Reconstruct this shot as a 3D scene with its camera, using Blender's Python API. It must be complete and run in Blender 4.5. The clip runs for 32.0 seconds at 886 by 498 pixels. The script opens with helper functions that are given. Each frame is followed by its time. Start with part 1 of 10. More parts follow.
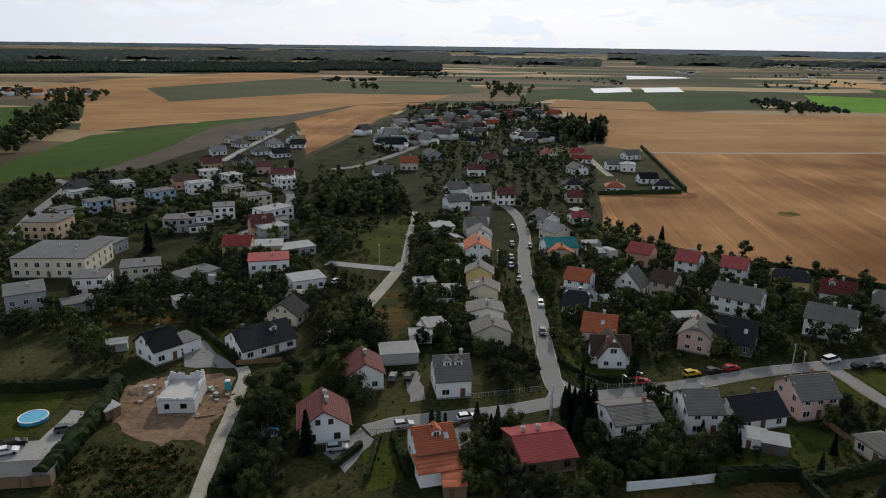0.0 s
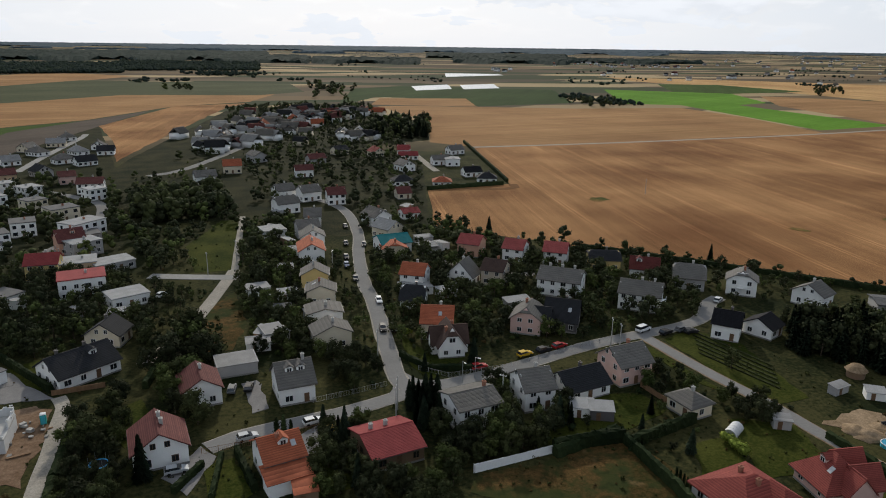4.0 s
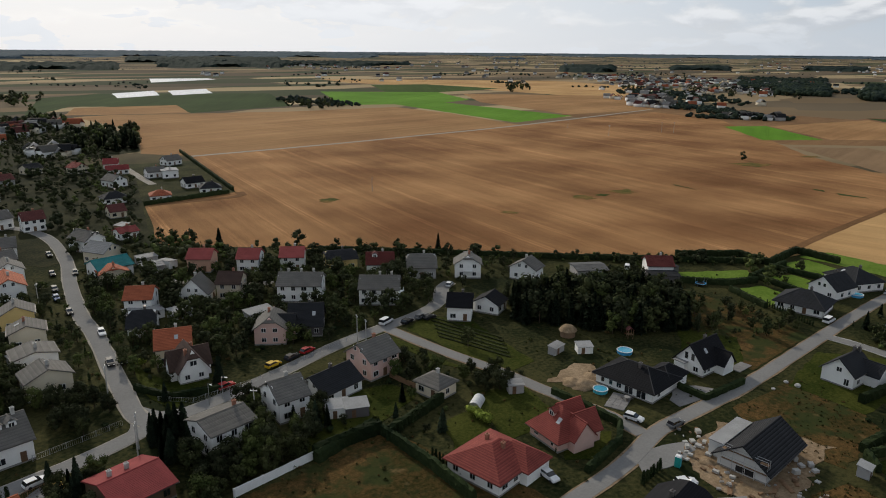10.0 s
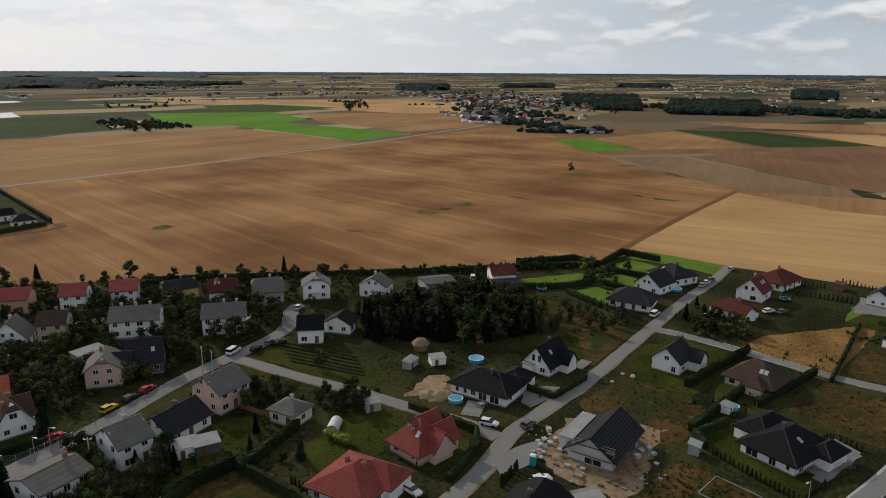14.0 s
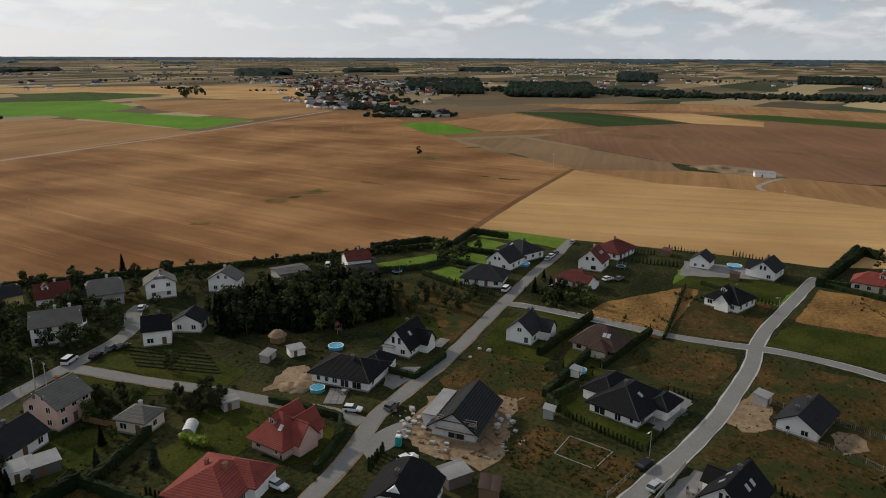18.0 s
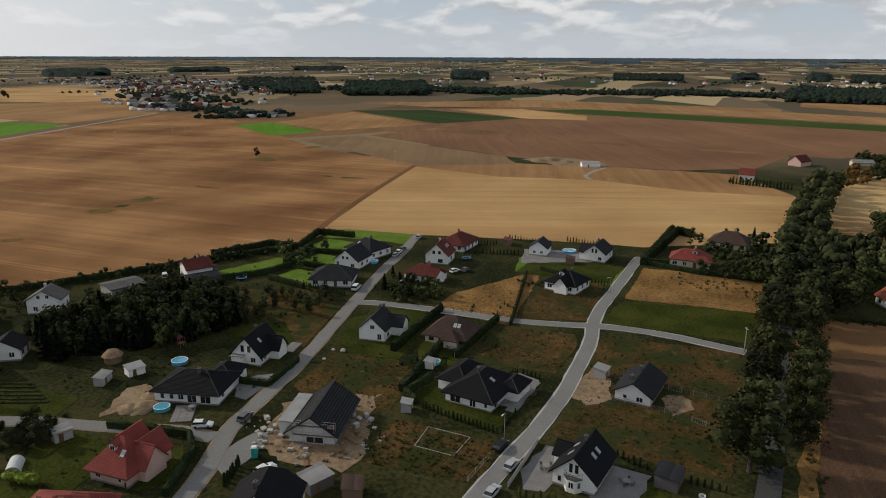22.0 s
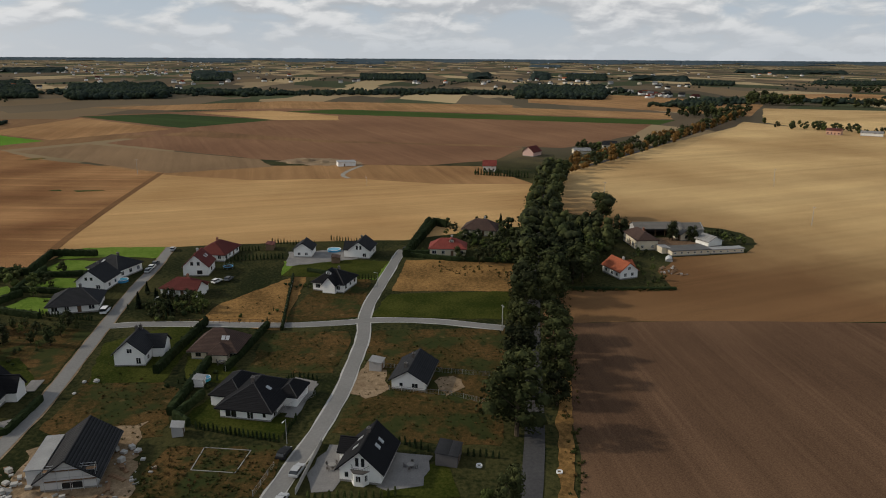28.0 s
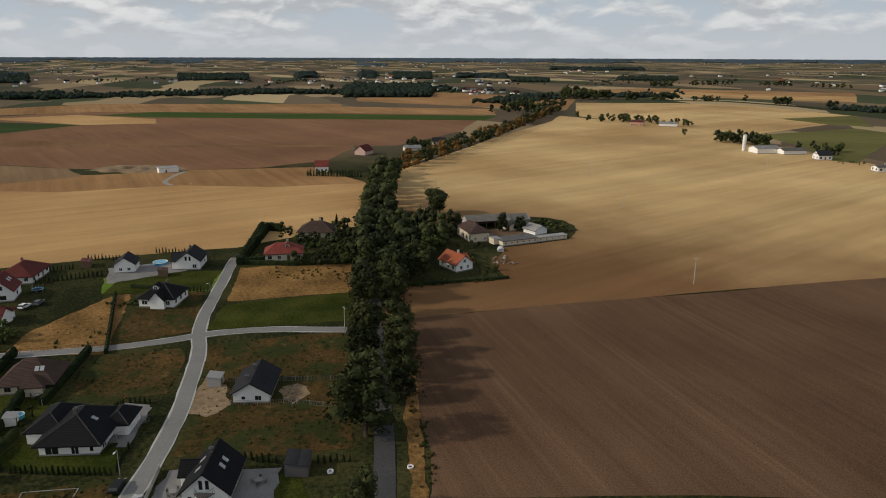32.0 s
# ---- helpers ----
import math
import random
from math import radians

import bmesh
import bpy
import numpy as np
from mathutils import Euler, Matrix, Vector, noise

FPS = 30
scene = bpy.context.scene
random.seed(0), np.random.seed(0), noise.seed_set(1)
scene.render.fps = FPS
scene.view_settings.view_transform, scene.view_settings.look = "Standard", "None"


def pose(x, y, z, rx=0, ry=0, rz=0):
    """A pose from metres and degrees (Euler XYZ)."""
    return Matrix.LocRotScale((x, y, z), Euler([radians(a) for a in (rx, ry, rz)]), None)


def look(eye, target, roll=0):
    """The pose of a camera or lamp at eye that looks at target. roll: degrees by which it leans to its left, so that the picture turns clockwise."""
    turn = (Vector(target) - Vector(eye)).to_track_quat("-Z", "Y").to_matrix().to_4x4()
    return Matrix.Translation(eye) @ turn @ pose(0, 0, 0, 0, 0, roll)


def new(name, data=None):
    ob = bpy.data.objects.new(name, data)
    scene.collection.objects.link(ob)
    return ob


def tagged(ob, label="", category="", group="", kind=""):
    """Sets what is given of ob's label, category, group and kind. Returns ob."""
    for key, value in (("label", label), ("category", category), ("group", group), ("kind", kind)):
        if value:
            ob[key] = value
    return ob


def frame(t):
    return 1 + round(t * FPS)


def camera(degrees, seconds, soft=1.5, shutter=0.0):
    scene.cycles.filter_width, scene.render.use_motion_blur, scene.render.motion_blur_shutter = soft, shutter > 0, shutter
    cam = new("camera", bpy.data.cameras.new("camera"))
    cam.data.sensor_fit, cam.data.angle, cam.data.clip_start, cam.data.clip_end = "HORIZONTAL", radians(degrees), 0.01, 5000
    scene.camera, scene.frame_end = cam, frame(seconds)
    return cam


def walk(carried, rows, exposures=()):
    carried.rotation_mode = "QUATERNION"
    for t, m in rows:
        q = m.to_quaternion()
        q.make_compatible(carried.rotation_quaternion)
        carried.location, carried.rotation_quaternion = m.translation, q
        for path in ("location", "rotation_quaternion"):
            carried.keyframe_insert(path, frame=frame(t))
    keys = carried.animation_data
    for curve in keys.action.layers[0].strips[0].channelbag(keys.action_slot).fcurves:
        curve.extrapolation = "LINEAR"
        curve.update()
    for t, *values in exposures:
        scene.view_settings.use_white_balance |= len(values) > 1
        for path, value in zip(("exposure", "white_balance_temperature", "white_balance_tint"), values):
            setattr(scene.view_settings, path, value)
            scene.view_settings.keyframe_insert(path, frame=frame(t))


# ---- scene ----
EXPOSURES = [(0.0, -0.02, 6050, 10), (9.0, -0.08, 6250, 10), (13.0, -0.19, 6300, 10), (19.0, -0.21, 6450, 10), (28.0, -0.24, 6450, 10), (32.0, -0.25, 6500, 10)]
cam = camera(64.25, 32.0, soft=1.0)
# seconds, x, y, height, heading, pitch, roll
PATH = [
    (0.0, 0.12, 0.26, 76.08, -0.00, -16.25, 0.70),
    (0.5, 0.02, 0.12, 76.07, -1.76, -16.30, 0.77),
    (1.0, -0.07, 0.02, 76.06, -3.54, -16.33, 0.83),
    (1.5, -0.15, -0.05, 76.06, -5.32, -16.30, 0.79),
    (2.0, -0.22, -0.09, 76.07, -7.07, -16.27, 0.74),
    (2.5, -0.27, -0.12, 76.08, -8.85, -16.26, 0.65),
    (3.0, -0.33, -0.13, 76.10, -10.59, -16.23, 0.66),
    (3.5, -0.37, -0.12, 76.12, -12.31, -16.21, 0.72),
    (5.5, -0.52, 0.02, 76.20, -19.47, -16.22, 0.68),
    (6.0, -0.55, 0.06, 76.21, -21.35, -16.23, 0.62),
    (6.5, -0.59, 0.12, 76.23, -23.22, -16.23, 0.60),
    (7.0, -0.62, 0.17, 76.24, -25.10, -16.22, 0.57),
    (7.5, -0.65, 0.22, 76.25, -26.97, -16.22, 0.60),
    (8.0, -0.67, 0.27, 76.26, -28.88, -16.24, 0.56),
    (8.5, -0.70, 0.33, 76.26, -30.76, -16.24, 0.47),
    (9.0, -0.73, 0.38, 76.26, -32.54, -16.10, 0.45),
    (9.5, -0.75, 0.42, 76.25, -34.37, -15.94, 0.44),
    (10.0, -0.78, 0.47, 76.25, -36.18, -15.79, 0.45),
    (10.5, -0.80, 0.51, 76.24, -38.02, -15.35, 0.43),
    (11.0, -0.82, 0.56, 76.22, -39.88, -14.71, 0.41),
    (11.5, -0.84, 0.59, 76.21, -41.72, -14.19, 0.40),
    (12.0, -0.86, 0.63, 76.19, -43.36, -14.19, 0.36),
    (12.5, -0.88, 0.66, 76.16, -44.73, -14.23, 0.34),
    (13.0, -0.89, 0.70, 76.14, -46.07, -14.24, 0.32),
    (13.5, -0.90, 0.73, 76.11, -47.48, -14.24, 0.32),
    (14.0, -0.92, 0.75, 76.08, -48.98, -14.25, 0.31),
    (14.5, -0.93, 0.78, 76.04, -50.48, -14.25, 0.32),
    (16.5, -0.95, 0.89, 75.89, -56.54, -14.30, 0.20),
    (17.0, -0.96, 0.92, 75.85, -58.10, -14.64, 0.20),
    (17.5, -0.96, 0.95, 75.81, -59.71, -15.33, 0.23),
    (18.0, -0.96, 0.98, 75.77, -61.25, -15.37, 0.25),
    (18.5, -0.97, 1.01, 75.72, -62.82, -15.40, 0.23),
    (19.0, -0.97, 1.04, 75.68, -64.41, -15.41, 0.27),
    (19.5, -0.98, 1.08, 75.64, -66.05, -15.42, 0.32),
    (20.0, -0.99, 1.12, 75.59, -67.66, -15.44, 0.35),
    (20.5, -1.00, 1.16, 75.55, -69.25, -15.45, 0.35),
    (21.0, -1.02, 1.21, 75.51, -70.83, -15.46, 0.29),
    (21.5, -1.03, 1.25, 75.47, -72.47, -15.44, 0.22),
    (22.0, -1.05, 1.30, 75.43, -74.11, -15.42, 0.20),
    (22.5, -1.08, 1.35, 75.39, -75.77, -15.43, 0.21),
    (23.0, -1.11, 1.41, 75.36, -77.40, -15.43, 0.17),
    (23.5, -1.14, 1.46, 75.33, -79.01, -15.42, 0.19),
    (24.0, -1.18, 1.52, 75.30, -80.59, -15.42, 0.17),
    (24.5, -1.22, 1.57, 75.27, -82.18, -15.43, 0.18),
    (25.0, -1.27, 1.63, 75.25, -83.81, -15.43, 0.18),
    (25.5, -1.32, 1.68, 75.23, -85.49, -15.42, 0.11),
    (27.5, -1.54, 1.86, 75.23, -92.18, -15.31, 0.28),
    (28.0, -1.60, 1.89, 75.24, -93.87, -15.29, 0.32),
    (28.5, -1.66, 1.92, 75.27, -95.55, -15.29, 0.27),
    (29.0, -1.71, 1.93, 75.31, -97.24, -15.28, 0.30),
    (29.5, -1.75, 1.93, 75.36, -98.92, -15.31, 0.21),
    (30.0, -1.79, 1.91, 75.42, -100.59, -15.32, 0.19),
    (30.5, -1.81, 1.88, 75.50, -102.26, -15.34, 0.19),
    (31.0, -1.82, 1.84, 75.60, -103.98, -15.37, 0.16),
    (31.5, -1.81, 1.77, 75.71, -105.69, -15.40, 0.15),
    (32.0, -1.77, 1.68, 75.84, -107.41, -15.37, 0.18),
]
walk(cam, [(t, pose(x, y, z, 90 + pitch, 0, yaw) @ pose(0, 0, 0, 0, 0, roll)) for t, x, y, z, yaw, pitch, roll in PATH], EXPOSURES)

# ---- world and sun ----
SUN_AZ, SUN_EL = 8.0, 27.0          # degrees: azimuth from +y towards +x, height
world = bpy.data.worlds.new("world")
scene.world = world
world.use_nodes = True


def build_sky():
    """Broken cloud: soft heaps lit from above over a pale blue ground, whiter towards the sun, grey overhead."""
    nt = world.node_tree
    nt.nodes.clear()
    N, L = nt.nodes.new, nt.links.new

    def math_node(op, x, y):
        m = N("ShaderNodeMath"); m.operation = op
        for k, v in enumerate((x, y)):
            if isinstance(v, (int, float)):
                m.inputs[k].default_value = v
            else:
                L(v, m.inputs[k])
        return m.outputs[0]

    def span(v, a, b, c, d, smooth=False):
        m = N("ShaderNodeMapRange"); L(v, m.inputs[0])
        if smooth:
            m.interpolation_type = "SMOOTHSTEP"
        for k, q in enumerate((a, b, c, d)):
            m.inputs[k + 1].default_value = q
        return m.outputs[0]

    def mixed(f, a, b):
        m = N("ShaderNodeMix"); m.data_type = "RGBA"
        for k, v in ((0, f), (6, a), (7, b)):
            if isinstance(v, tuple):
                m.inputs[k].default_value = (*v, 1)
            else:
                L(v, m.inputs[k])
        return m.outputs[2]

    sky = N("ShaderNodeTexSky")
    sky.sky_type, sky.sun_disc = "NISHITA", False
    sky.sun_elevation, sky.sun_rotation = radians(SUN_EL), radians(SUN_AZ)
    sky.air_density, sky.dust_density, sky.ozone_density = 1.0, 2.0, 1.0
    co = N("ShaderNodeTexCoord")
    sep = N("ShaderNodeSeparateXYZ"); L(co.outputs["Generated"], sep.inputs[0])
    z = sep.outputs["Z"]

    def heaps(rise, scale, detail, rough, seed):
        """Noise on a flat cloud deck overhead, so that the heaps crowd together towards the horizon."""
        lift = math_node("ADD", math_node("MAXIMUM", z, 0.0), 0.30 + rise)
        flat = N("ShaderNodeCombineXYZ")
        L(math_node("DIVIDE", sep.outputs["X"], lift), flat.inputs[0]); L(math_node("DIVIDE", sep.outputs["Y"], lift), flat.inputs[1])
        flat.inputs[2].default_value = seed
        n = N("ShaderNodeTexNoise"); n.inputs["Scale"].default_value = scale
        n.inputs["Detail"].default_value, n.inputs["Roughness"].default_value = detail, rough
        n.inputs["Distortion"].default_value = 0.25
        L(flat.outputs[0], n.inputs["Vector"])
        return n.outputs["Fac"]

    low, up = heaps(0.0, 4.2, 6, 0.5, 4.2), heaps(0.010, 4.2, 6, 0.5, 4.2)
    broad = heaps(0.0, 1.3, 3, 0.5, 1.3)
    body = math_node("ADD", math_node("MULTIPLY", low, 0.62), math_node("MULTIPLY", broad, 0.48))
    cover = span(body, 0.48, 0.61, 0.0, 1.0, True)
    # lit crowns and grey undersides: the heap against itself a little higher up
    lit = span(math_node("SUBTRACT", low, up), -0.10, 0.12, 0.0, 1.0, True)
    cloud = mixed(lit, (CLOUD_LO * 0.97, CLOUD_LO * 1.01, CLOUD_LO * 1.06), (CLOUD_HI, CLOUD_HI, CLOUD_HI * 0.99))
    gap = (CLOUD_GAP * 0.86, CLOUD_GAP * 0.98, CLOUD_GAP * 1.10)
    deck = mixed(cover, gap, cloud)
    hazy = span(z, 0.0, 0.07, 0.9, 0.0, True)
    deck = mixed(hazy, deck, (CLOUD_HZ * 0.95, CLOUD_HZ * 1.01, CLOUD_HZ * 1.07))
    dot = N("ShaderNodeVectorMath"); dot.operation = "DOT_PRODUCT"
    dot.inputs[1].default_value = (math.sin(radians(SUN_AZ)), math.cos(radians(SUN_AZ)), 0.25)
    L(co.outputs["Generated"], dot.inputs[0])
    glow = span(dot.outputs["Value"], 0.45, 1.02, 0.0, 0.75, True)
    deck = mixed(glow, deck, (0.89, 0.885, 0.88))
    # the cloud that lies over the place is grey from below
    over = span(z, 0.12, 0.5, 1.0, 0.78)
    dim = N("ShaderNodeVectorMath"); dim.operation = "SCALE"
    L(deck, dim.inputs[0]); L(over, dim.inputs["Scale"])
    bg1 = N("ShaderNodeBackground"); bg1.inputs["Strength"].default_value = SKY_STRENGTH
    L(sky.outputs[0], bg1.inputs["Color"])
    bg2 = N("ShaderNodeBackground"); bg2.inputs["Strength"].default_value = CLOUD_STRENGTH
    L(dim.outputs[0], bg2.inputs["Color"])
    share = math_node("MAXIMUM", span(cover, 0.0, 1.0, 0.4, 1.0), span(z, 0.06, 0.25, 0.95, 0.0))
    mix = N("ShaderNodeMixShader")
    L(share, mix.inputs[0]); L(bg1.outputs[0], mix.inputs[1]); L(bg2.outputs[0], mix.inputs[2])
    out = N("ShaderNodeOutputWorld")
    L(mix.outputs[0], out.inputs[0])


CLOUD_HI, CLOUD_LO, CLOUD_GAP, CLOUD_HZ = 0.80, 0.50, 0.56, 0.60
SKY_STRENGTH, CLOUD_STRENGTH = 0.12, 1.1
build_sky()
lamp = bpy.data.lights.new("sun", "SUN")
lamp.energy, lamp.angle, lamp.color = 2.8, radians(2.0), (1.0, 0.90, 0.74)
sun = new("sun", lamp)
sun.matrix_world = look((0, 0, 300), (-math.sin(radians(SUN_AZ)), -math.cos(radians(SUN_AZ)), 300 - math.tan(radians(SUN_EL))))


# ---- materials ----
def material(name, a, b, scale=1.0, fine=12.0, rough=0.85, bump=0.0, bump_scale=30.0, space="object", rand=0.0, metal=0.0, stretch=(1, 1, 1), lo=0.35, hi=0.65, extra=None, spec=0.3, grain=0.3):
    """Two colours mixed by a broad and a fine noise, with relief and a change of value from object to object."""
    m = bpy.data.materials.new(name)
    m.use_nodes = True
    nt = m.node_tree
    N, L = nt.nodes.new, nt.links.new
    p = nt.nodes["Principled BSDF"]
    p.inputs["Roughness"].default_value, p.inputs["Metallic"].default_value = rough, metal
    p.inputs["Specular IOR Level"].default_value = spec if space == "object" else 0.02
    co = N("ShaderNodeTexCoord" if space == "object" else "ShaderNodeNewGeometry")
    src = co.outputs["Object" if space == "object" else "Position"]
    mp = N("ShaderNodeMapping")
    mp.inputs["Scale"].default_value = stretch
    L(src, mp.inputs["Vector"])
    n1 = N("ShaderNodeTexNoise"); n1.inputs["Scale"].default_value = scale; n1.inputs["Detail"].default_value = 5
    n2 = N("ShaderNodeTexNoise"); n2.inputs["Scale"].default_value = fine; n2.inputs["Detail"].default_value = 3
    L(mp.outputs[0], n1.inputs["Vector"]); L(mp.outputs[0], n2.inputs["Vector"])
    add = N("ShaderNodeMath"); add.operation = "MULTIPLY_ADD"; add.inputs[1].default_value = 0.45
    L(n2.outputs["Fac"], add.inputs[0])
    half = N("ShaderNodeMath"); half.operation = "MULTIPLY"; half.inputs[1].default_value = 0.55
    L(n1.outputs["Fac"], half.inputs[0]); L(half.outputs[0], add.inputs[2])
    rm = N("ShaderNodeMapRange"); rm.inputs[1].default_value, rm.inputs[2].default_value = lo, hi
    L(add.outputs[0], rm.inputs[0])
    mix = N("ShaderNodeMix"); mix.data_type = "RGBA"
    mix.inputs[6].default_value, mix.inputs[7].default_value = (*a, 1), (*b, 1)
    L(rm.outputs[0], mix.inputs["Factor"])
    col = mix.outputs[2]
    if space == "world":
        # fine grain of stalks, clods and stones
        n4 = N("ShaderNodeTexNoise"); n4.inputs["Scale"].default_value = fine * 1.3 + 1.4; n4.inputs["Detail"].default_value = 6; n4.inputs["Roughness"].default_value = 0.75
        L(mp.outputs[0], n4.inputs["Vector"])
        g4 = N("ShaderNodeMapRange"); g4.inputs[1].default_value, g4.inputs[2].default_value, g4.inputs[3].default_value, g4.inputs[4].default_value = 0.3, 0.7, 1 - grain, 1 + grain
        L(n4.outputs["Fac"], g4.inputs[0])
        h4 = N("ShaderNodeHueSaturation"); L(g4.outputs[0], h4.inputs["Value"]); L(col, h4.inputs["Color"])
        col = h4.outputs[0]
    if rand:
        oi = N("ShaderNodeObjectInfo")
        hv = N("ShaderNodeHueSaturation")
        r2 = N("ShaderNodeMapRange"); r2.inputs[3].default_value, r2.inputs[4].default_value = 1 - rand, 1 + rand
        L(oi.outputs["Random"], r2.inputs[0]); L(r2.outputs[0], hv.inputs["Value"]); L(col, hv.inputs["Color"])
        col = hv.outputs[0]
    if extra:
        col = extra(nt, N, L, col, src)
    L(col, p.inputs["Base Color"])
    if bump:
        bp = N("ShaderNodeBump"); bp.inputs["Strength"].default_value = bump
        n3 = N("ShaderNodeTexNoise"); n3.inputs["Scale"].default_value = bump_scale; n3.inputs["Detail"].default_value = 4
        L(mp.outputs[0], n3.inputs["Vector"]); L(n3.outputs["Fac"], bp.inputs["Height"]); L(bp.outputs[0], p.inputs["Normal"])
    return m


def furrows(angle, width, amount, second=0.0, period=0.0, tracks=0.0):
    """Tilled or mown lines at a bearing, with blurred broad swathes and paired wheel tracks."""
    def add(nt, N, L, col, src):
        mp = N("ShaderNodeMapping"); mp.inputs["Rotation"].default_value = (0, 0, radians(angle))
        L(src, mp.inputs["Vector"])
        out = col

        def lines(w, st, detail=6):
            m2 = N("ShaderNodeMapping"); m2.inputs["Scale"].default_value = (1 / w, st / w, 1)
            L(mp.outputs[0], m2.inputs["Vector"])
            n = N("ShaderNodeTexNoise"); n.inputs["Scale"].default_value = 1.0; n.inputs["Detail"].default_value = detail; n.inputs["Roughness"].default_value = 0.65
            L(m2.outputs[0], n.inputs["Vector"])
            return n.outputs["Fac"]

        def valued(out, fac, lo, hi, a, b):
            r = N("ShaderNodeMapRange")
            for k, q in enumerate((lo, hi, a, b)):
                r.inputs[k + 1].default_value = q
            L(fac, r.inputs[0])
            hv = N("ShaderNodeHueSaturation"); L(r.outputs[0], hv.inputs["Value"]); L(out, hv.inputs["Color"])
            return hv.outputs[0]
        for w, k, st in ((width, amount, 0.03), (width * 7, second, 0.05)):
            if k:
                out = valued(out, lines(w, st), 0.3, 0.7, 1 - k, 1 + k)
        if period:
            sep = N("ShaderNodeSeparateXYZ"); L(mp.outputs[0], sep.inputs[0])
            bend = N("ShaderNodeMath"); bend.operation = "MULTIPLY_ADD"; bend.inputs[1].default_value = 2.5
            L(lines(60, 0.3, 2), bend.inputs[0]); L(sep.outputs["X"], bend.inputs[2])
            u = N("ShaderNodeMath"); u.operation = "MULTIPLY"; u.inputs[1].default_value = 1 / period
            L(bend.outputs[0], u.inputs[0])
            f = N("ShaderNodeMath"); f.operation = "FRACT"; L(u.outputs[0], f.inputs[0])
            ds = []
            for c in (0.4, 0.4 + 2.0 / period):
                d = N("ShaderNodeMath"); d.operation = "SUBTRACT"; d.inputs[1].default_value = c
                L(f.outputs[0], d.inputs[0])
                q = N("ShaderNodeMath"); q.operation = "ABSOLUTE"; L(d.outputs[0], q.inputs[0]); ds.append(q.outputs[0])
            m = N("ShaderNodeMath"); m.operation = "MINIMUM"; L(ds[0], m.inputs[0]); L(ds[1], m.inputs[1])
            mask = N("ShaderNodeMapRange"); mask.inputs[1].default_value, mask.inputs[2].default_value, mask.inputs[3].default_value, mask.inputs[4].default_value = 0.2 / period, 0.75 / period, 1.0, 0.0
            L(m.outputs[0], mask.inputs[0])
            worn = N("ShaderNodeMapRange"); worn.inputs[1].default_value, worn.inputs[2].default_value = 0.40, 0.62
            L(lines(30, 0.3, 4), worn.inputs[0])
            mm = N("ShaderNodeMath"); mm.operation = "MULTIPLY"; L(mask.outputs[0], mm.inputs[0]); L(worn.outputs[0], mm.inputs[1])
            out = valued(out, mm.outputs[0], 0, 1, 1, 1 + tracks)
        return out
    return add


def courses(step, amount, vertical=0.0):
    """Rows of roof tiles: value and joints follow the height, with joints across where the tile is wide enough."""
    def add(nt, N, L, col, src):
        sep = N("ShaderNodeSeparateXYZ"); L(src, sep.inputs[0])
        w = N("ShaderNodeMath"); w.operation = "MULTIPLY"; w.inputs[1].default_value = 1 / step
        L(sep.outputs["Z"], w.inputs[0])
        f = N("ShaderNodeMath"); f.operation = "FRACT"; L(w.outputs[0], f.inputs[0])
        r = N("ShaderNodeMapRange"); r.inputs[3].default_value, r.inputs[4].default_value = 1 - amount, 1 + amount * 0.4
        L(f.outputs[0], r.inputs[0])
        hv = N("ShaderNodeHueSaturation"); L(r.outputs[0], hv.inputs["Value"]); L(col, hv.inputs["Color"])
        return hv.outputs[0]
    return add


M = {}
# ground covers
M["meadow"] = material("meadow", (0.0170, 0.0220, 0.0085), (0.0650, 0.0600, 0.0240), 0.06, 1.1, 0.95, 0.6, 1.2, "world", lo=0.40, hi=0.62)
M["garden"] = material("garden_ground", (0.0120, 0.0155, 0.0075), (0.0420, 0.0400, 0.0180), 0.07, 1.1, 0.95, 0.6, 1.2, "world", lo=0.40, hi=0.62)
M["far_meadow"] = material("far_meadow", (0.052, 0.060, 0.031), (0.086, 0.090, 0.048), 0.01, 2.5, 0.95, 0.4, 0.8, "world", extra=furrows(70, 6.0, 0.10, 0.12))
M["lawn"] = material("lawn", (0.0213, 0.0300, 0.0050), (0.0575, 0.0612, 0.0125), 0.09, 1.4, 0.95, 0.4, 3.0, "world", lo=0.40, hi=0.62)
M["bright_lawn"] = material("bright_lawn", (0.085, 0.14, 0.018), (0.13, 0.19, 0.032), 0.1, 1.0, 0.95, 0.3, 3.0, "world", lo=0.41, hi=0.59)
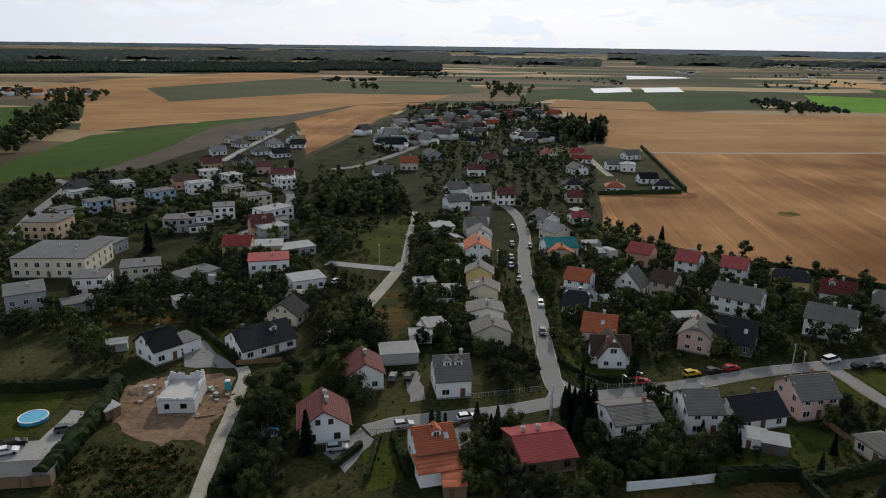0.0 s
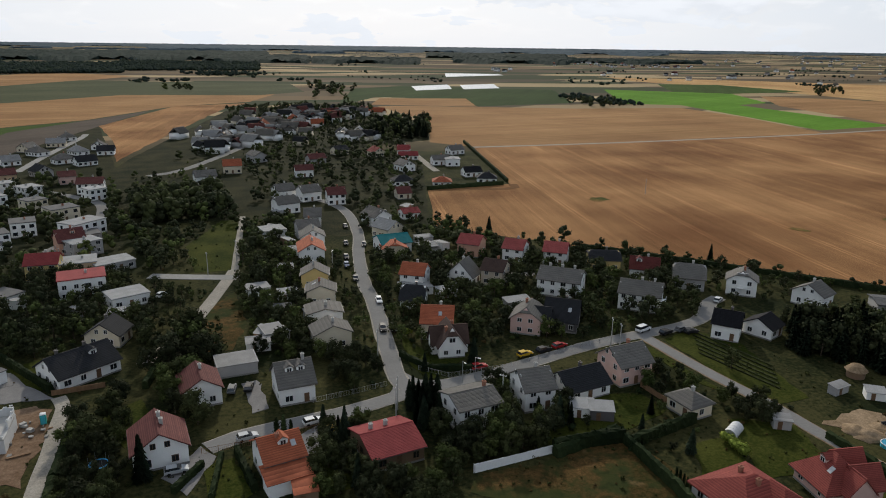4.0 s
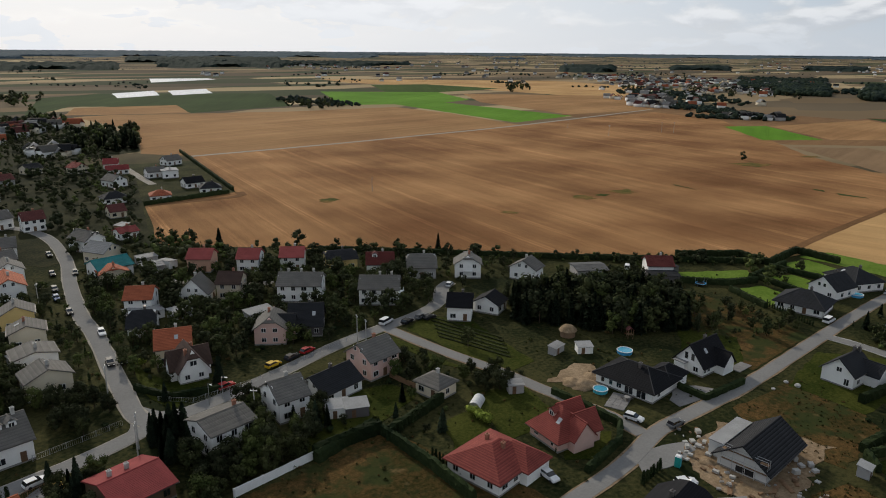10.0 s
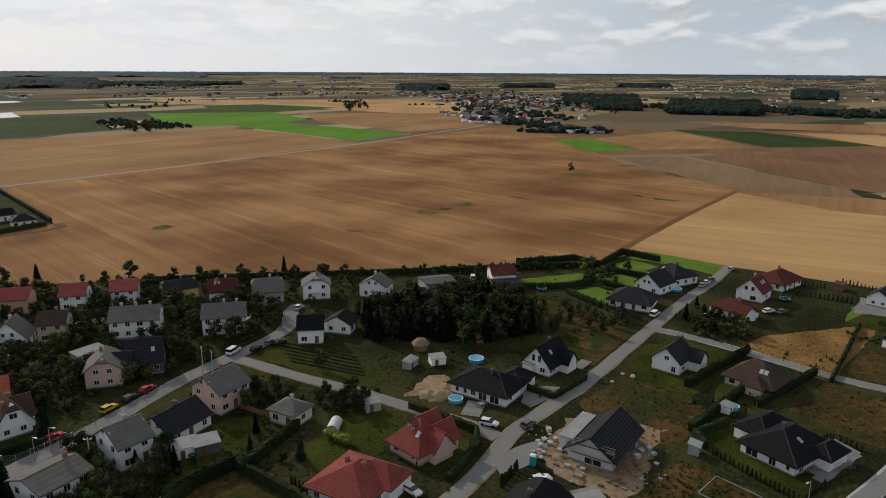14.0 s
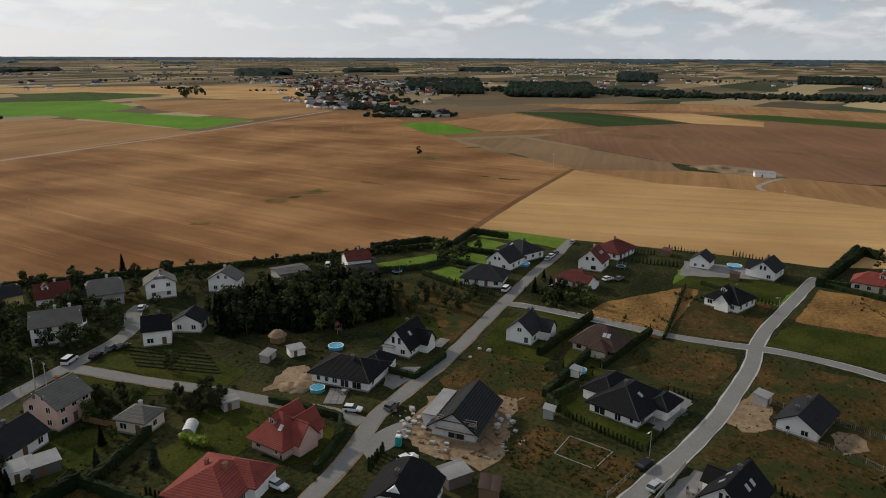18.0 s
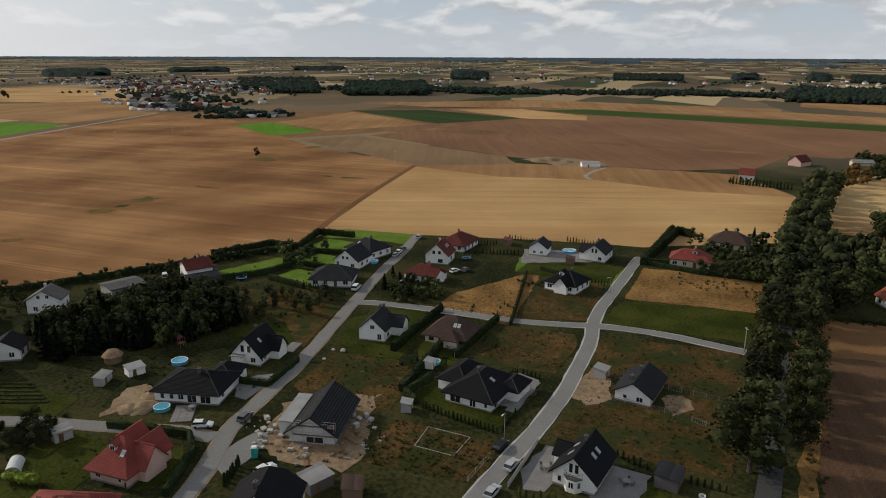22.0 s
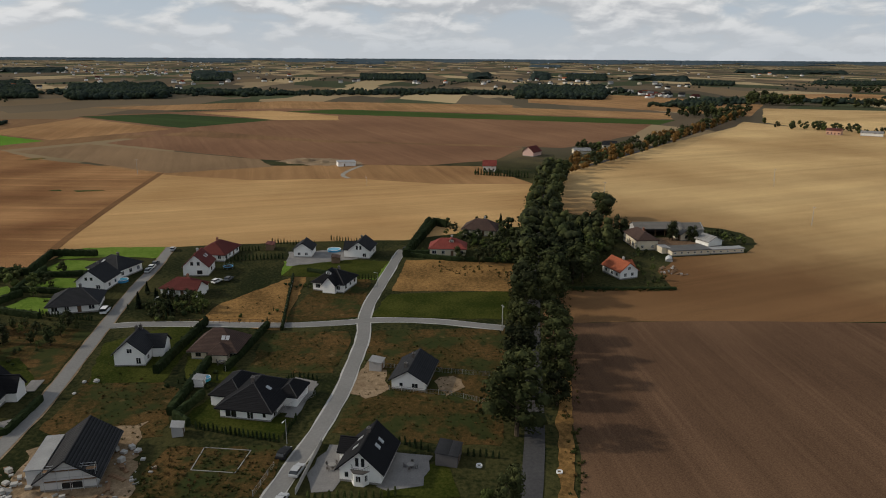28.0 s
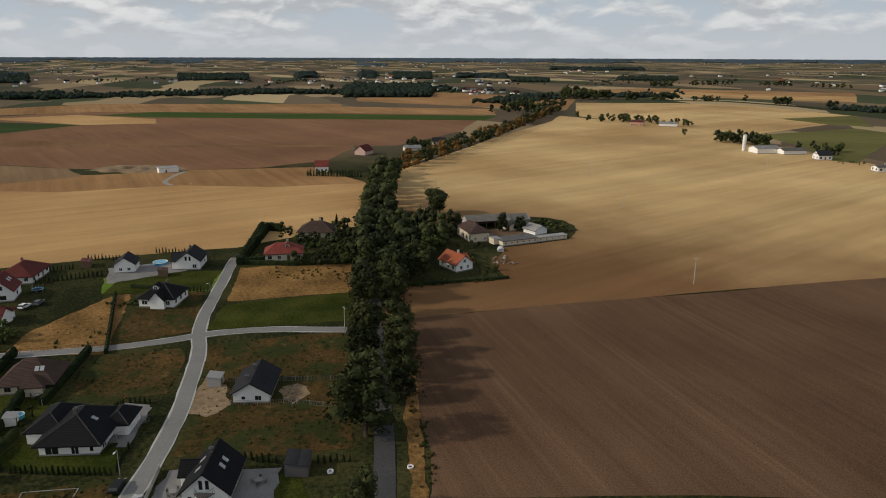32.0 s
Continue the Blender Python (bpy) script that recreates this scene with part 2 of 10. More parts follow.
def overgrown(nt, N, L, col, src):
    """Green patches and bleached streaks among the dry grass."""
    for scale, lo, hi, tint, most in ((0.11, 0.47, 0.60, (0.030, 0.040, 0.013), 0.85), (0.34, 0.52, 0.66, (0.020, 0.027, 0.010), 0.7), (0.21, 0.60, 0.72, (0.165, 0.105, 0.048), 0.6)):
        n = N("ShaderNodeTexNoise"); n.inputs["Scale"].default_value, n.inputs["Detail"].default_value, n.inputs["Roughness"].default_value = scale, 6, 0.6
        off = N("ShaderNodeVectorMath"); off.operation = "ADD"; off.inputs[1].default_value = (scale * 900, 40, 0)
        L(src, off.inputs[0]); L(off.outputs[0], n.inputs["Vector"])
        r = N("ShaderNodeMapRange"); r.interpolation_type = "SMOOTHSTEP"
        for k, q in enumerate((lo, hi, 0.0, most)):
            r.inputs[k + 1].default_value = q
        L(n.outputs["Fac"], r.inputs[0])
        mix = N("ShaderNodeMix"); mix.data_type = "RGBA"; mix.inputs[7].default_value = (*tint, 1)
        L(r.outputs[0], mix.inputs["Factor"]); L(col, mix.inputs[6])
        col = mix.outputs[2]
    return col


M["dry_grass"] = material("dry_grass", (0.0300, 0.0270, 0.0085), (0.1150, 0.0660, 0.0250), 0.07, 1.0, 0.95, 0.8, 0.9, "world", lo=0.38, hi=0.66, grain=0.45, extra=overgrown)
M["straw_grass"] = material("straw_grass", (0.1125, 0.0661, 0.0238), (0.2909, 0.1640, 0.0595), 0.08, 0.8, 0.95, 0.8, 0.9, "world", lo=0.38, hi=0.64, grain=0.4)
M["stubble"] = material("stubble", (0.140, 0.064, 0.0265), (0.365, 0.200, 0.088), 0.014, 2.5, 0.95, 0.5, 0.8, "world", lo=0.39, hi=0.62, grain=0.22, extra=furrows(5, 4.0, 0.17, 0.16, 21.0, 0.5))
M["stubble_light"] = material("stubble_light", (0.315, 0.178, 0.073), (0.525, 0.335, 0.150), 0.010, 2.5, 0.95, 0.4, 0.8, "world", lo=0.36, hi=0.64, extra=furrows(-15, 4.0, 0.12, 0.16, 24.0, 0.14))
M["stubble_dull"] = material("stubble_dull", (0.22, 0.118, 0.052), (0.36, 0.21, 0.095), 0.01, 2.5, 0.95, 0.4, 0.8, "world", lo=0.36, hi=0.64, extra=furrows(80, 6.0, 0.18, 0.16, 24.0, 0.15))
def harrowed(lines, across, start, end, tint):
    """Stubble that has been harrowed up to a ragged line: the reddish soil shows among the straw."""
    def add(nt, N, L, col, src):
        col = lines(nt, N, L, col, src)
        dot = N("ShaderNodeVectorMath"); dot.operation = "DOT_PRODUCT"; dot.inputs[1].default_value = (*across, 0)
        L(src, dot.inputs[0])
        n = N("ShaderNodeTexNoise"); n.inputs["Scale"].default_value, n.inputs["Detail"].default_value, n.inputs["Roughness"].default_value = 0.02, 8, 0.62
        L(src, n.inputs["Vector"])
        rag = N("ShaderNodeMath"); rag.operation = "MULTIPLY_ADD"; rag.inputs[1].default_value = 90
        L(n.outputs["Fac"], rag.inputs[0]); L(dot.outputs["Value"], rag.inputs[2])
        r = N("ShaderNodeMapRange"); r.interpolation_type = "SMOOTHSTEP"
        for k, q in enumerate((start + 45, end + 45, 1.0, 0.0)):
            r.inputs[k + 1].default_value = q
        L(rag.outputs[0], r.inputs[0])
        mix = N("ShaderNodeMix"); mix.data_type = "RGBA"; mix.blend_type = "MULTIPLY"; mix.inputs[7].default_value = (*tint, 1)
        L(r.outputs[0], mix.inputs["Factor"]); L(col, mix.inputs[6])
        return mix.outputs[2]
    return add


M["stubble_pale"] = material("stubble_pale", (0.32, 0.195, 0.084), (0.64, 0.45, 0.215), 0.007, 2.5, 0.95, 0.4, 0.8, "world", lo=0.36, hi=0.64, extra=harrowed(furrows(-20, 5.0, 0.10, 0.16, 24.0, -0.12), (0.55, -0.835), 215, 365, (0.33, 0.262, 0.255)))
M["crop_olive"] = material("crop_olive", (0.085, 0.085, 0.028), (0.15, 0.14, 0.048), 0.01, 2.5, 0.95, 0.6, 0.8, "world", extra=furrows(30, 5.0, 0.12, 0.16, 20.0, 0.2))
M["stubble_brown"] = material("stubble_brown", (0.135, 0.076, 0.039), (0.24, 0.140, 0.068), 0.010, 2.5, 0.95, 0.5, 0.8, "world", lo=0.36, hi=0.64, extra=furrows(80, 4.0, 0.15, 0.16, 24.0, 0.15))
M["plough"] = material("plough", (0.066, 0.0385, 0.0245), (0.150, 0.088, 0.051), 0.013, 2.5, 0.95, 0.8, 0.9, "world", lo=0.36, hi=0.64, extra=furrows(89, 2.5, 0.14, 0.16, 18.0, 0.22))
M["tilled_red"] = material("tilled_red", (0.150, 0.078, 0.044), (0.235, 0.130, 0.072), 0.008, 2.5, 0.95, 0.5, 0.8, "world", lo=0.36, hi=0.64, extra=furrows(70, 4.0, 0.12, 0.12, 24.0, 0.12))
M["plough_dark"] = material("plough_dark", (0.075, 0.06, 0.05), (0.11, 0.09, 0.07), 0.02, 2.5, 0.95, 0.7, 0.9, "world", extra=furrows(40, 4.0, 0.15, 0.15))
M["fallow"] = material("fallow", (0.1680, 0.1097, 0.0608), (0.2464, 0.1600, 0.0896), 0.01, 2.5, 0.95, 0.4, 0.8, "world", extra=furrows(75, 6.0, 0.14, 0.12))
M["crop_green"] = material("crop_green", (0.036, 0.062, 0.014), (0.056, 0.085, 0.02), 0.01, 2.5, 0.95, 0.6, 0.8, "world", extra=furrows(30, 5.0, 0.15, 0.2, 20.0, 0.2))
M["crop_bright"] = material("crop_bright", (0.075, 0.17, 0.014), (0.125, 0.25, 0.028), 0.01, 2.5, 0.95, 0.5, 0.8, "world", extra=furrows(60, 5.0, 0.1, 0.1, 20.0, -0.15))
M["crop_dark"] = material("crop_dark", (0.026, 0.045, 0.014), (0.042, 0.064, 0.02), 0.01, 2.5, 0.95, 0.6, 0.8, "world", extra=furrows(30, 5.0, 0.15, 0.15, 20.0, 0.15))
M["sand"] = material("sand", (0.15, 0.105, 0.062), (0.32, 0.235, 0.15), 0.12, 0.9, 0.95, 0.6, 1.5, "world")
M["earth"] = material("earth", (0.12, 0.075, 0.045), (0.22, 0.15, 0.10), 0.1, 0.8, 0.95, 0.7, 1.2, "world")
M["asphalt"] = material("asphalt", (0.170, 0.166, 0.158), (0.232, 0.226, 0.215), 0.08, 1.5, 0.9, 0.2, 6.0, "world", lo=0.3, hi=0.7, grain=0.1)
M["asphalt_dark"] = material("asphalt_dark", (0.05, 0.05, 0.052), (0.075, 0.073, 0.073), 0.08, 1.5, 0.9, 0.2, 6.0, "world", grain=0.1)
M["concrete_road"] = material("concrete_road", (0.24, 0.232, 0.215), (0.33, 0.32, 0.30), 0.1, 1.2, 0.9, 0.2, 5.0, "world", grain=0.1)
M["gravel"] = material("gravel", (0.24, 0.22, 0.185), (0.36, 0.33, 0.28), 0.15, 1.6, 0.95, 0.5, 6.0, "world")
M["paving"] = material("paving", (0.16, 0.155, 0.15), (0.24, 0.23, 0.22), 0.3, 4.0, 0.85, 0.3, 8.0, "world", grain=0.1)
M["weeds"] = material("weeds", (0.035, 0.055, 0.014), (0.20, 0.12, 0.04), 0.10, 0.8, 0.95, 0.6, 1.0, "world", lo=0.40, hi=0.62)
M["fleece"] = material("fleece", (0.62, 0.63, 0.64), (0.78, 0.78, 0.78), 0.1, 0.8, 0.7, 0.3, 2.0, "world", extra=furrows(40, 3.0, 0.12))
# walls
for key, col in dict(white=(0.85, 0.84, 0.81), cream=(0.66, 0.58, 0.44), beige=(0.52, 0.44, 0.34), pink=(0.62, 0.42, 0.36), yellow=(0.62, 0.47, 0.20), salmon=(0.58, 0.34, 0.24), grey=(0.38, 0.37, 0.36), block=(0.60, 0.60, 0.59), dark=(0.12, 0.11, 0.11), brown=(0.20, 0.13, 0.08), peach=(0.64, 0.46, 0.30), blue=(0.42, 0.50, 0.60)).items():
    M["wall_" + key] = material("plaster_" + key, tuple(c * 0.90 for c in col), col, 0.5, 5.0, 0.9, 0.15, 20.0)
# roofs
for key, col, kind in (("red", (0.24, 0.060, 0.048), 1), ("brick", (0.135, 0.050, 0.044), 1), ("orange", (0.38, 0.115, 0.058), 1), ("maroon", (0.13, 0.035, 0.03), 1), ("brown", (0.085, 0.055, 0.045), 1), ("black", (0.013, 0.013, 0.015), 1), ("slate", (0.034, 0.034, 0.036), 3), ("anthracite", (0.030, 0.031, 0.034), 1), ("grey", (0.155, 0.145, 0.130), 2), ("light", (0.30, 0.295, 0.285), 2), ("felt", (0.12, 0.118, 0.115), 0), ("pale", (0.30, 0.30, 0.295), 0), ("rose", (0.37, 0.095, 0.085), 1), ("teal", (0.02, 0.16, 0.17), 0), ("metal_red", (0.25, 0.052, 0.050), 0)):
    M["roof_" + key] = material("roof_" + key, tuple(c * 0.78 for c in col), tuple(min(1, c * 1.12) for c in col), 0.35, 4.0, 0.85, 0.25, 12.0, rand=0.08, spec=0.12, extra=courses((0, 0.24, 0.4, 0.36)[kind], (0, 0.4, 0.2, 0.8)[kind]) if kind else None)
M["ridge_cap"] = material("ridge_cap", (0.035, 0.035, 0.037), (0.055, 0.055, 0.057), 1.0, 6.0, 0.8, 0.2, spec=0.15)
M["frame"] = material("window_frame", (0.62, 0.62, 0.60), (0.72, 0.72, 0.70), 2, 10, 0.5)
M["frame_brown"] = material("window_frame_brown", (0.10, 0.06, 0.035), (0.14, 0.085, 0.05), 2, 10, 0.5)
M["door"] = material("door_wood", (0.10, 0.055, 0.03), (0.17, 0.10, 0.055), 1.5, 12, 0.6, 0.2)
M["gate"] = material("garage_gate", (0.30, 0.29, 0.28), (0.38, 0.37, 0.36), 1.5, 12, 0.6, 0.1)
M["plinth"] = material("plinth", (0.20, 0.19, 0.18), (0.28, 0.27, 0.25), 1.0, 8, 0.9, 0.3)
M["brickwork"] = material("brickwork", (0.24, 0.10, 0.065), (0.34, 0.16, 0.10), 2.0, 9, 0.9, 0.4)
M["gutter"] = material("gutter", (0.10, 0.09, 0.085), (0.15, 0.135, 0.125), 2, 10, 0.5, metal=0.3)
M["metal"] = material("zinc", (0.34, 0.35, 0.36), (0.46, 0.47, 0.48), 1.5, 10, 0.45, 0.1, metal=0.5)
M["wood"] = material("wood", (0.15, 0.085, 0.045), (0.25, 0.15, 0.08), 2, 14, 0.8, 0.3, stretch=(1, 1, 0.2))
M["white_paint"] = material("white_paint", (0.70, 0.70, 0.69), (0.80, 0.80, 0.78), 2, 10, 0.5)
M["concrete"] = material("concrete", (0.34, 0.33, 0.31), (0.46, 0.45, 0.42), 0.8, 7, 0.9, 0.3)
M["trunk"] = material("bark", (0.05, 0.036, 0.025), (0.10, 0.075, 0.05), 2, 12, 0.95, 0.6)
glass = bpy.data.materials.new("window_glass")
glass.use_nodes = True
_p = glass.node_tree.nodes["Principled BSDF"]
_p.inputs["Base Color"].default_value, _p.inputs["Roughness"].default_value, _p.inputs["Specular IOR Level"].default_value = (0.018, 0.021, 0.025, 1), 0.08, 0.7
M["glass"] = glass


# ---- builders ----
def part(name, bm, mat, parent=None, label="", at=None):
    """Links a bmesh as one mesh object, under a thing or a part."""
    me = bm
    if isinstance(bm, bmesh.types.BMesh):
        bm.normal_update()
        me = bpy.data.meshes.new(name)
        bm.to_mesh(me)
        bm.free()
        for one in (mat if isinstance(mat, (list, tuple)) else (mat,)):
            me.materials.append(one)
    ob = new(name, me)
    if parent is not None:
        ob.parent = parent
    if at is not None:
        ob.matrix_basis = at
    if label:
        ob["label"] = label
    return ob


def empty(name, m, label, category, group="", kind=""):
    ob = new(name)
    ob.matrix_basis = m
    ob.empty_display_size = 0.3
    return tagged(ob, label, category, group, kind)


def box(bm, x0, y0, z0, x1, y1, z1, slot=0):
    v = [bm.verts.new(p) for p in ((x0, y0, z0), (x1, y0, z0), (x1, y1, z0), (x0, y1, z0), (x0, y0, z1), (x1, y0, z1), (x1, y1, z1), (x0, y1, z1))]
    for q in ((3, 2, 1, 0), (4, 5, 6, 7), (0, 1, 5, 4), (1, 2, 6, 5), (2, 3, 7, 6), (3, 0, 4, 7)):
        bm.faces.new([v[k] for k in q]).material_index = slot
    return v


def hull(bm, low, high, slot=0):
    """A solid between two loops of as many corners, low and high."""
    a, b = [bm.verts.new(p) for p in low], [bm.verts.new(p) for p in high]
    n = len(a)
    bm.faces.new(a[::-1]).material_index = slot
    bm.faces.new(b).material_index = slot
    for k in range(n):
        bm.faces.new((a[k], a[(k + 1) % n], b[(k + 1) % n], b[k])).material_index = slot
    return a, b


def slab(bm, quad, t, slot=0):
    """A roof slope: a polygon given thickness downwards."""
    hull(bm, [(x, y, z - t) for x, y, z in quad], quad, slot)


def tube(bm, x, y, z0, z1, r0, r1, n=8):
    a = [bm.verts.new((x + r0 * math.cos(k * math.tau / n), y + r0 * math.sin(k * math.tau / n), z0)) for k in range(n)]
    b = [bm.verts.new((x + r1 * math.cos(k * math.tau / n), y + r1 * math.sin(k * math.tau / n), z1)) for k in range(n)]
    for k in range(n):
        bm.faces.new((a[k], a[(k + 1) % n], b[(k + 1) % n], b[k]))
    bm.faces.new(b); bm.faces.new(a[::-1])


def patch(name, pts, z, mat, label, category="field", kind="structure"):
    """A flat piece of ground cover with a little thickness and an uneven outline."""
    rng = random.Random(int(abs(pts[0][0] * 13 + pts[0][1] * 7)))
    step, wob = (14.0, 0.9) if category == "field" else (2.0, 1.0) if mat in ("sand", "earth") else (2.5, 0.45)
    line = []
    for k, (x, y) in enumerate(pts):
        u, v = pts[(k + 1) % len(pts)]
        n = max(1, min(40, int(math.hypot(u - x, v - y) / step)))
        line += [(x + (u - x) * j / n + rng.uniform(-wob, wob), y + (v - y) * j / n + rng.uniform(-wob, wob)) for j in range(n)]
    area = sum(line[k - 1][0] * line[k][1] - line[k][0] * line[k - 1][1] for k in range(len(line)))
    if area < 0:
        line = line[::-1]
    bm = bmesh.new()
    hull(bm, [(x, y, -0.2) for x, y in line], [(x, y, z) for x, y in line])
    return tagged(part(name, bm, M[mat]), label, category, kind=kind)


def smooth_line(pts, step=4.0):
    """A smooth way through the points."""
    P = [Vector((*p, 0)) for p in pts]
    P = [2 * P[0] - P[1]] + P + [2 * P[-1] - P[-2]]
    out = []
    for a, b, c, d in zip(P, P[1:], P[2:], P[3:]):
        n = max(2, int((c - b).length / step))
        for k in range(n):
            t = k / n
            out.append(0.5 * (2 * b + (c - a) * t + (2 * a - 5 * b + 4 * c - d) * t * t + (3 * b - a - 3 * c + d) * t ** 3))
    return out + [P[-2]]


def ribbon(bm, line, w0, w1, z0, z1, slot=0, wob=0.0):
    """A band along a line, between two offsets from it, with a flat top and sides."""
    rows = []
    for k, p in enumerate(line):
        d = (line[min(k + 1, len(line) - 1)] - line[max(k - 1, 0)]).normalized()
        n = Vector((d.y, -d.x, 0))
        a, b = w0 + random.uniform(-wob, wob), w1 + random.uniform(-wob, wob)
        rows.append([bm.verts.new(p + n * a + Vector((0, 0, z0))), bm.verts.new(p + n * a + Vector((0, 0, z1))), bm.verts.new(p + n * b + Vector((0, 0, z1))), bm.verts.new(p + n * b + Vector((0, 0, z0)))])
    for r, s in zip(rows, rows[1:]):
        for k in range(3):
            f = bm.faces.new((r[k], r[k + 1], s[k + 1], s[k])); f.material_index = slot
    for r in (rows[0], rows[-1]):
        bm.faces.new(r).material_index = slot


def road(name, pts, width, mat, label, z=0.12, verge="", kerb=False, wob=0.04):
    line = smooth_line(pts)
    LINES.append(([(p.x, p.y) for p in line], width / 2 + 0.6))
    bm = bmesh.new()
    ribbon(bm, line, -width / 2, width / 2, -0.2, z, wob=wob)
    ob = tagged(part(name, bm, M[mat]), label, "road", kind="structure")
    if verge:
        bm = bmesh.new()
        ribbon(bm, line, -width / 2 - 0.35, -width / 2 + 0.3, -0.2, z - 0.04, wob=0.2)
        ribbon(bm, line, width / 2 - 0.3, width / 2 + 0.35, -0.2, z - 0.04, wob=0.2)
        tagged(part("verge", bm, M[verge]), "worn sandy verge along the road", "verge", kind="structure")
    if kerb:
        bm = bmesh.new()
        ribbon(bm, line, -width / 2 - 0.18, -width / 2 + 0.02, -0.2, z + 0.07)
        ribbon(bm, line, width / 2 - 0.02, width / 2 + 0.18, -0.2, z + 0.07)
        tagged(part("kerb", bm, M["concrete"]), "pale concrete kerb along the road", "kerb", kind="structure")
    return ob


SHARED = {}
FOOT, LINES = [], []      # plans of houses and lines of roads, kept clear of plants


def window_mesh(w, h, frame_mat, bars):
    key = ("win", round(w, 1), round(h, 1), frame_mat, bars)
    if key not in SHARED:
        w, h = key[1], key[2]
        t = 0.09
        xs = [-w / 2, -w / 2 + t]
        for k in range(1, bars):
            xs += [-w / 2 + w * k / bars - t / 2, -w / 2 + w * k / bars + t / 2]
        xs += [w / 2 - t, w / 2]
        zs = [0, t, h - t, h]
        f = bmesh.new()
        v = [[f.verts.new((x, -0.06, z)) for x in xs] for z in zs]
        for i in range(3):
            for j in range(len(xs) - 1):
                if i == 1 and j % 2 == 1:
                    continue
                f.faces.new((v[i][j], v[i][j + 1], v[i + 1][j + 1], v[i + 1][j]))
        rim = v[0] + [v[1][-1], v[2][-1]] + v[3][::-1] + [v[2][0], v[1][0]]
        back = [f.verts.new((p.co.x, 0.05, p.co.z)) for p in rim]
        for k in range(len(rim)):
            f.faces.new((rim[k - 1], back[k - 1], back[k], rim[k]))
        g = bmesh.new()
        box(g, -w / 2 + t * 0.5, -0.02, t * 0.5, w / 2 - t * 0.5, 0.045, h - t * 0.5)
        me = []
        for name, b, m in (("window", f, M[frame_mat]), ("pane", g, M["glass"])):
            bmesh.ops.recalc_face_normals(b, faces=b.faces)
            b.normal_update()
            one = bpy.data.meshes.new(name); b.to_mesh(one); b.free(); one.materials.append(m); me.append(one)
        n = bmesh.new()
        box(n, -w / 2, -0.05, 0, w / 2, 0.05, h)
        for one in n.faces:
            one.material_index = 1 if one.normal.y < -0.5 or (one.calc_center_median().y < -0.04) else 0
        n.normal_update()
        one = bpy.data.meshes.new("window"); n.to_mesh(one); n.free(); one.materials.append(M[frame_mat]); one.materials.append(M["glass"]); me.append(one)
        SHARED[key] = me
    return SHARED[key]


def window(parent, x, y, z, turn, w=1.3, h=1.3, frame_mat="frame", bars=2, fine=True):
    a, b, far = window_mesh(w, h, frame_mat, bars)
    if math.hypot(parent.location.x, parent.location.y) > 300:
        return part("window", far, None, parent, at=pose(x, y, z, 0, 0, turn))
    ob = part("window", a, None, parent, at=pose(x, y, z, 0, 0, turn))
    part("pane", b, None, ob)
    return ob


def chimney(parent, x, y, z, h=1.6, w=0.65, mat="brickwork"):
    bm = bmesh.new()
    box(bm, -w / 2, -w / 2, -1.5, w / 2, w / 2, h)
    box(bm, -w / 2 - 0.08, -w / 2 - 0.08, h, w / 2 + 0.08, w / 2 + 0.08, h + 0.12)
    for s in (-0.15, 0.15):
        tube(bm, s, 0, h + 0.1, h + 0.4, 0.1, 0.09, 6)
    return part("chimney", bm, M[mat], parent, at=pose(x, y, z))


def tile_courses(bm, quad, step=0.34, lift=0.055):
    """Rows of tiles up a slope, each row a step above the one below it."""
    zs = [p[2] for p in quad]
    lo, hi = min(zs), max(zs)
    e1, e2 = Vector(quad[1]) - Vector(quad[0]), Vector(quad[-1]) - Vector(quad[0])
    nrm = e1.cross(e2).normalized()
    if nrm.z < 0:
        nrm = -nrm
    dz = step * math.sqrt(max(0.05, 1 - nrm.z ** 2))
    cuts = []
    for k in range(int((hi - lo - 0.03) / dz) + 1):
        z = lo + 0.01 + k * dz
        hits = []
        for p, q in zip(quad, quad[1:] + quad[:1]):
            if (p[2] - z) * (q[2] - z) < 0:
                t = (z - p[2]) / (q[2] - p[2])
                hits.append(Vector(p).lerp(Vector(q), t))
        if len(hits) == 2:
            cuts.append(hits if not cuts or (hits[1] - hits[0]).dot(cuts[-1][1] - cuts[-1][0]) > 0 else hits[::-1])
    below = None
    for k, (p, q) in enumerate(cuts):
        if below is None:
            below = [bm.verts.new(p + nrm * 0.004), bm.verts.new(q + nrm * 0.004)]
        if k == len(cuts) - 1:
            break
        high = [bm.verts.new(p + nrm * lift), bm.verts.new(q + nrm * lift)]
        bm.faces.new((below[0], below[1], high[1], high[0]))
        below = [bm.verts.new(cuts[k + 1][0] + nrm * 0.006), bm.verts.new(cuts[k + 1][1] + nrm * 0.006)]
        bm.faces.new((high[0], high[1], below[1], below[0]))


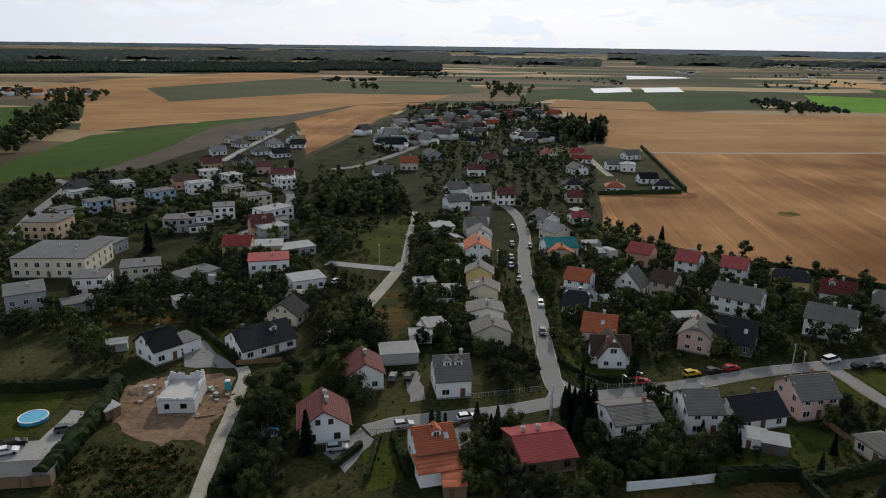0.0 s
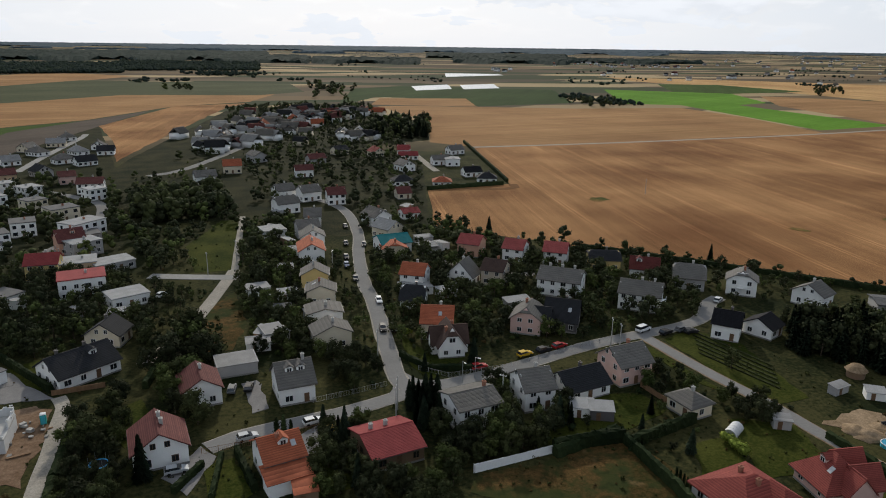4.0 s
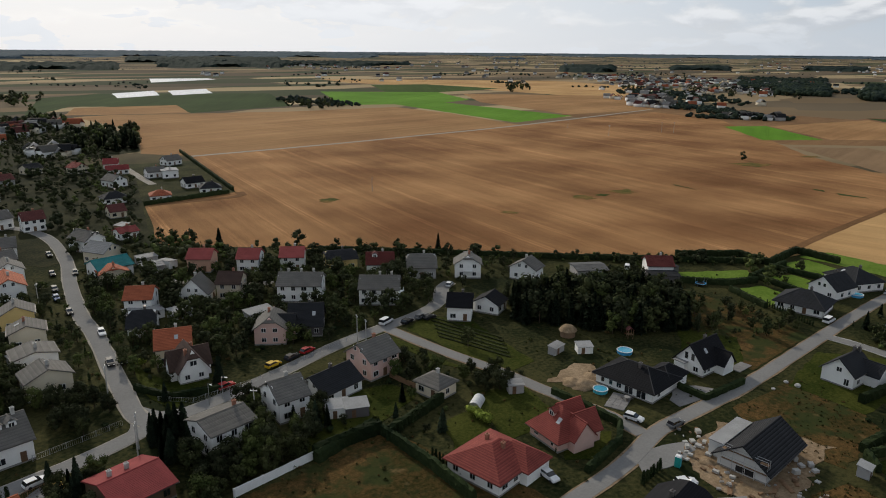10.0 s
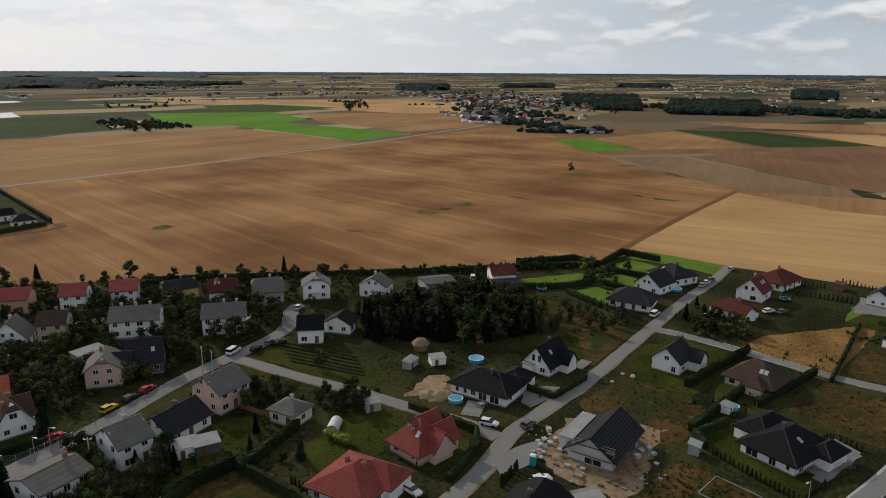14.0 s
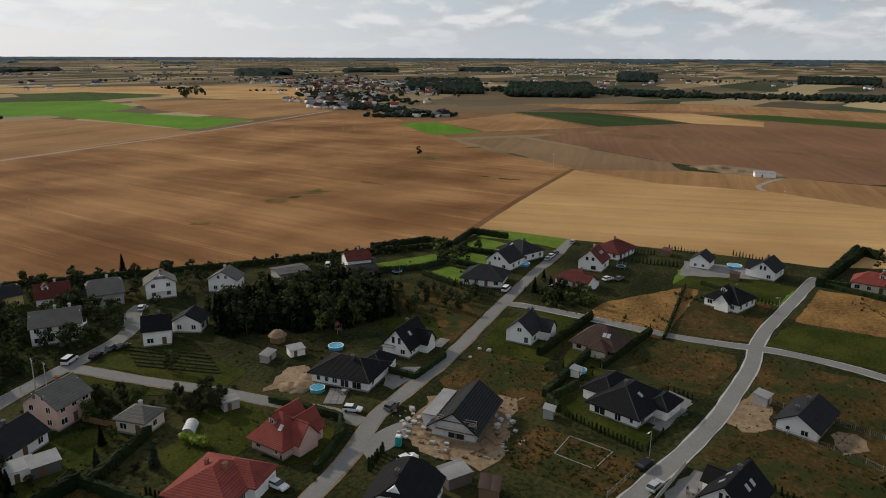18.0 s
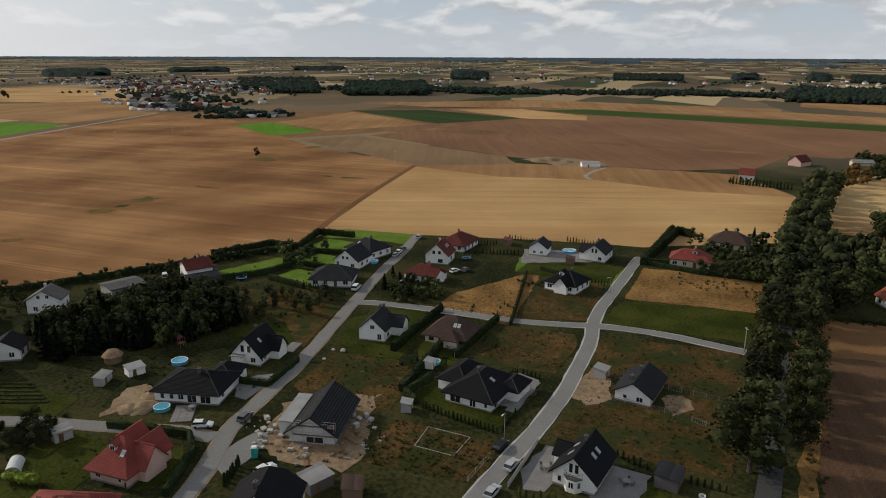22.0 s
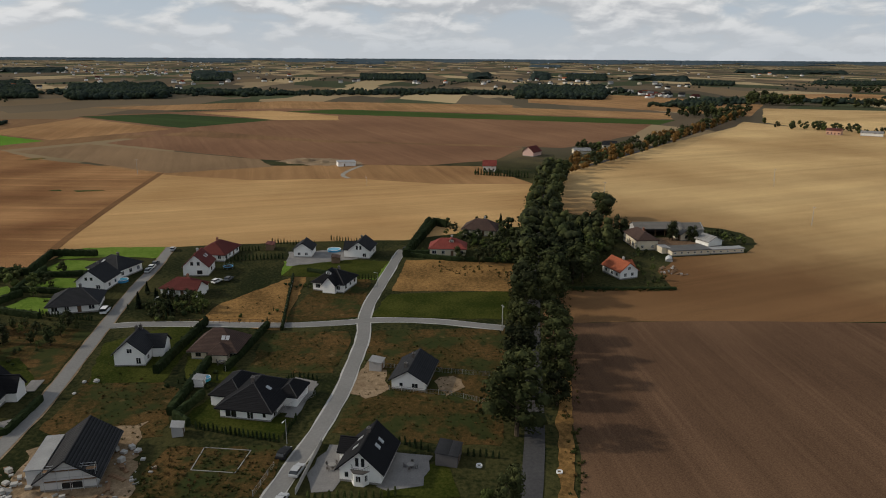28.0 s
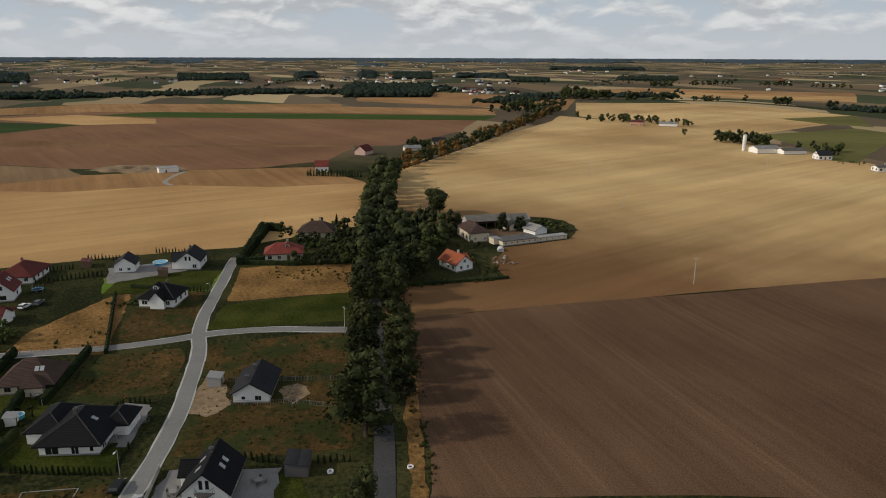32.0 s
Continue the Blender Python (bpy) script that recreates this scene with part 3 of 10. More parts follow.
def roof_slopes(L, W, eave, ridge, kind, ov, t=0.24, hipped=0.9):
    """A pitched roof over a plan L by W with its ridge along x: the slopes, as one mesh."""
    bm = bmesh.new()

    def slab(bm, quad, t):
        hull(bm, [(x, y, z - t) for x, y, z in quad], quad)
        tile_courses(bm, quad)

    a, b = L / 2 + (ov if kind != "gable" else ov * 0.9), W / 2 + ov
    rise = ridge - eave
    low = eave - rise * ov / (W / 2)
    top = ridge + t
    lo = low + t
    if kind == "hip":
        r = max(0.15, a - b * hipped)
        slab(bm, [(-a, -b, lo), (a, -b, lo), (r, 0, top), (-r, 0, top)], t)
        slab(bm, [(a, b, lo), (-a, b, lo), (-r, 0, top), (r, 0, top)], t)
        slab(bm, [(a, -b, lo), (a, b, lo), (r, 0, top)], t)
        slab(bm, [(-a, b, lo), (-a, -b, lo), (-r, 0, top)], t)
    elif kind == "half":
        cut = 0.38
        zc = lo + (top - lo) * (1 - cut)
        yc, r = b * cut, a - b * cut * 0.8
        for s in (-1, 1):
            pts = [(-a, s * b, lo), (a, s * b, lo), (a, s * yc, zc), (r, 0, top), (-r, 0, top), (-a, s * yc, zc)]
            slab(bm, pts if s < 0 else pts[::-1], t)
        slab(bm, [(a, -yc, zc), (a, yc, zc), (r, 0, top)], t)
        slab(bm, [(-a, yc, zc), (-a, -yc, zc), (-r, 0, top)], t)
    else:
        slab(bm, [(-a, -b, lo), (a, -b, lo), (a, 0, top), (-a, 0, top)], t)
        slab(bm, [(a, b, lo), (-a, b, lo), (-a, 0, top), (a, 0, top)], t)
    # ridge tiles
    if kind == "gable":
        box(bm, -a, -0.14, top - 0.06, a, 0.14, top + 0.07)
    return bm


def hip_caps(thing, L, W, eave, ridge, ov, at=None, t=0.24, hipped=0.9):
    """Rounded cap tiles along the hips and the ridge of a hipped roof, each run a part of its own."""
    if math.hypot(thing.location.x, thing.location.y) > 280:
        return
    a, b = L / 2 + ov, W / 2 + ov
    lo, top = eave - (ridge - eave) * ov / (W / 2) + t, ridge + t
    r = max(0.15, a - b * hipped)
    runs = [((sx * a, sy * b, lo + 0.03), (sx * r, 0, top + 0.03)) for sx in (-1, 1) for sy in (-1, 1)] + [((-r, 0, top + 0.04), (r, 0, top + 0.04))]
    for p, q in runs:
        p, q = Vector(p), Vector(q)
        d = (q - p).normalized()
        n, up = Vector((-d.y, d.x, 0)).normalized() * 0.13, Vector((0, 0, 0.09))
        bm = bmesh.new()
        hull(bm, [p - n - up, p + n - up, q + n - up, q - n - up], [p - n * 0.5 + up, p + n * 0.5 + up, q + n * 0.5 + up, q - n * 0.5 + up])
        part("ridge_tiles", bm, M["ridge_cap"], thing, at=at)


def body_mesh(L, W, eave, ridge, kind):
    bm = bmesh.new()
    if kind in ("hip", "flat", "mono"):
        box(bm, -L / 2, -W / 2, -0.3, L / 2, W / 2, eave)
        return bm
    ends = []
    for s in (-1, 1):
        ends.append([bm.verts.new((s * L / 2, y, z)) for y, z in ((-W / 2, -0.3), (W / 2, -0.3), (W / 2, eave), (0, ridge - 0.02), (-W / 2, eave))])
    bm.faces.new(ends[0][::-1]); bm.faces.new(ends[1])
    for k in range(5):
        bm.faces.new((ends[0][k], ends[0][(k + 1) % 5], ends[1][(k + 1) % 5], ends[1][k]))
    bmesh.ops.recalc_face_normals(bm, faces=bm.faces)
    return bm


def wing(thing, x, y, turn, L, W, eave, ridge, kind, wall, roof, ov=0.45, name="wing"):
    """A lower or crossing volume of a house: a wall part and a roof part."""
    at = pose(x, y, 0, 0, 0, turn)
    w = part("wall", body_mesh(L, W, eave, ridge, kind), M["wall_" + wall], thing, at=at)
    if kind == "flat":
        bm = bmesh.new()
        box(bm, -L / 2 - 0.2, -W / 2 - 0.2, eave, L / 2 + 0.2, W / 2 + 0.2, eave + 0.22)
        part("roof", bm, M["roof_" + roof], thing, at=at)
    elif kind == "mono":
        bm = bmesh.new()
        a, b = L / 2 + ov, W / 2 + ov
        slab(bm, [(-a, -b, eave + 0.2), (a, -b, eave + 0.2), (a, b, ridge), (-a, b, ridge)], 0.2)
        part("roof", bm, M["roof_" + roof], thing, at=at)
    else:
        part("roof", roof_slopes(L, W, eave, ridge, kind, ov), M["roof_" + roof], thing, at=at)
        if kind == "hip" and roof in ("black", "anthracite"):
            hip_caps(thing, L, W, eave, ridge, ov, at)
    return w


def dormer(thing, x, side, W, eave, ridge, wall, roof, w=1.8, d=0.45):
    """A gabled dormer on the slope on that side (-1 or 1), with its window."""
    y = side * W / 2 * d
    z = eave + (ridge - eave) * (1 - d)
    bm = bmesh.new()
    depth = W / 2 * 0.55
    y1 = y - side * depth
    lo, hi = min(y, y1), max(y, y1)
    box(bm, x - w / 2, lo, z - 0.3, x + w / 2, hi, z + 1.25)
    part("dormer", bm, M["wall_" + wall], thing)
    bm = bmesh.new()
    f = y + side * 0.3
    for s in (-1, 1):
        q = [(x + s * (w / 2 + 0.25), f, z + 1.15), (x, f, z + 2.0), (x, y1, z + 2.0), (x + s * (w / 2 + 0.25), y1, z + 1.15)]
        slab(bm, q if s * side < 0 else q[::-1], 0.14)
    bmesh.ops.recalc_face_normals(bm, faces=bm.faces)
    part("dormer_roof", bm, M["roof_" + roof], thing)
    window(thing, x, y + side * 0.06, z + 0.1, 0 if side < 0 else 180, w * 0.6, 1.0)


def skylight(thing, x, side, W, eave, ridge, d=0.5):
    y = side * W / 2 * d
    z = eave + (ridge - eave) * (1 - d) + 0.27
    pitch = math.degrees(math.atan2(ridge - eave, W / 2))
    if "sky" not in SHARED:
        bm = bmesh.new()
        box(bm, -0.45, -0.65, 0, 0.45, 0.65, 0.1)
        bm.normal_update()
        me = bpy.data.meshes.new("skylight"); bm.to_mesh(me); bm.free(); me.materials.append(M["metal"]); SHARED["sky"] = me
    part("skylight", SHARED["sky"], None, thing, at=pose(x, y, z, pitch if side < 0 else -pitch, 0, 0))


def house(x, y, turn, L, W, eave, ridge, kind="gable", wall="white", roof="grey", label="", name="house", ov=0.5, chimneys=((0.2, 0.1),), windows=True, dormers=(), skylights=(), wings=(), balcony=False, frames="frame", group="", door=True, garage=False, fine=True, gut=True, size=(1.3, 1.35), holes=None):
    """A house: ridge along its own x, plan L by W. chimneys: shares of the half length and half width. dormers, skylights: (x, side). wings: tuples for wing()."""
    WALLS = dict(white="white rendered", cream="cream rendered", beige="beige rendered", pink="pink rendered", yellow="yellow rendered", salmon="salmon rendered", grey="grey rendered", block="bare white block", dark="dark clad", brown="brown timber", peach="peach rendered", blue="pale blue")
    ROOFS = dict(red="red tiled", brick="dark red tiled", orange="orange tiled", maroon="maroon tiled", brown="brown tiled", black="black tiled", slate="dark newly tiled", anthracite="dark grey tiled", grey="grey slate", light="light grey sheet", felt="flat felt", pale="pale sheet", teal="teal sheet metal", metal_red="red sheet metal", rose="bright red tiled")
    if not label:
        label = f"{WALLS[wall]} house with a {ROOFS[roof]} {'hipped ' if kind == 'hip' else ''}roof"
    thing = empty(name, pose(x, y, 0, 0, 0, turn), label, "house", group)
    FOOT.append((x, y, math.cos(radians(turn)), math.sin(radians(turn)), L / 2 + 0.6, W / 2 + 0.6))
    part("wall", body_mesh(L, W, eave, ridge, kind), M["wall_" + wall], thing)
    bm = bmesh.new()
    box(bm, -L / 2 - 0.04, -W / 2 - 0.04, -0.3, L / 2 + 0.04, W / 2 + 0.04, 0.4)
    part("plinth", bm, M["plinth"], thing)
    if kind == "flat":
        bm = bmesh.new()
        box(bm, -L / 2 - ov * 0.5, -W / 2 - ov * 0.5, eave, L / 2 + ov * 0.5, W / 2 + ov * 0.5, eave + 0.28)
        box(bm, -L / 2 - ov * 0.5 + 0.3, -W / 2 - ov * 0.5 + 0.3, eave + 0.28, L / 2 + ov * 0.5 - 0.3, W / 2 + ov * 0.5 - 0.3, eave + 0.31)
        part("roof", bm, M["roof_" + roof], thing)
    elif kind == "mono":
        bm = bmesh.new()
        a, b = L / 2 + ov, W / 2 + ov
        slab(bm, [(-a, -b, eave + 0.2), (a, -b, eave + 0.2), (a, b, ridge), (-a, b, ridge)], 0.2)
        part("roof", bm, M["roof_" + roof], thing)
    else:
        part("roof", roof_slopes(L, W, eave, ridge, kind, ov), M["roof_" + roof], thing)
        if kind == "hip" and roof in ("black", "anthracite"):
            hip_caps(thing, L, W, eave, ridge, ov)
        if gut:
            z = eave - (ridge - eave) * ov / (W / 2) + 0.1
            for e in (-1, 1):
                bm = bmesh.new()
                box(bm, -L / 2 - ov, e * (W / 2 + ov) - 0.07, z - 0.1, L / 2 + ov, e * (W / 2 + ov) + 0.07, z + 0.03)
                part("gutter", bm, M["gutter"], thing)
    for cx, cy in chimneys:
        zz = ridge - (ridge - eave) * abs(cy) if kind not in ("flat", "mono") else eave + 0.2
        chimney(thing, cx * L / 2, cy * W / 2, zz, 1.3 if kind != "flat" else 0.8, mat="gutter" if roof in ("black", "anthracite", "slate") else "brickwork" if (int(abs(x * 7 + y * 3)) % 3 == 0) else "concrete")
    storeys = max(1, int((eave + 0.5) // 2.7))
    ww, wh = size
    if holes is not None:
        ends = dict(f=(0, -W / 2), b=(180, W / 2), r=(90, L / 2), l=(-90, -L / 2))
        for face, u, z, w, h in holes:
            turn_w, off = ends[face]
            window(thing, *((u, off) if face in "fb" else (off, u)), z, turn_w, w, h, frames, 2 if w > 1.0 else 1)
    elif windows:
        for s in range(storeys):
            z = 1.0 + s * 2.75
            if z + wh > eave:
                break
            n = max(2, round(L / 3.4))
            for side in (-1, 1):
                for k in range(n):
                    u = -L / 2 + L * (k + 0.5) / n
                    if s == 0 and door and side == -1 and k == n // 2:
                        bm = bmesh.new()
                        box(bm, -0.55, -0.07, 0, 0.55, 0.03, 2.1)
                        part("door", bm, M["door"], thing, at=pose(u, side * W / 2, 0.3))
                        continue
                    window(thing, u, side * W / 2, z, 0 if side < 0 else 180, ww if (k + s) % 3 else ww * 1.3, wh, frames)
            m = max(1, round(W / 4.2))
            for side in (-1, 1):
                for k in range(m):
                    v = -W / 2 + W * (k + 0.5) / m
                    window(thing, side * L / 2, v, z, 90 * side, ww, wh, frames)
        if kind in ("gable", "half") and ridge - eave > 2.6:
            for side in (-1, 1):
                for v in ((-W * 0.13, W * 0.13) if W > 7.5 else (0,)):
                    window(thing, side * L / 2, v, max(eave + 0.3, 1.0 + storeys * 2.75), 90 * side, 1.0, 1.2, frames)
    if garage:
        bm = bmesh.new()
        box(bm, -1.3, -0.06, 0, 1.3, 0.03, 2.2)
        part("garage_door", bm, M["gate"], thing, at=pose(L / 2, -W / 4, 0.1, 0, 0, 90))
    for dx, side in dormers:
        dormer(thing, dx * L / 2, side, W, eave, ridge, wall, roof)
    for dx, side in skylights:
        skylight(thing, dx * L / 2, side, W, eave, ridge)
    for wg in wings:
        wing(thing, *wg)
    if balcony:
        bm = bmesh.new()
        box(bm, L / 2, -1.6, 2.75, L / 2 + 1.3, 1.6, 2.92)
        for k in range(9):
            box(bm, L / 2 + 1.2, -1.58 + k * 0.39, 2.92, L / 2 + 1.26, -1.52 + k * 0.39, 3.8)
        box(bm, L / 2 + 1.18, -1.6, 3.8, L / 2 + 1.28, 1.6, 3.88)
        part("balcony", bm, M["white_paint"], thing)
    return thing

# ---- ground, fields and roads ----
def far_land(nt, N, L, col, src):
    """A patchwork of strips of field, each with a colour of its own."""
    plain = N("ShaderNodeUVMap"); plain.uv_map = "plain"
    mp = N("ShaderNodeMapping"); mp.inputs["Scale"].default_value = (3.4, 11.0, 1); mp.inputs["Rotation"].default_value = (0, 0, radians(24))
    L(plain.outputs[0], mp.inputs["Vector"])
    v = N("ShaderNodeTexVoronoi"); v.voronoi_dimensions = "2D"; v.distance = "CHEBYCHEV"; v.inputs["Scale"].default_value = 1.0; v.inputs["Randomness"].default_value = 0.85
    L(mp.outputs[0], v.inputs["Vector"])
    sep = N("ShaderNodeSeparateColor"); L(v.outputs["Color"], sep.inputs[0])
    r = N("ShaderNodeValToRGB"); r.color_ramp.interpolation = "CONSTANT"
    stops = ((0.0, (0.165, 0.118, 0.068)), (0.13, (0.050, 0.058, 0.030)), (0.25, (0.105, 0.080, 0.052)), (0.37, (0.27, 0.200, 0.115)), (0.48, (0.130, 0.100, 0.064)), (0.62, (0.056, 0.066, 0.034)), (0.76, (0.36, 0.275, 0.155)), (0.86, (0.085, 0.070, 0.046)))
    e = r.color_ramp.elements
    while len(e) < len(stops):
        e.new(0.5)
    for one, (p, c) in zip(e, stops):
        one.position, one.color = p, (*c, 1)
    L(sep.outputs[0], r.inputs[0])
    n = N("ShaderNodeTexNoise"); n.inputs["Scale"].default_value = 1.2; n.inputs["Detail"].default_value = 5
    L(plain.outputs[0], n.inputs["Vector"])
    ln = N("ShaderNodeVectorMath"); ln.operation = "LENGTH"; L(src, ln.inputs[0])
    far = N("ShaderNodeMapRange"); far.inputs[1].default_value, far.inputs[2].default_value = 480, 620
    L(ln.outputs["Value"], far.inputs[0])
    mix = N("ShaderNodeMix"); mix.data_type = "RGBA"
    L(far.outputs[0], mix.inputs["Factor"]); L(col, mix.inputs[6]); L(r.outputs[0], mix.inputs[7])
    hv = N("ShaderNodeHueSaturation"); rr = N("ShaderNodeMapRange"); rr.inputs[1].default_value, rr.inputs[2].default_value, rr.inputs[3].default_value, rr.inputs[4].default_value = 0.3, 0.7, 0.75, 1.2
    L(n.outputs["Fac"], rr.inputs[0]); L(rr.outputs[0], hv.inputs["Value"]); L(mix.outputs[2], hv.inputs["Color"])
    return hv.outputs[0]


M["land"] = material("land", (0.016, 0.021, 0.008), (0.062, 0.058, 0.022), 0.05, 1.0, 0.95, 0.5, 1.0, "world", lo=0.42, hi=0.6, extra=far_land)


def far_height(r):
    """The land climbs gently beyond two kilometres, as far as the skyline; also the way that the plain would have gone on flat."""
    if r < 1800:
        return 0.0, r
    u = (r - 1800) / 3100
    d = 1800 + 3100 * u + 17000 * u ** 3
    return 72 * (1 - r / d), d


bm = bmesh.new()
uv = bm.loops.layers.uv.new("plain")
rings = [0, 300, 700, 1200] + [1500 + 85 * k for k in range(41)]
rows = []
for r in rings[1:]:
    rows.append([bm.verts.new((r * math.cos(k * math.tau / 128), r * math.sin(k * math.tau / 128), far_height(r)[0])) for k in range(128)])
bm.faces.new(rows[0])
for a, b in zip(rows, rows[1:]):
    for k in range(128):
        bm.faces.new((a[k], b[k], b[(k + 1) % 128], a[(k + 1) % 128]))
for f in bm.faces:
    for l in f.loops:
        x, y, _ = l.vert.co
        r = math.hypot(x, y)
        k = far_height(r)[1] / r if r else 1
        l[uv].uv = (x * k / 1000, y * k / 1000)
tagged(part("ground", bm, M["land"]), "flat farmland of gardens, meadows and far fields", "ground", kind="structure")
patch("field_stubble", [(154.4, 525.3), (131.6, 376.0), (82.5, 366.4), (67.8, 287.7), (87.4, 271.9), (117.7, 245.9), (150.8, 218.5), (186.1, 186.5), (217.1, 159.3), (246.2, 135.2), (252.3, 134.8), (471.2, 154.8), (539.7, 268.3), (745.3, 476.1), (771.0, 590.7), (477.2, 563.0)], 0.0236, "stubble", "harvested stubble field in ochre and brown swathes", "field")
patch("field_beyond_track", [(135.2, 892.1), (162.5, 714.3), (125.9, 555.2), (154.4, 525.3), (259.1, 534.4), (509.7, 563.5), (531.1, 711.3), (525.3, 832.9), (375.9, 837.6), (244.7, 877.7), (170.5, 898.7)], 0.0245, "stubble_dull", "harvested field beyond the farm track", "field")
patch("field_green_beet", [(600.1, 1208.6), (779.6, 1087.7), (704.6, 896.9), (633.9, 865.9), (636.6, 608.1), (522.7, 584.7), (551.3, 874.8), (479.3, 900.8)], 0.0362, "crop_bright", "bright green crop field", "field")
patch("field_far_strip", [(810.9, 1385.5), (934.4, 1353.2), (964.1, 1124.9), (779.6, 1087.7), (700.2, 1143.0)], 0.0614, "crop_green", "green crop strip far off", "field")
patch("field_dark_green", [(86.3, 901.7), (147.6, 1250.9), (244.9, 1319.8), (497.3, 1201.9), (414.4, 922.5), (259.0, 879.3), (197.0, 1031.8), (157.4, 1051.7)], 0.0515, "crop_dark", "dark green crop field", "field")
patch("field_tan_small", [(130.3, 919.5), (160.6, 1028.2), (283.0, 1011.6), (262.0, 877.7)], 0.0884, "stubble_dull", "small tan stubble plot", "field")
patch("field_far_tan", [(859.9, 1831.5), (1383.8, 1539.1), (1291.4, 1008.2), (1049.5, 817.6), (921.0, 879.4), (908.7, 1180.1), (815.2, 1490.6)], 0.0254, "stubble_light", "pale stubble field far off", "field")
patch("field_mid_tan", [(791.4, 1027.4), (1036.5, 807.4), (802.2, 618.3), (646.8, 624.8), (685.7, 848.0)], 0.0263, "stubble_dull", "tan stubble field", "field")
patch("field_straw", [(252.3, 134.8), (274.8, 131.3), (280.7, 94.0), (287.7, 43.0), (287.8, -1.2), (311.1, -57.1), (422.2, -82.3), (424.2, -25.1), (446.8, 27.6), (442.7, 94.2), (471.4, 158.4)], 0.0272, "stubble_light", "golden stubble field beside the houses", "field")
patch("field_grey", [(583.8, 307.8), (629.8, 266.7), (534.1, 104.6), (496.0, 88.0), (469.6, 153.0)], 0.0371, "fallow", "greyish fallow strip", "field")
patch("field_brown", [(637.6, 256.5), (700.0, 230.0), (640.0, 60.0), (600.0, -107.0), (523.5, -73.5), (500.0, -20.0), (505.0, 40.0), (534.1, 104.6)], 0.0344, "tilled_red", "reddish brown tilled field", "field")
patch("field_far_brown", [(700.0, 230.0), (748.6, 206.3), (645.8, 52.9), (618.0, -90.0), (600.0, -107.0), (640.0, 60.0)], 0.0524, "stubble_brown", "brown stubble strip far off", "field")
patch("field_maize", [(919.6, 396.9), (963.9, 299.5), (870.9, 146.9), (771.8, 228.4)], 0.0623, "crop_dark", "dark maize field", "field")
patch("field_maize", [(683.0, 433.4), (728.2, 414.0), (655.6, 316.2), (606.9, 345.7)], 0.0632, "crop_bright", "small green field", "field")
patch("field_pale_strip", [(1223.7, 98.8), (976.3, -380.6), (877.9, -346.4), (1068.6, 86.5)], 0.0641, "stubble_dull", "long tan stubble strip", "field")
patch("field_green_strip", [(1005.2, 152.9), (1045.5, 84.6), (863.0, -343.8), (805.1, -303.4), (952.6, 77.3)], 0.0677, "crop_green", "long green strip", "field")
patch("field_light_strip", [(982.5, 268.9), (1019.1, 175.4), (929.6, 75.4), (866.6, 70.4), (870.9, 146.9)], 0.0686, "stubble_light", "light stubble strip beside the maize", "field")
patch("field_tan_left", [(728.6, 409.5), (897.9, 384.0), (761.5, 234.9), (663.2, 314.2)], 0.0650, "stubble_dull", "tan stubble field before the maize", "field")
patch("field_upper", [(632.9, 634.8), (863.7, 641.3), (888.9, 380.9), (1102.0, 170.7), (859.3, -93.6), (572.8, -65.7), (674.4, 251.9), (594.6, 316.0)], 0.0209, "stubble_brown", "wide brown stubble field", "field")
patch("field_upper", [(727.1, 391.3), (931.8, 394.2), (1087.6, 153.9), (932.1, -359.4), (691.1, -233.4), (594.8, -142.3), (648.1, 33.0), (698.6, 219.3)], 0.0218, "tilled_red", "wide reddish stubble field", "field")
patch("field_pale", [(477.6, -98.9), (517.1, -149.8), (776.5, -378.3), (844.6, -422.4), (750.5, -457.7), (615.0, -468.1), (382.6, -450.4), (300.0, -420.0), (170.0, -345.0), (174.0, -280.0), (182.4, -177.1), (186.8, -107.3), (189.2, -71.5), (188.6, -38.0), (219.4, -51.0), (216.9, -91.5), (238.8, -93.4), (262.0, -110.0), (268.0, -138.0), (290.0, -144.0), (302.0, -130.0), (302.0, -84.0), (318.0, -70.0), (412.0, -94.1)], 0.0281, "stubble_pale", "pale golden stubble field", "field")
patch("field_pale_far", [(1072.0, -565.0), (1017.0, -733.0), (940.0, -800.0), (732.0, -797.0), (729.0, -671.0), (650.0, -668.0), (589.0, -518.0), (560.0, -450.0), (620.0, -470.0), (760.0, -452.0), (837.0, -443.0)], 0.0380, "stubble_pale", "pale stubble field far off", "field")
patch("field_pale_far", [(1351.0, -700.0), (959.0, -1039.0), (1094.0, -1183.0), (1339.0, -961.0)], 0.0362, "stubble_light", "pale stubble field behind a tree row", "field")
patch("field_far_tan", [(1339.0, -961.0), (1351.0, -700.0), (1500.0, -800.0), (1520.0, -1010.0), (1200.0, -1290.0), (1094.0, -1183.0)], 0.0371, "stubble_dull", "tan stubble field behind a tree row", "field")
patch("grass_balk", [(1150.0, -626.0), (1036.0, -826.0), (928.0, -848.0), (846.0, -858.0), (846.0, -880.0), (936.0, -870.0), (1052.0, -846.0), (1166.0, -640.0)], 0.0910, "meadow", "grassy balk under a row of trees", "field")
patch("field_olive", [(729.0, -671.0), (739.0, -804.0), (609.0, -690.0), (662.0, -667.0)], 0.0902, "crop_olive", "olive green crop", "field")
patch("field_plough", [(188.6, -38.0), (189.2, -71.5), (186.8, -107.3), (182.4, -177.1), (174.0, -280.0), (170.0, -345.0), (90.0, -300.0), (79.0, -106.4), (102.6, -29.6), (105.1, -30.0), (162.3, -41.2)], 0.0353, "plough", "reddish brown tilled field", "field")
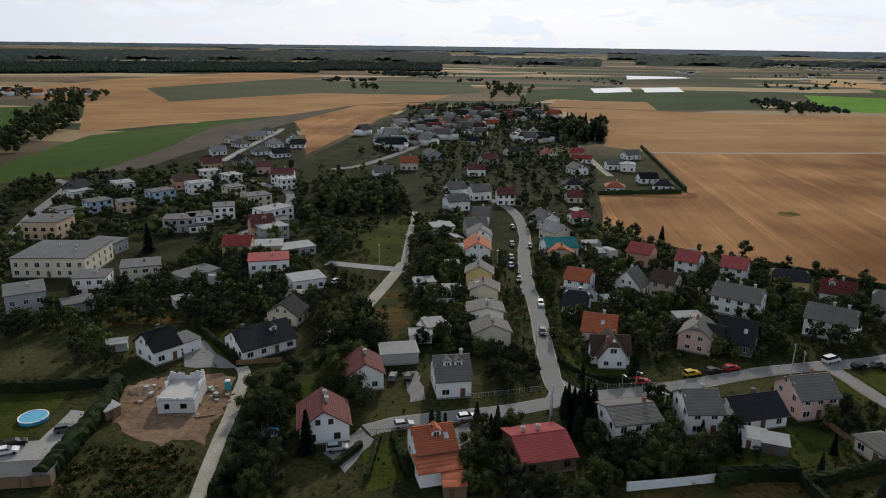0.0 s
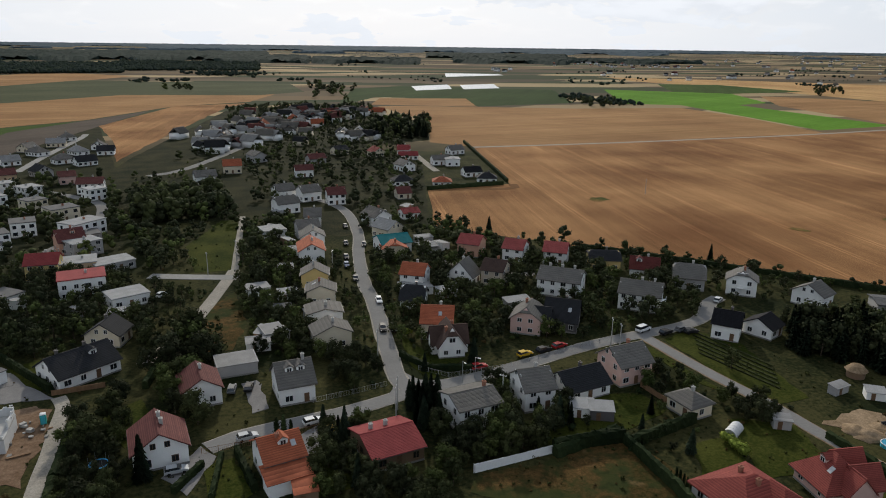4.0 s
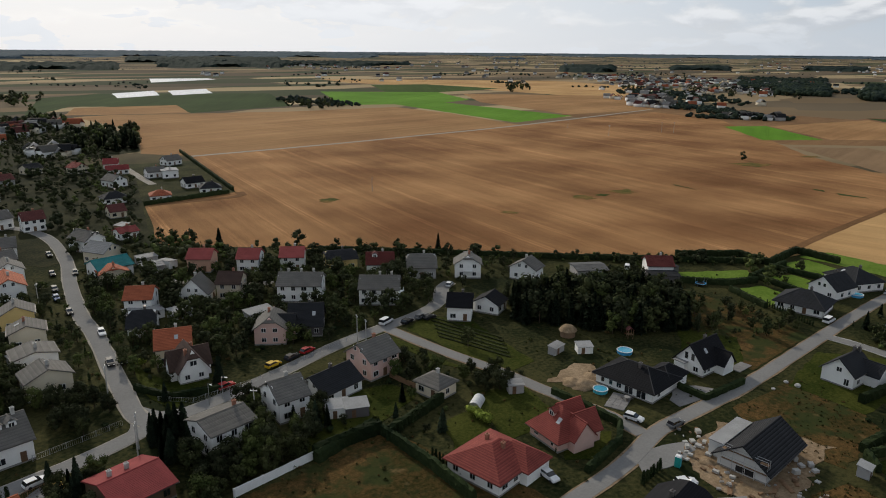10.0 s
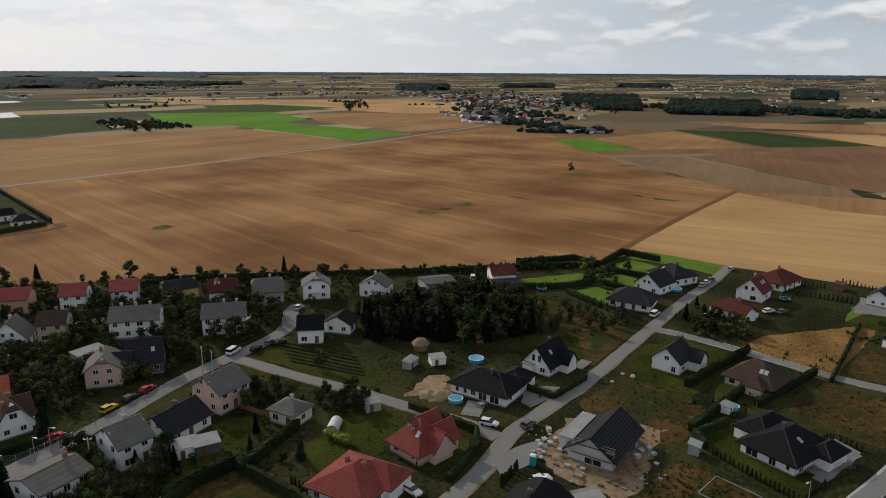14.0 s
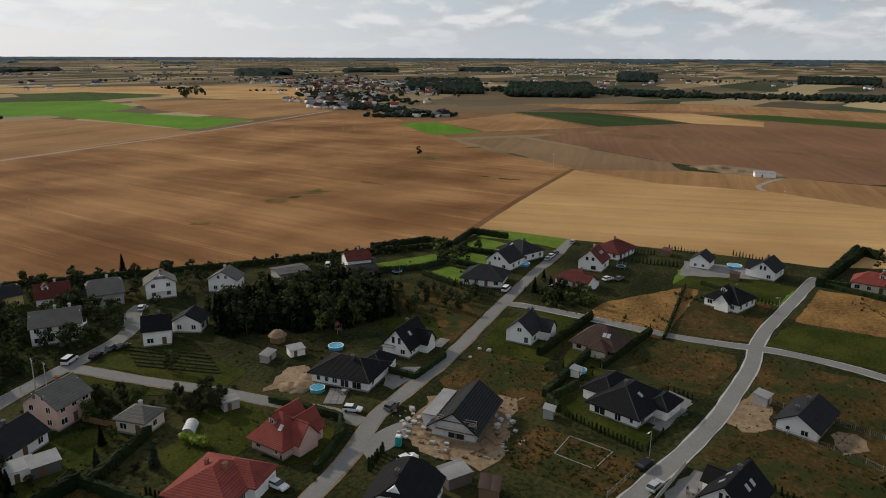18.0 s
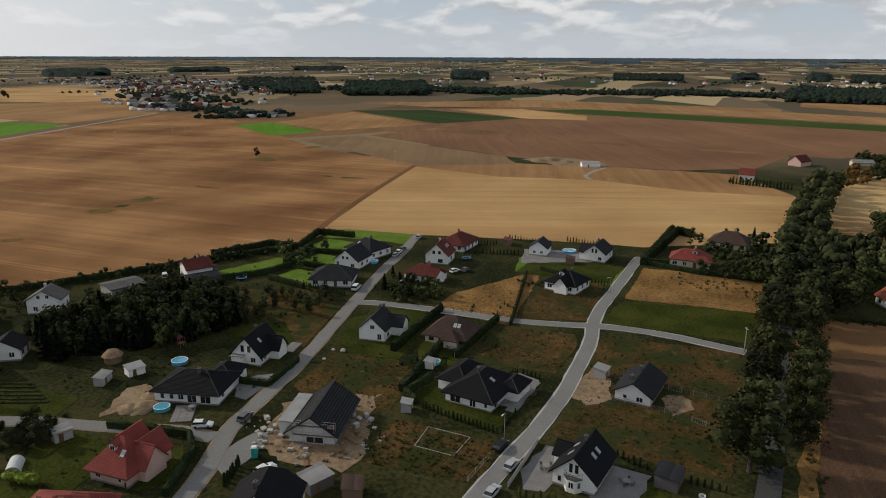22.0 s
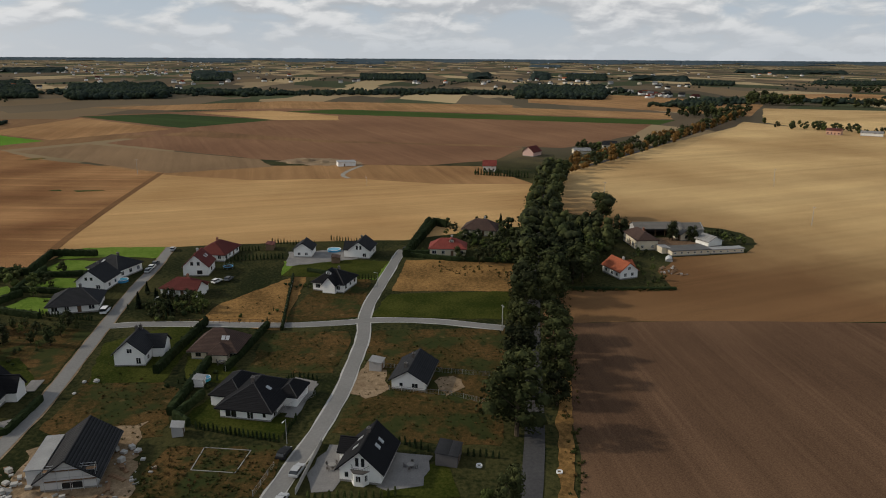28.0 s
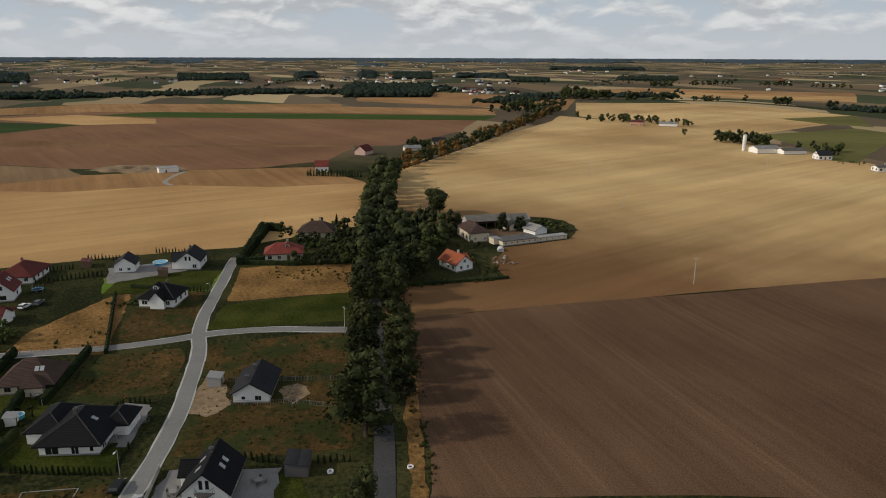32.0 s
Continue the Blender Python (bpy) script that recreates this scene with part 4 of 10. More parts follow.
patch("village_ground", [(-93.0, 433.1), (-90.5, 498.7), (-77.5, 602.4), (-44.7, 845.3), (53.9, 940.4), (125.3, 868.4), (127.6, 756.4), (158.6, 706.1), (128.8, 568.3), (75.3, 541.3), (97.1, 446.8), (68.3, 300.1), (26.8, 279.4), (-11.7, 317.1), (-58.2, 314.7)], 0.0479, "garden", "grassy ground of gardens between the houses", "gardens")
patch("village_ground", [(-232.3, 362.7), (-188.2, 426.3), (-177.5, 519.4), (-188.1, 610.9), (-152.9, 723.1), (-84.4, 433.7), (-39.5, 189.7), (-125.8, 186.9)], 0.0488, "garden", "grassy ground of gardens between the houses", "gardens")
patch("field_left_green", [(-241.4, 377.6), (-207.6, 409.4), (-203.8, 523.0), (-212.2, 665.1), (-171.5, 755.5), (-234.4, 692.2), (-290.7, 581.4), (-284.9, 510.1), (-273.4, 430.3)], 0.0389, "crop_green", "green crop field", "field")
patch("field_left_plough", [(-207.6, 409.4), (-186.4, 430.5), (-173.0, 531.8), (-157.0, 643.6), (-126.4, 856.6), (-171.5, 755.5), (-212.2, 665.1), (-203.8, 523.0)], 0.0533, "plough_dark", "dark tilled strip", "field")
patch("field_left_tan", [(-308.6, 598.7), (-417.8, 830.8), (-354.3, 923.7), (-198.5, 1113.5), (-8.2, 1389.2), (40.9, 1228.3), (-20.9, 975.5), (-106.2, 916.6), (-172.8, 761.4), (-236.0, 697.2)], 0.0290, "stubble_dull", "dull ochre stubble field", "field")
patch("field_left_meadow", [(-489.4, 1183.5), (-343.0, 1528.5), (46.4, 1401.2), (61.2, 1173.5), (-8.0, 1100.0), (-198.5, 1113.5), (-354.3, 923.7)], 0.0340, "far_meadow", "long dull green meadow", "field")
patch("field_behind_town", [(-96.9, 490.3), (-82.4, 621.7), (-46.7, 883.4), (-20.5, 956.6), (-106.2, 916.6), (-149.6, 707.3), (-117.6, 598.4)], 0.0596, "stubble", "stubble with straw swathes", "field")
patch("field_left_green", [(-508.4, 818.0), (-455.8, 840.7), (-366.4, 682.1), (-378.4, 603.6)], 0.0398, "crop_green", "small green field", "field")
patch("field_left_far", [(-673.5, 1090.3), (-663.8, 1446.8), (-482.6, 1900.0), (-274.5, 1700.0), (-340.5, 1500.0), (-480.0, 1180.0), (-354.3, 923.7), (-417.8, 830.8), (-488.7, 902.7)], 0.0200, "stubble_dull", "far ochre field", "field")
patch("fleece_beds", [(265.8, 1320.3), (347.7, 1371.7), (322.0, 1237.0), (247.6, 1194.8)], 0.1145, "fleece", "white fleece laid over vegetable beds", "field")
patch("fleece_beds", [(368.8, 1358.3), (448.6, 1392.4), (414.7, 1254.3), (340.2, 1225.8)], 0.1154, "fleece", "white fleece laid over vegetable beds", "field")
patch("fleece_beds", [(529.5, 2136.1), (615.1, 2187.7), (608.1, 1799.1), (426.0, 1696.9)], 0.1163, "fleece", "white fleece laid over vegetable beds", "field")
patch("fleece_beds", [(756.3, 2590.0), (806.6, 2558.4), (775.1, 2450.5), (714.4, 2444.2)], 0.1172, "fleece", "white fleece laid over vegetable beds", "field")
patch("grass_balk", [(354.2, 255.6), (352.9, 240.7), (350.6, 236.7), (351.8, 251.5)], 0.1046, "crop_dark", "dark grass strip in the stubble", "field")
patch("grass_balk", [(411.3, 200.5), (411.8, 194.6), (408.3, 191.7), (407.9, 197.2)], 0.1055, "crop_dark", "dark grass strip in the stubble", "field")
patch("grass_balk", [(409.0, 185.6), (409.5, 170.5), (408.2, 168.4), (405.5, 182.9)], 0.1064, "crop_dark", "dark grass strip in the stubble", "field")
patch("field_olive", [(580.0, -509.0), (604.0, -660.0), (540.0, -650.0), (400.0, -442.0), (422.0, -435.0), (489.0, -479.0)], 0.0893, "crop_olive", "olive green crop behind the farms", "field")
patch("lawn_plot", [(258.4, 44.3), (259.3, 34.3), (256.0, 3.4), (233.5, 9.2), (239.9, 42.8)], 0.0542, "bright_lawn", "mown lawn behind the houses", "lawn")
patch("field_far_tan", [(1072.6, 444.2), (1240.0, 186.3), (1139.5, -186.0), (972.5, -160.2), (1067.5, 159.9), (1024.2, 318.7)], 0.0299, "stubble_dull", "tan stubble field far off", "field")
patch("field_far_tan", [(1606.3, -297.5), (1387.7, -508.0), (1153.9, -608.1), (920.5, -469.4), (1204.8, -222.8)], 0.0308, "stubble_dull", "tan stubble field far off", "field")
patch("sandy_ground", [(522.0, 90.0), (541.0, 73.0), (534.0, 46.0), (519.0, 28.0), (499.0, 25.0), (501.2, 61.5)], 0.0983, "sand", "bare sandy ground round the unfinished house", "yard")
patch("verge_strip", [(160.2, -37.9), (159.6, -41.4), (103.1, -28.7), (103.6, -25.7)], 0.0992, "straw_grass", "strip of tall dry grass beside the avenue", "meadow")
patch("fallow_strip", [(504.9, 211.7), (466.1, 157.1), (440.6, 93.7), (444.6, 27.5), (422.3, -25.0), (420.2, -81.9), (493.1, -58.0), (503.9, 20.8), (501.0, 78.6)], 0.0317, "stubble_dull", "tan stubble before the farm", "field")
patch("lawn_plot", [(218.1, 4.6), (219.0, -34.8), (193.0, -32.4), (197.5, 10.3)], 0.0551, "lawn", "mown green plot", "lawn")
patch("lawn_plot", [(180.7, 81.3), (195.2, 63.1), (192.8, 57.0), (156.3, 57.7), (155.8, 75.1)], 0.0650, "lawn", "dark mown lawn", "lawn")
patch("lawn_plot", [(111.3, 161.0), (120.0, 153.1), (115.7, 119.6), (104.2, 119.1), (100.9, 157.1)], 0.0659, "lawn", "grass strip with vegetable rows", "lawn")
patch("lawn_plot", [(60.3, 115.4), (67.2, 111.1), (80.1, 72.6), (30.8, 103.3), (34.7, 108.4), (45.9, 108.8)], 0.0407, "dry_grass", "empty meadow plot", "lawn")
patch("rough_plot", [(238.2, 38.4), (237.9, 33.4), (187.6, 34.7), (194.6, 60.0), (209.9, 58.0)], 0.0560, "straw_grass", "dry golden grass plot", "meadow")
patch("rough_plot", [(225.2, 29.1), (243.6, 10.8), (197.7, 12.9), (193.4, 37.2)], 0.0497, "dry_grass", "rough dry grass plot", "meadow")
patch("rough_plot", [(185.7, 39.1), (186.6, 15.5), (176.4, 14.9), (158.9, 18.0), (160.0, 38.7)], 0.0569, "dry_grass", "rough dry grass plot", "meadow")
patch("rough_plot", [(186.2, 9.2), (186.3, -29.6), (122.9, -18.6), (126.3, 2.8), (130.4, 15.7), (149.4, 10.7), (172.3, 10.2)], 0.0416, "dry_grass", "rough dry grass plot", "meadow")
patch("rough_plot", [(168.7, 75.7), (151.7, 52.6), (131.2, 50.2), (127.7, 64.4), (135.0, 76.5)], 0.0425, "dry_grass", "rough dry grass plot", "meadow")
patch("rough_plot", [(126.7, 47.7), (125.5, 25.3), (108.3, 24.7), (109.8, 50.3), (118.9, 49.5)], 0.0506, "dry_grass", "rough dry grass plot", "meadow")
patch("rough_plot", [(257.7, -1.6), (255.7, -42.7), (218.9, -35.7), (220.9, 3.6)], 0.0605, "straw_grass", "dry golden grass strip", "meadow")
patch("rough_plot", [(-70.1, 122.7), (-50.3, 123.2), (-41.9, 104.9), (-64.1, 104.5)], 0.0434, "meadow", "overgrown grass plot", "meadow")
patch("rough_plot", [(-22.6, 199.5), (-12.8, 220.8), (-8.6, 190.8), (-12.4, 174.4), (-21.4, 174.1)], 0.0443, "dry_grass", "dry grass by the gravel path", "meadow")
patch("rough_plot", [(-118.5, 174.9), (-102.6, 179.3), (-80.7, 158.5), (-78.0, 149.4), (-100.9, 145.9)], 0.0452, "meadow", "grass plot", "meadow")
patch("rough_plot", [(-105.3, 194.3), (-84.8, 197.3), (-71.8, 184.4), (-96.5, 179.5)], 0.0578, "dry_grass", "dry grass plot", "meadow")
patch("park_lawn", [(-33.1, 276.6), (-22.1, 316.6), (-10.8, 328.8), (-14.0, 242.7), (-27.2, 242.2)], 0.0461, "lawn", "park lawn with paths", "lawn")
SCHOOL_YARD = [(-150.3, 227.4), (-124.0, 262.0), (-99.2, 265.1), (-90.3, 239.5), (-98.3, 217.6), (-111.4, 200.4), (-125.8, 190.9)]
patch("school_yard", SCHOOL_YARD, 0.0326, "paving", "grey paved yard", "yard")
patch("lawn_plot", [(52.5, 121.4), (61.1, 127.8), (73.7, 127.7), (81.0, 122.1), (65.2, 114.5), (49.6, 112.1)], 0.0686, "lawn", "mown green garden lawn", "lawn")
patch("lawn_plot", [(4.5, 121.4), (10.7, 123.5), (11.8, 109.6), (4.6, 107.5)], 0.0695, "lawn", "mown green garden lawn", "lawn")
patch("lawn_plot", [(-37.4, 144.9), (-30.3, 152.1), (-25.4, 138.6), (-30.8, 131.9)], 0.0704, "lawn", "mown green garden lawn", "lawn")
patch("lawn_plot", [(-64.7, 172.8), (-56.3, 180.0), (-50.2, 168.8), (-53.2, 159.2)], 0.0713, "lawn", "mown green garden lawn", "lawn")
patch("lawn_plot", [(65.2, 132.8), (79.0, 130.4), (80.2, 123.6), (65.2, 122.0)], 0.0722, "lawn", "mown green garden lawn", "lawn")
patch("lawn_plot", [(78.2, 108.4), (87.2, 109.4), (83.9, 93.3), (73.5, 96.2)], 0.0731, "lawn", "mown green garden lawn", "lawn")
patch("lawn_plot", [(92.1, 115.7), (104.1, 110.9), (100.3, 90.2), (91.4, 94.9), (84.5, 94.9)], 0.0740, "lawn", "mown green garden lawn", "lawn")
patch("lawn_plot", [(147.0, 45.2), (137.2, 48.4), (134.3, 44.5), (127.6, 26.4), (137.0, 25.2), (138.0, 33.0), (140.0, 41.0)], 0.0749, "lawn", "mown green garden lawn", "lawn")
patch("lawn_plot", [(165.0, 113.1), (172.1, 98.7), (158.0, 87.9), (139.7, 91.4)], 0.0758, "lawn", "mown green garden lawn", "lawn")
patch("lawn_plot", [(171.2, 56.7), (163.5, 42.2), (154.1, 42.8), (157.7, 53.0)], 0.0767, "lawn", "mown green garden lawn", "lawn")
patch("lawn_plot", [(116.2, 3.9), (117.5, -6.9), (106.3, -9.1), (107.1, 4.8)], 0.0776, "lawn", "mown green garden lawn", "lawn")
patch("lawn_plot", [(-15.5, 121.9), (-10.1, 124.1), (-6.5, 110.9), (-12.8, 107.4)], 0.0785, "lawn", "mown green garden lawn", "lawn")
patch("lawn_plot", [(-96.9, 139.3), (-83.0, 143.7), (-81.2, 124.6), (-86.6, 122.3)], 0.0794, "lawn", "mown green garden lawn", "lawn")
patch("lawn_plot", [(94.0, 89.5), (100.5, 88.0), (105.4, 85.0), (94.7, 79.7), (89.9, 83.8)], 0.0803, "lawn", "mown green garden lawn", "lawn")
patch("lawn_plot", [(31.6, 175.7), (36.5, 161.8), (47.1, 158.9), (33.6, 146.7), (30.3, 158.4)], 0.0812, "lawn", "mown green garden lawn", "lawn")
patch("lawn_plot", [(261.2, 38.6), (256.5, 5.3), (234.7, 9.3), (239.3, 42.7)], 0.0821, "lawn", "mown green garden lawn", "lawn")
patch("lawn_plot", [(94.9, 153.5), (97.5, 130.8), (102.7, 119.4), (95.1, 132.3), (91.5, 151.0)], 0.0830, "lawn", "mown green garden lawn", "lawn")
patch("lawn_plot", [(206.5, 147.2), (232.9, 132.6), (222.7, 123.8), (212.6, 127.7), (199.7, 141.0)], 0.0839, "bright_lawn", "sunlit mown lawn between hedges", "lawn")
patch("lawn_plot", [(251.0, 129.6), (264.1, 126.8), (260.0, 109.7), (245.1, 112.1)], 0.0848, "bright_lawn", "sunlit mown lawn between hedges", "lawn")
patch("lawn_plot", [(229.0, 125.4), (241.1, 120.0), (237.3, 103.4), (224.4, 106.6)], 0.0857, "bright_lawn", "sunlit mown lawn between hedges", "lawn")
patch("lawn_plot", [(210.5, 122.9), (220.4, 120.1), (217.7, 105.3), (202.9, 108.2)], 0.0866, "bright_lawn", "sunlit mown lawn between hedges", "lawn")
patch("lawn_plot", [(265.1, 131.1), (281.3, 127.4), (281.2, 91.2), (264.6, 92.9), (267.6, 111.2)], 0.0875, "bright_lawn", "grassy headland beside the stubble field", "lawn")
patch("rough_plot", [(188.4, 134.2), (195.6, 126.2), (198.1, 110.1), (189.8, 87.9), (156.3, 84.5), (156.6, 89.8), (164.5, 105.8), (171.9, 119.0)], 0.0470, "dry_grass", "rough overgrown meadow beside the wood", "meadow")
patch("weeds", [(284.5, 255.1), (284.8, 251.9), (281.1, 252.3), (277.6, 251.9), (278.4, 256.0), (274.8, 257.6), (275.4, 261.1), (276.1, 261.3), (279.4, 262.8), (278.2, 264.4), (284.2, 263.3), (285.0, 262.6), (286.5, 260.8), (285.8, 258.7), (287.1, 255.9)], 0.1073, "weeds", "green weeds in the stubble", "weeds")
patch("weeds", [(317.9, 250.5), (313.0, 252.8), (310.8, 248.9), (309.2, 251.5), (305.7, 252.2), (306.3, 256.0), (305.7, 257.3), (305.3, 260.1), (307.2, 263.1), (311.1, 261.8), (313.3, 259.9), (316.0, 260.5), (319.9, 260.7), (319.0, 256.8), (316.2, 254.3)], 0.1082, "weeds", "green weeds in the stubble", "weeds")
patch("weeds", [(296.6, 254.6), (295.5, 253.6), (295.3, 253.8), (292.1, 253.5), (292.6, 255.1), (290.9, 256.5), (290.7, 257.9), (291.5, 258.9), (292.6, 259.7), (294.3, 260.1), (294.6, 259.1), (297.0, 259.1), (296.7, 257.1), (298.6, 255.9), (298.6, 255.0)], 0.1091, "weeds", "green weeds in the stubble", "weeds")
patch("weeds", [(472.5, 263.1), (470.7, 261.3), (463.8, 263.2), (459.6, 261.0), (457.8, 267.8), (454.6, 271.6), (456.5, 273.7), (456.0, 275.8), (455.3, 282.8), (459.1, 281.6), (468.9, 278.6), (474.5, 277.4), (474.1, 269.2), (479.0, 267.3), (476.3, 263.1)], 0.1100, "weeds", "green weeds in the stubble", "weeds")
patch("weeds", [(227.1, 250.1), (226.1, 248.8), (224.2, 248.9), (222.6, 250.9), (221.1, 251.5), (220.5, 254.2), (220.4, 254.8), (220.2, 256.0), (222.3, 255.6), (223.3, 257.2), (223.1, 256.6), (224.7, 255.3), (226.1, 253.8), (226.8, 254.3), (226.5, 252.0)], 0.1109, "weeds", "green weeds in the stubble", "weeds")
patch("weeds", [(170.2, 325.7), (167.8, 324.9), (164.3, 323.7), (163.3, 322.6), (161.2, 322.9), (160.0, 324.0), (158.4, 327.0), (158.8, 328.4), (161.0, 329.8), (160.2, 331.3), (163.1, 332.8), (165.3, 331.5), (167.6, 332.3), (169.8, 329.2), (167.6, 327.9)], 0.1118, "weeds", "green weeds in the stubble", "weeds")
patch("weeds", [(544.2, 264.1), (543.8, 262.6), (540.0, 263.3), (535.9, 264.9), (534.5, 266.2), (535.1, 268.5), (531.8, 270.2), (535.5, 271.4), (535.6, 274.6), (537.8, 274.0), (538.7, 273.1), (543.3, 271.1), (544.1, 268.9), (547.3, 267.8), (545.2, 266.0)], 0.1127, "weeds", "green weeds in the stubble", "weeds")
patch("road_junction", [(100.9, 75.6), (106.4, 76.2), (114.3, 73.7), (113.8, 71.1), (103.2, 69.8), (98.9, 72.0)], 0.1136, "asphalt", "wide asphalt junction of the estate roads", "road")
patch("building_site", [(-63.0, 124.6), (-68.5, 131.0), (-72.5, 145.9), (-67.9, 150.4), (-54.5, 153.4), (-48.0, 151.4), (-46.5, 139.0), (-46.4, 128.8), (-46.2, 121.8), (-50.5, 124.2), (-54.0, 121.6), (-58.5, 123.0)], 0.0668, "earth", "bare earth building site", "yard")
patch("building_site", [(127.3, 74.5), (133.9, 67.6), (136.5, 55.8), (112.8, 49.7), (105.5, 51.2), (105.9, 63.8), (109.5, 71.1)], 0.0902, "sand", "sandy building site", "yard")
patch("sand_heap_yard", [(123.1, 113.8), (126.9, 109.9), (117.6, 100.8), (110.2, 109.4)], 0.0911, "sand", "bare sandy ground", "yard")
patch("sand_heap_yard", [(166.5, 9.6), (159.5, 5.7), (154.0, 4.8), (148.6, 3.7), (145.4, 8.5), (147.4, 13.0), (156.9, 12.6)], 0.0920, "sand", "bare sandy ground", "yard")
patch("sand_heap_yard", [(155.0, -7.4), (156.4, -11.6), (152.0, -13.4), (147.7, -12.1), (145.0, -8.4)], 0.0974, "sand", "bare sandy ground", "yard")
patch("yard", [(-84.5, 122.7), (-78.6, 122.9), (-78.3, 134.6), (-75.4, 134.6), (-72.4, 122.0), (-72.0, 112.0), (-84.0, 112.0)], 0.0929, "concrete_road", "pale concrete yard", "yard")
patch("yard", [(-22.6, 119.8), (-16.3, 129.3), (-13.3, 125.1), (-17.3, 112.8)], 0.0938, "paving", "grey paved yard", "yard")
patch("yard", [(-9.4, 154.2), (-5.7, 155.8), (-3.2, 141.7), (-6.6, 139.8)], 0.0947, "paving", "grey paved drive", "yard")
patch("yard", [(2.3, 128.7), (8.3, 133.4), (10.3, 126.7), (4.4, 120.4)], 0.0956, "paving", "grey paved yard", "yard")
patch("yard", [(-69.2, 172.6), (-65.4, 174.6), (-49.6, 156.2), (-61.8, 155.8)], 0.0965, "paving", "grey paved yard", "yard")
patch("yard", [(125.8, 15.9), (125.4, 12.2), (113.4, 12.4), (109.6, 13.6), (109.4, 17.6), (115.7, 18.8)], 0.1001, "paving", "grey paved yard", "yard")
patch("yard", [(122.4, 3.1), (120.7, -4.2), (110.8, -2.5), (109.0, 4.3), (110.6, 6.0), (113.0, 4.6)], 0.1010, "paving", "grey paved terrace", "yard")
patch("yard", [(133.6, 91.6), (140.6, 83.6), (133.0, 82.6), (125.8, 83.4), (126.6, 86.6)], 0.1019, "paving", "grey paved drive", "yard")
patch("yard", [(251.1, 42.9), (271.1, 44.5), (274.2, 15.9), (260.3, 16.7)], 0.1028, "paving", "grey paved yard", "yard")
patch("yard", [(150.0, 29.6), (157.0, 26.6), (154.6, 21.0), (139.0, 24.8), (139.6, 28.6), (146.0, 27.0)], 0.1037, "paving", "grey paved drive", "yard")
patch("yard", [(301.0, -88.0), (306.0, -112.0), (307.1, -134.0), (303.0, -145.0), (294.0, -151.0), (284.0, -151.2), (275.0, -148.5), (267.3, -142.4), (261.0, -137.6), (256.4, -105.8), (249.0, -101.5), (240.0, -95.0), (246.0, -86.0), (277.1, -86.0)], 0.0587, "meadow", "grassy trodden farmyard", "yard")
patch("yard", [(286.0, -104.0), (287.0, -122.0), (276.0, -123.0), (268.0, -113.0), (270.0, -104.5)], 0.0640, "earth", "bare trodden earth of the farmyard", "yard")
patch("tilled_strip", [(302.5, -74.0), (313.5, -74.6), (330.0, -90.0), (325.0, -97.0), (302.5, -88.0)], 0.0330, "plough", "small tilled plot behind the farm", "field")
patch("meadow_strip", [(322.0, -76.0), (336.0, -79.0), (332.0, -93.0), (326.0, -88.0)], 0.0345, "meadow", "strip of grass behind the farm", "meadow")
road("road_main", [(29.2, 142.2), (26.8, 147.0), (26.4, 153.0), (26.9, 166.0), (27.5, 179.3), (28.4, 200.2), (28.0, 220.9), (30.3, 251.6), (34.0, 284.2), (33.6, 321.8), (26.9, 345.9), (17.4, 356.2), (4.4, 362.4)], 4.1, "asphalt", "grey asphalt village street", z=0.16, verge='gravel')
patch("road_junction", [(20.0, 138.2), (24.4, 144.0), (24.6, 152.0), (28.6, 152.0), (31.0, 147.6), (38.0, 146.4), (36.0, 142.6), (28.0, 140.6)], 0.1145, "asphalt", "wide asphalt bend of the village street", "road")
road("road_lower", [(-15.0, 128.0), (-9.6, 130.9), (-1.4, 133.2), (7.2, 135.0), (19.0, 138.4), (26.0, 141.3), (33.0, 143.4), (38.8, 144.6), (48.1, 147.0), (58.1, 150.2), (72.8, 155.4), (86.8, 159.6), (95.6, 161.2), (111.7, 164.6), (121.8, 170.0), (130.0, 179.7), (135.7, 183.0)], 4.2, "asphalt", "grey asphalt village street", z=0.15, verge='gravel')
road("road_link", [(96.3, 161.4), (100.1, 139.3), (104.9, 119.6), (106.4, 108.8), (108.3, 98.2), (109.8, 90.2), (109.6, 81.0)], 3.6, "asphalt", "grey asphalt estate road", z=0.14, verge='sand')
road("road_estate", [(70.0, 72.2), (84.1, 73.8), (95.0, 75.2), (103.0, 77.0), (110.7, 79.4), (117.1, 80.2), (124.9, 80.5), (135.4, 80.6), (146.2, 80.9), (167.4, 83.0), (197.1, 86.1), (232.0, 89.3), (252.1, 90.2), (280.7, 93.0)], 3.6, "asphalt", "grey asphalt estate road", z=0.13, verge='sand')
road("road_cross", [(193.5, 84.0), (194.6, 74.8), (193.6, 55.5), (191.8, 37.4), (192.3, 21.2), (194.0, 12.0), (194.2, 2.1), (192.7, -7.7), (189.9, -17.5), (186.0, -28.5)], 3.4, "asphalt", "grey estate road", z=0.15, verge='concrete')
road("road_east", [(272.0, -0.6), (263.4, 1.4), (229.6, 7.2), (208.0, 10.8), (195.0, 11.8), (180.4, 11.6), (154.9, 14.2), (145.4, 15.5), (130.9, 18.6), (118.0, 22.0), (106.0, 25.0), (90.0, 29.0)], 3.4, "asphalt", "grey asphalt estate road", z=0.14, verge='concrete')
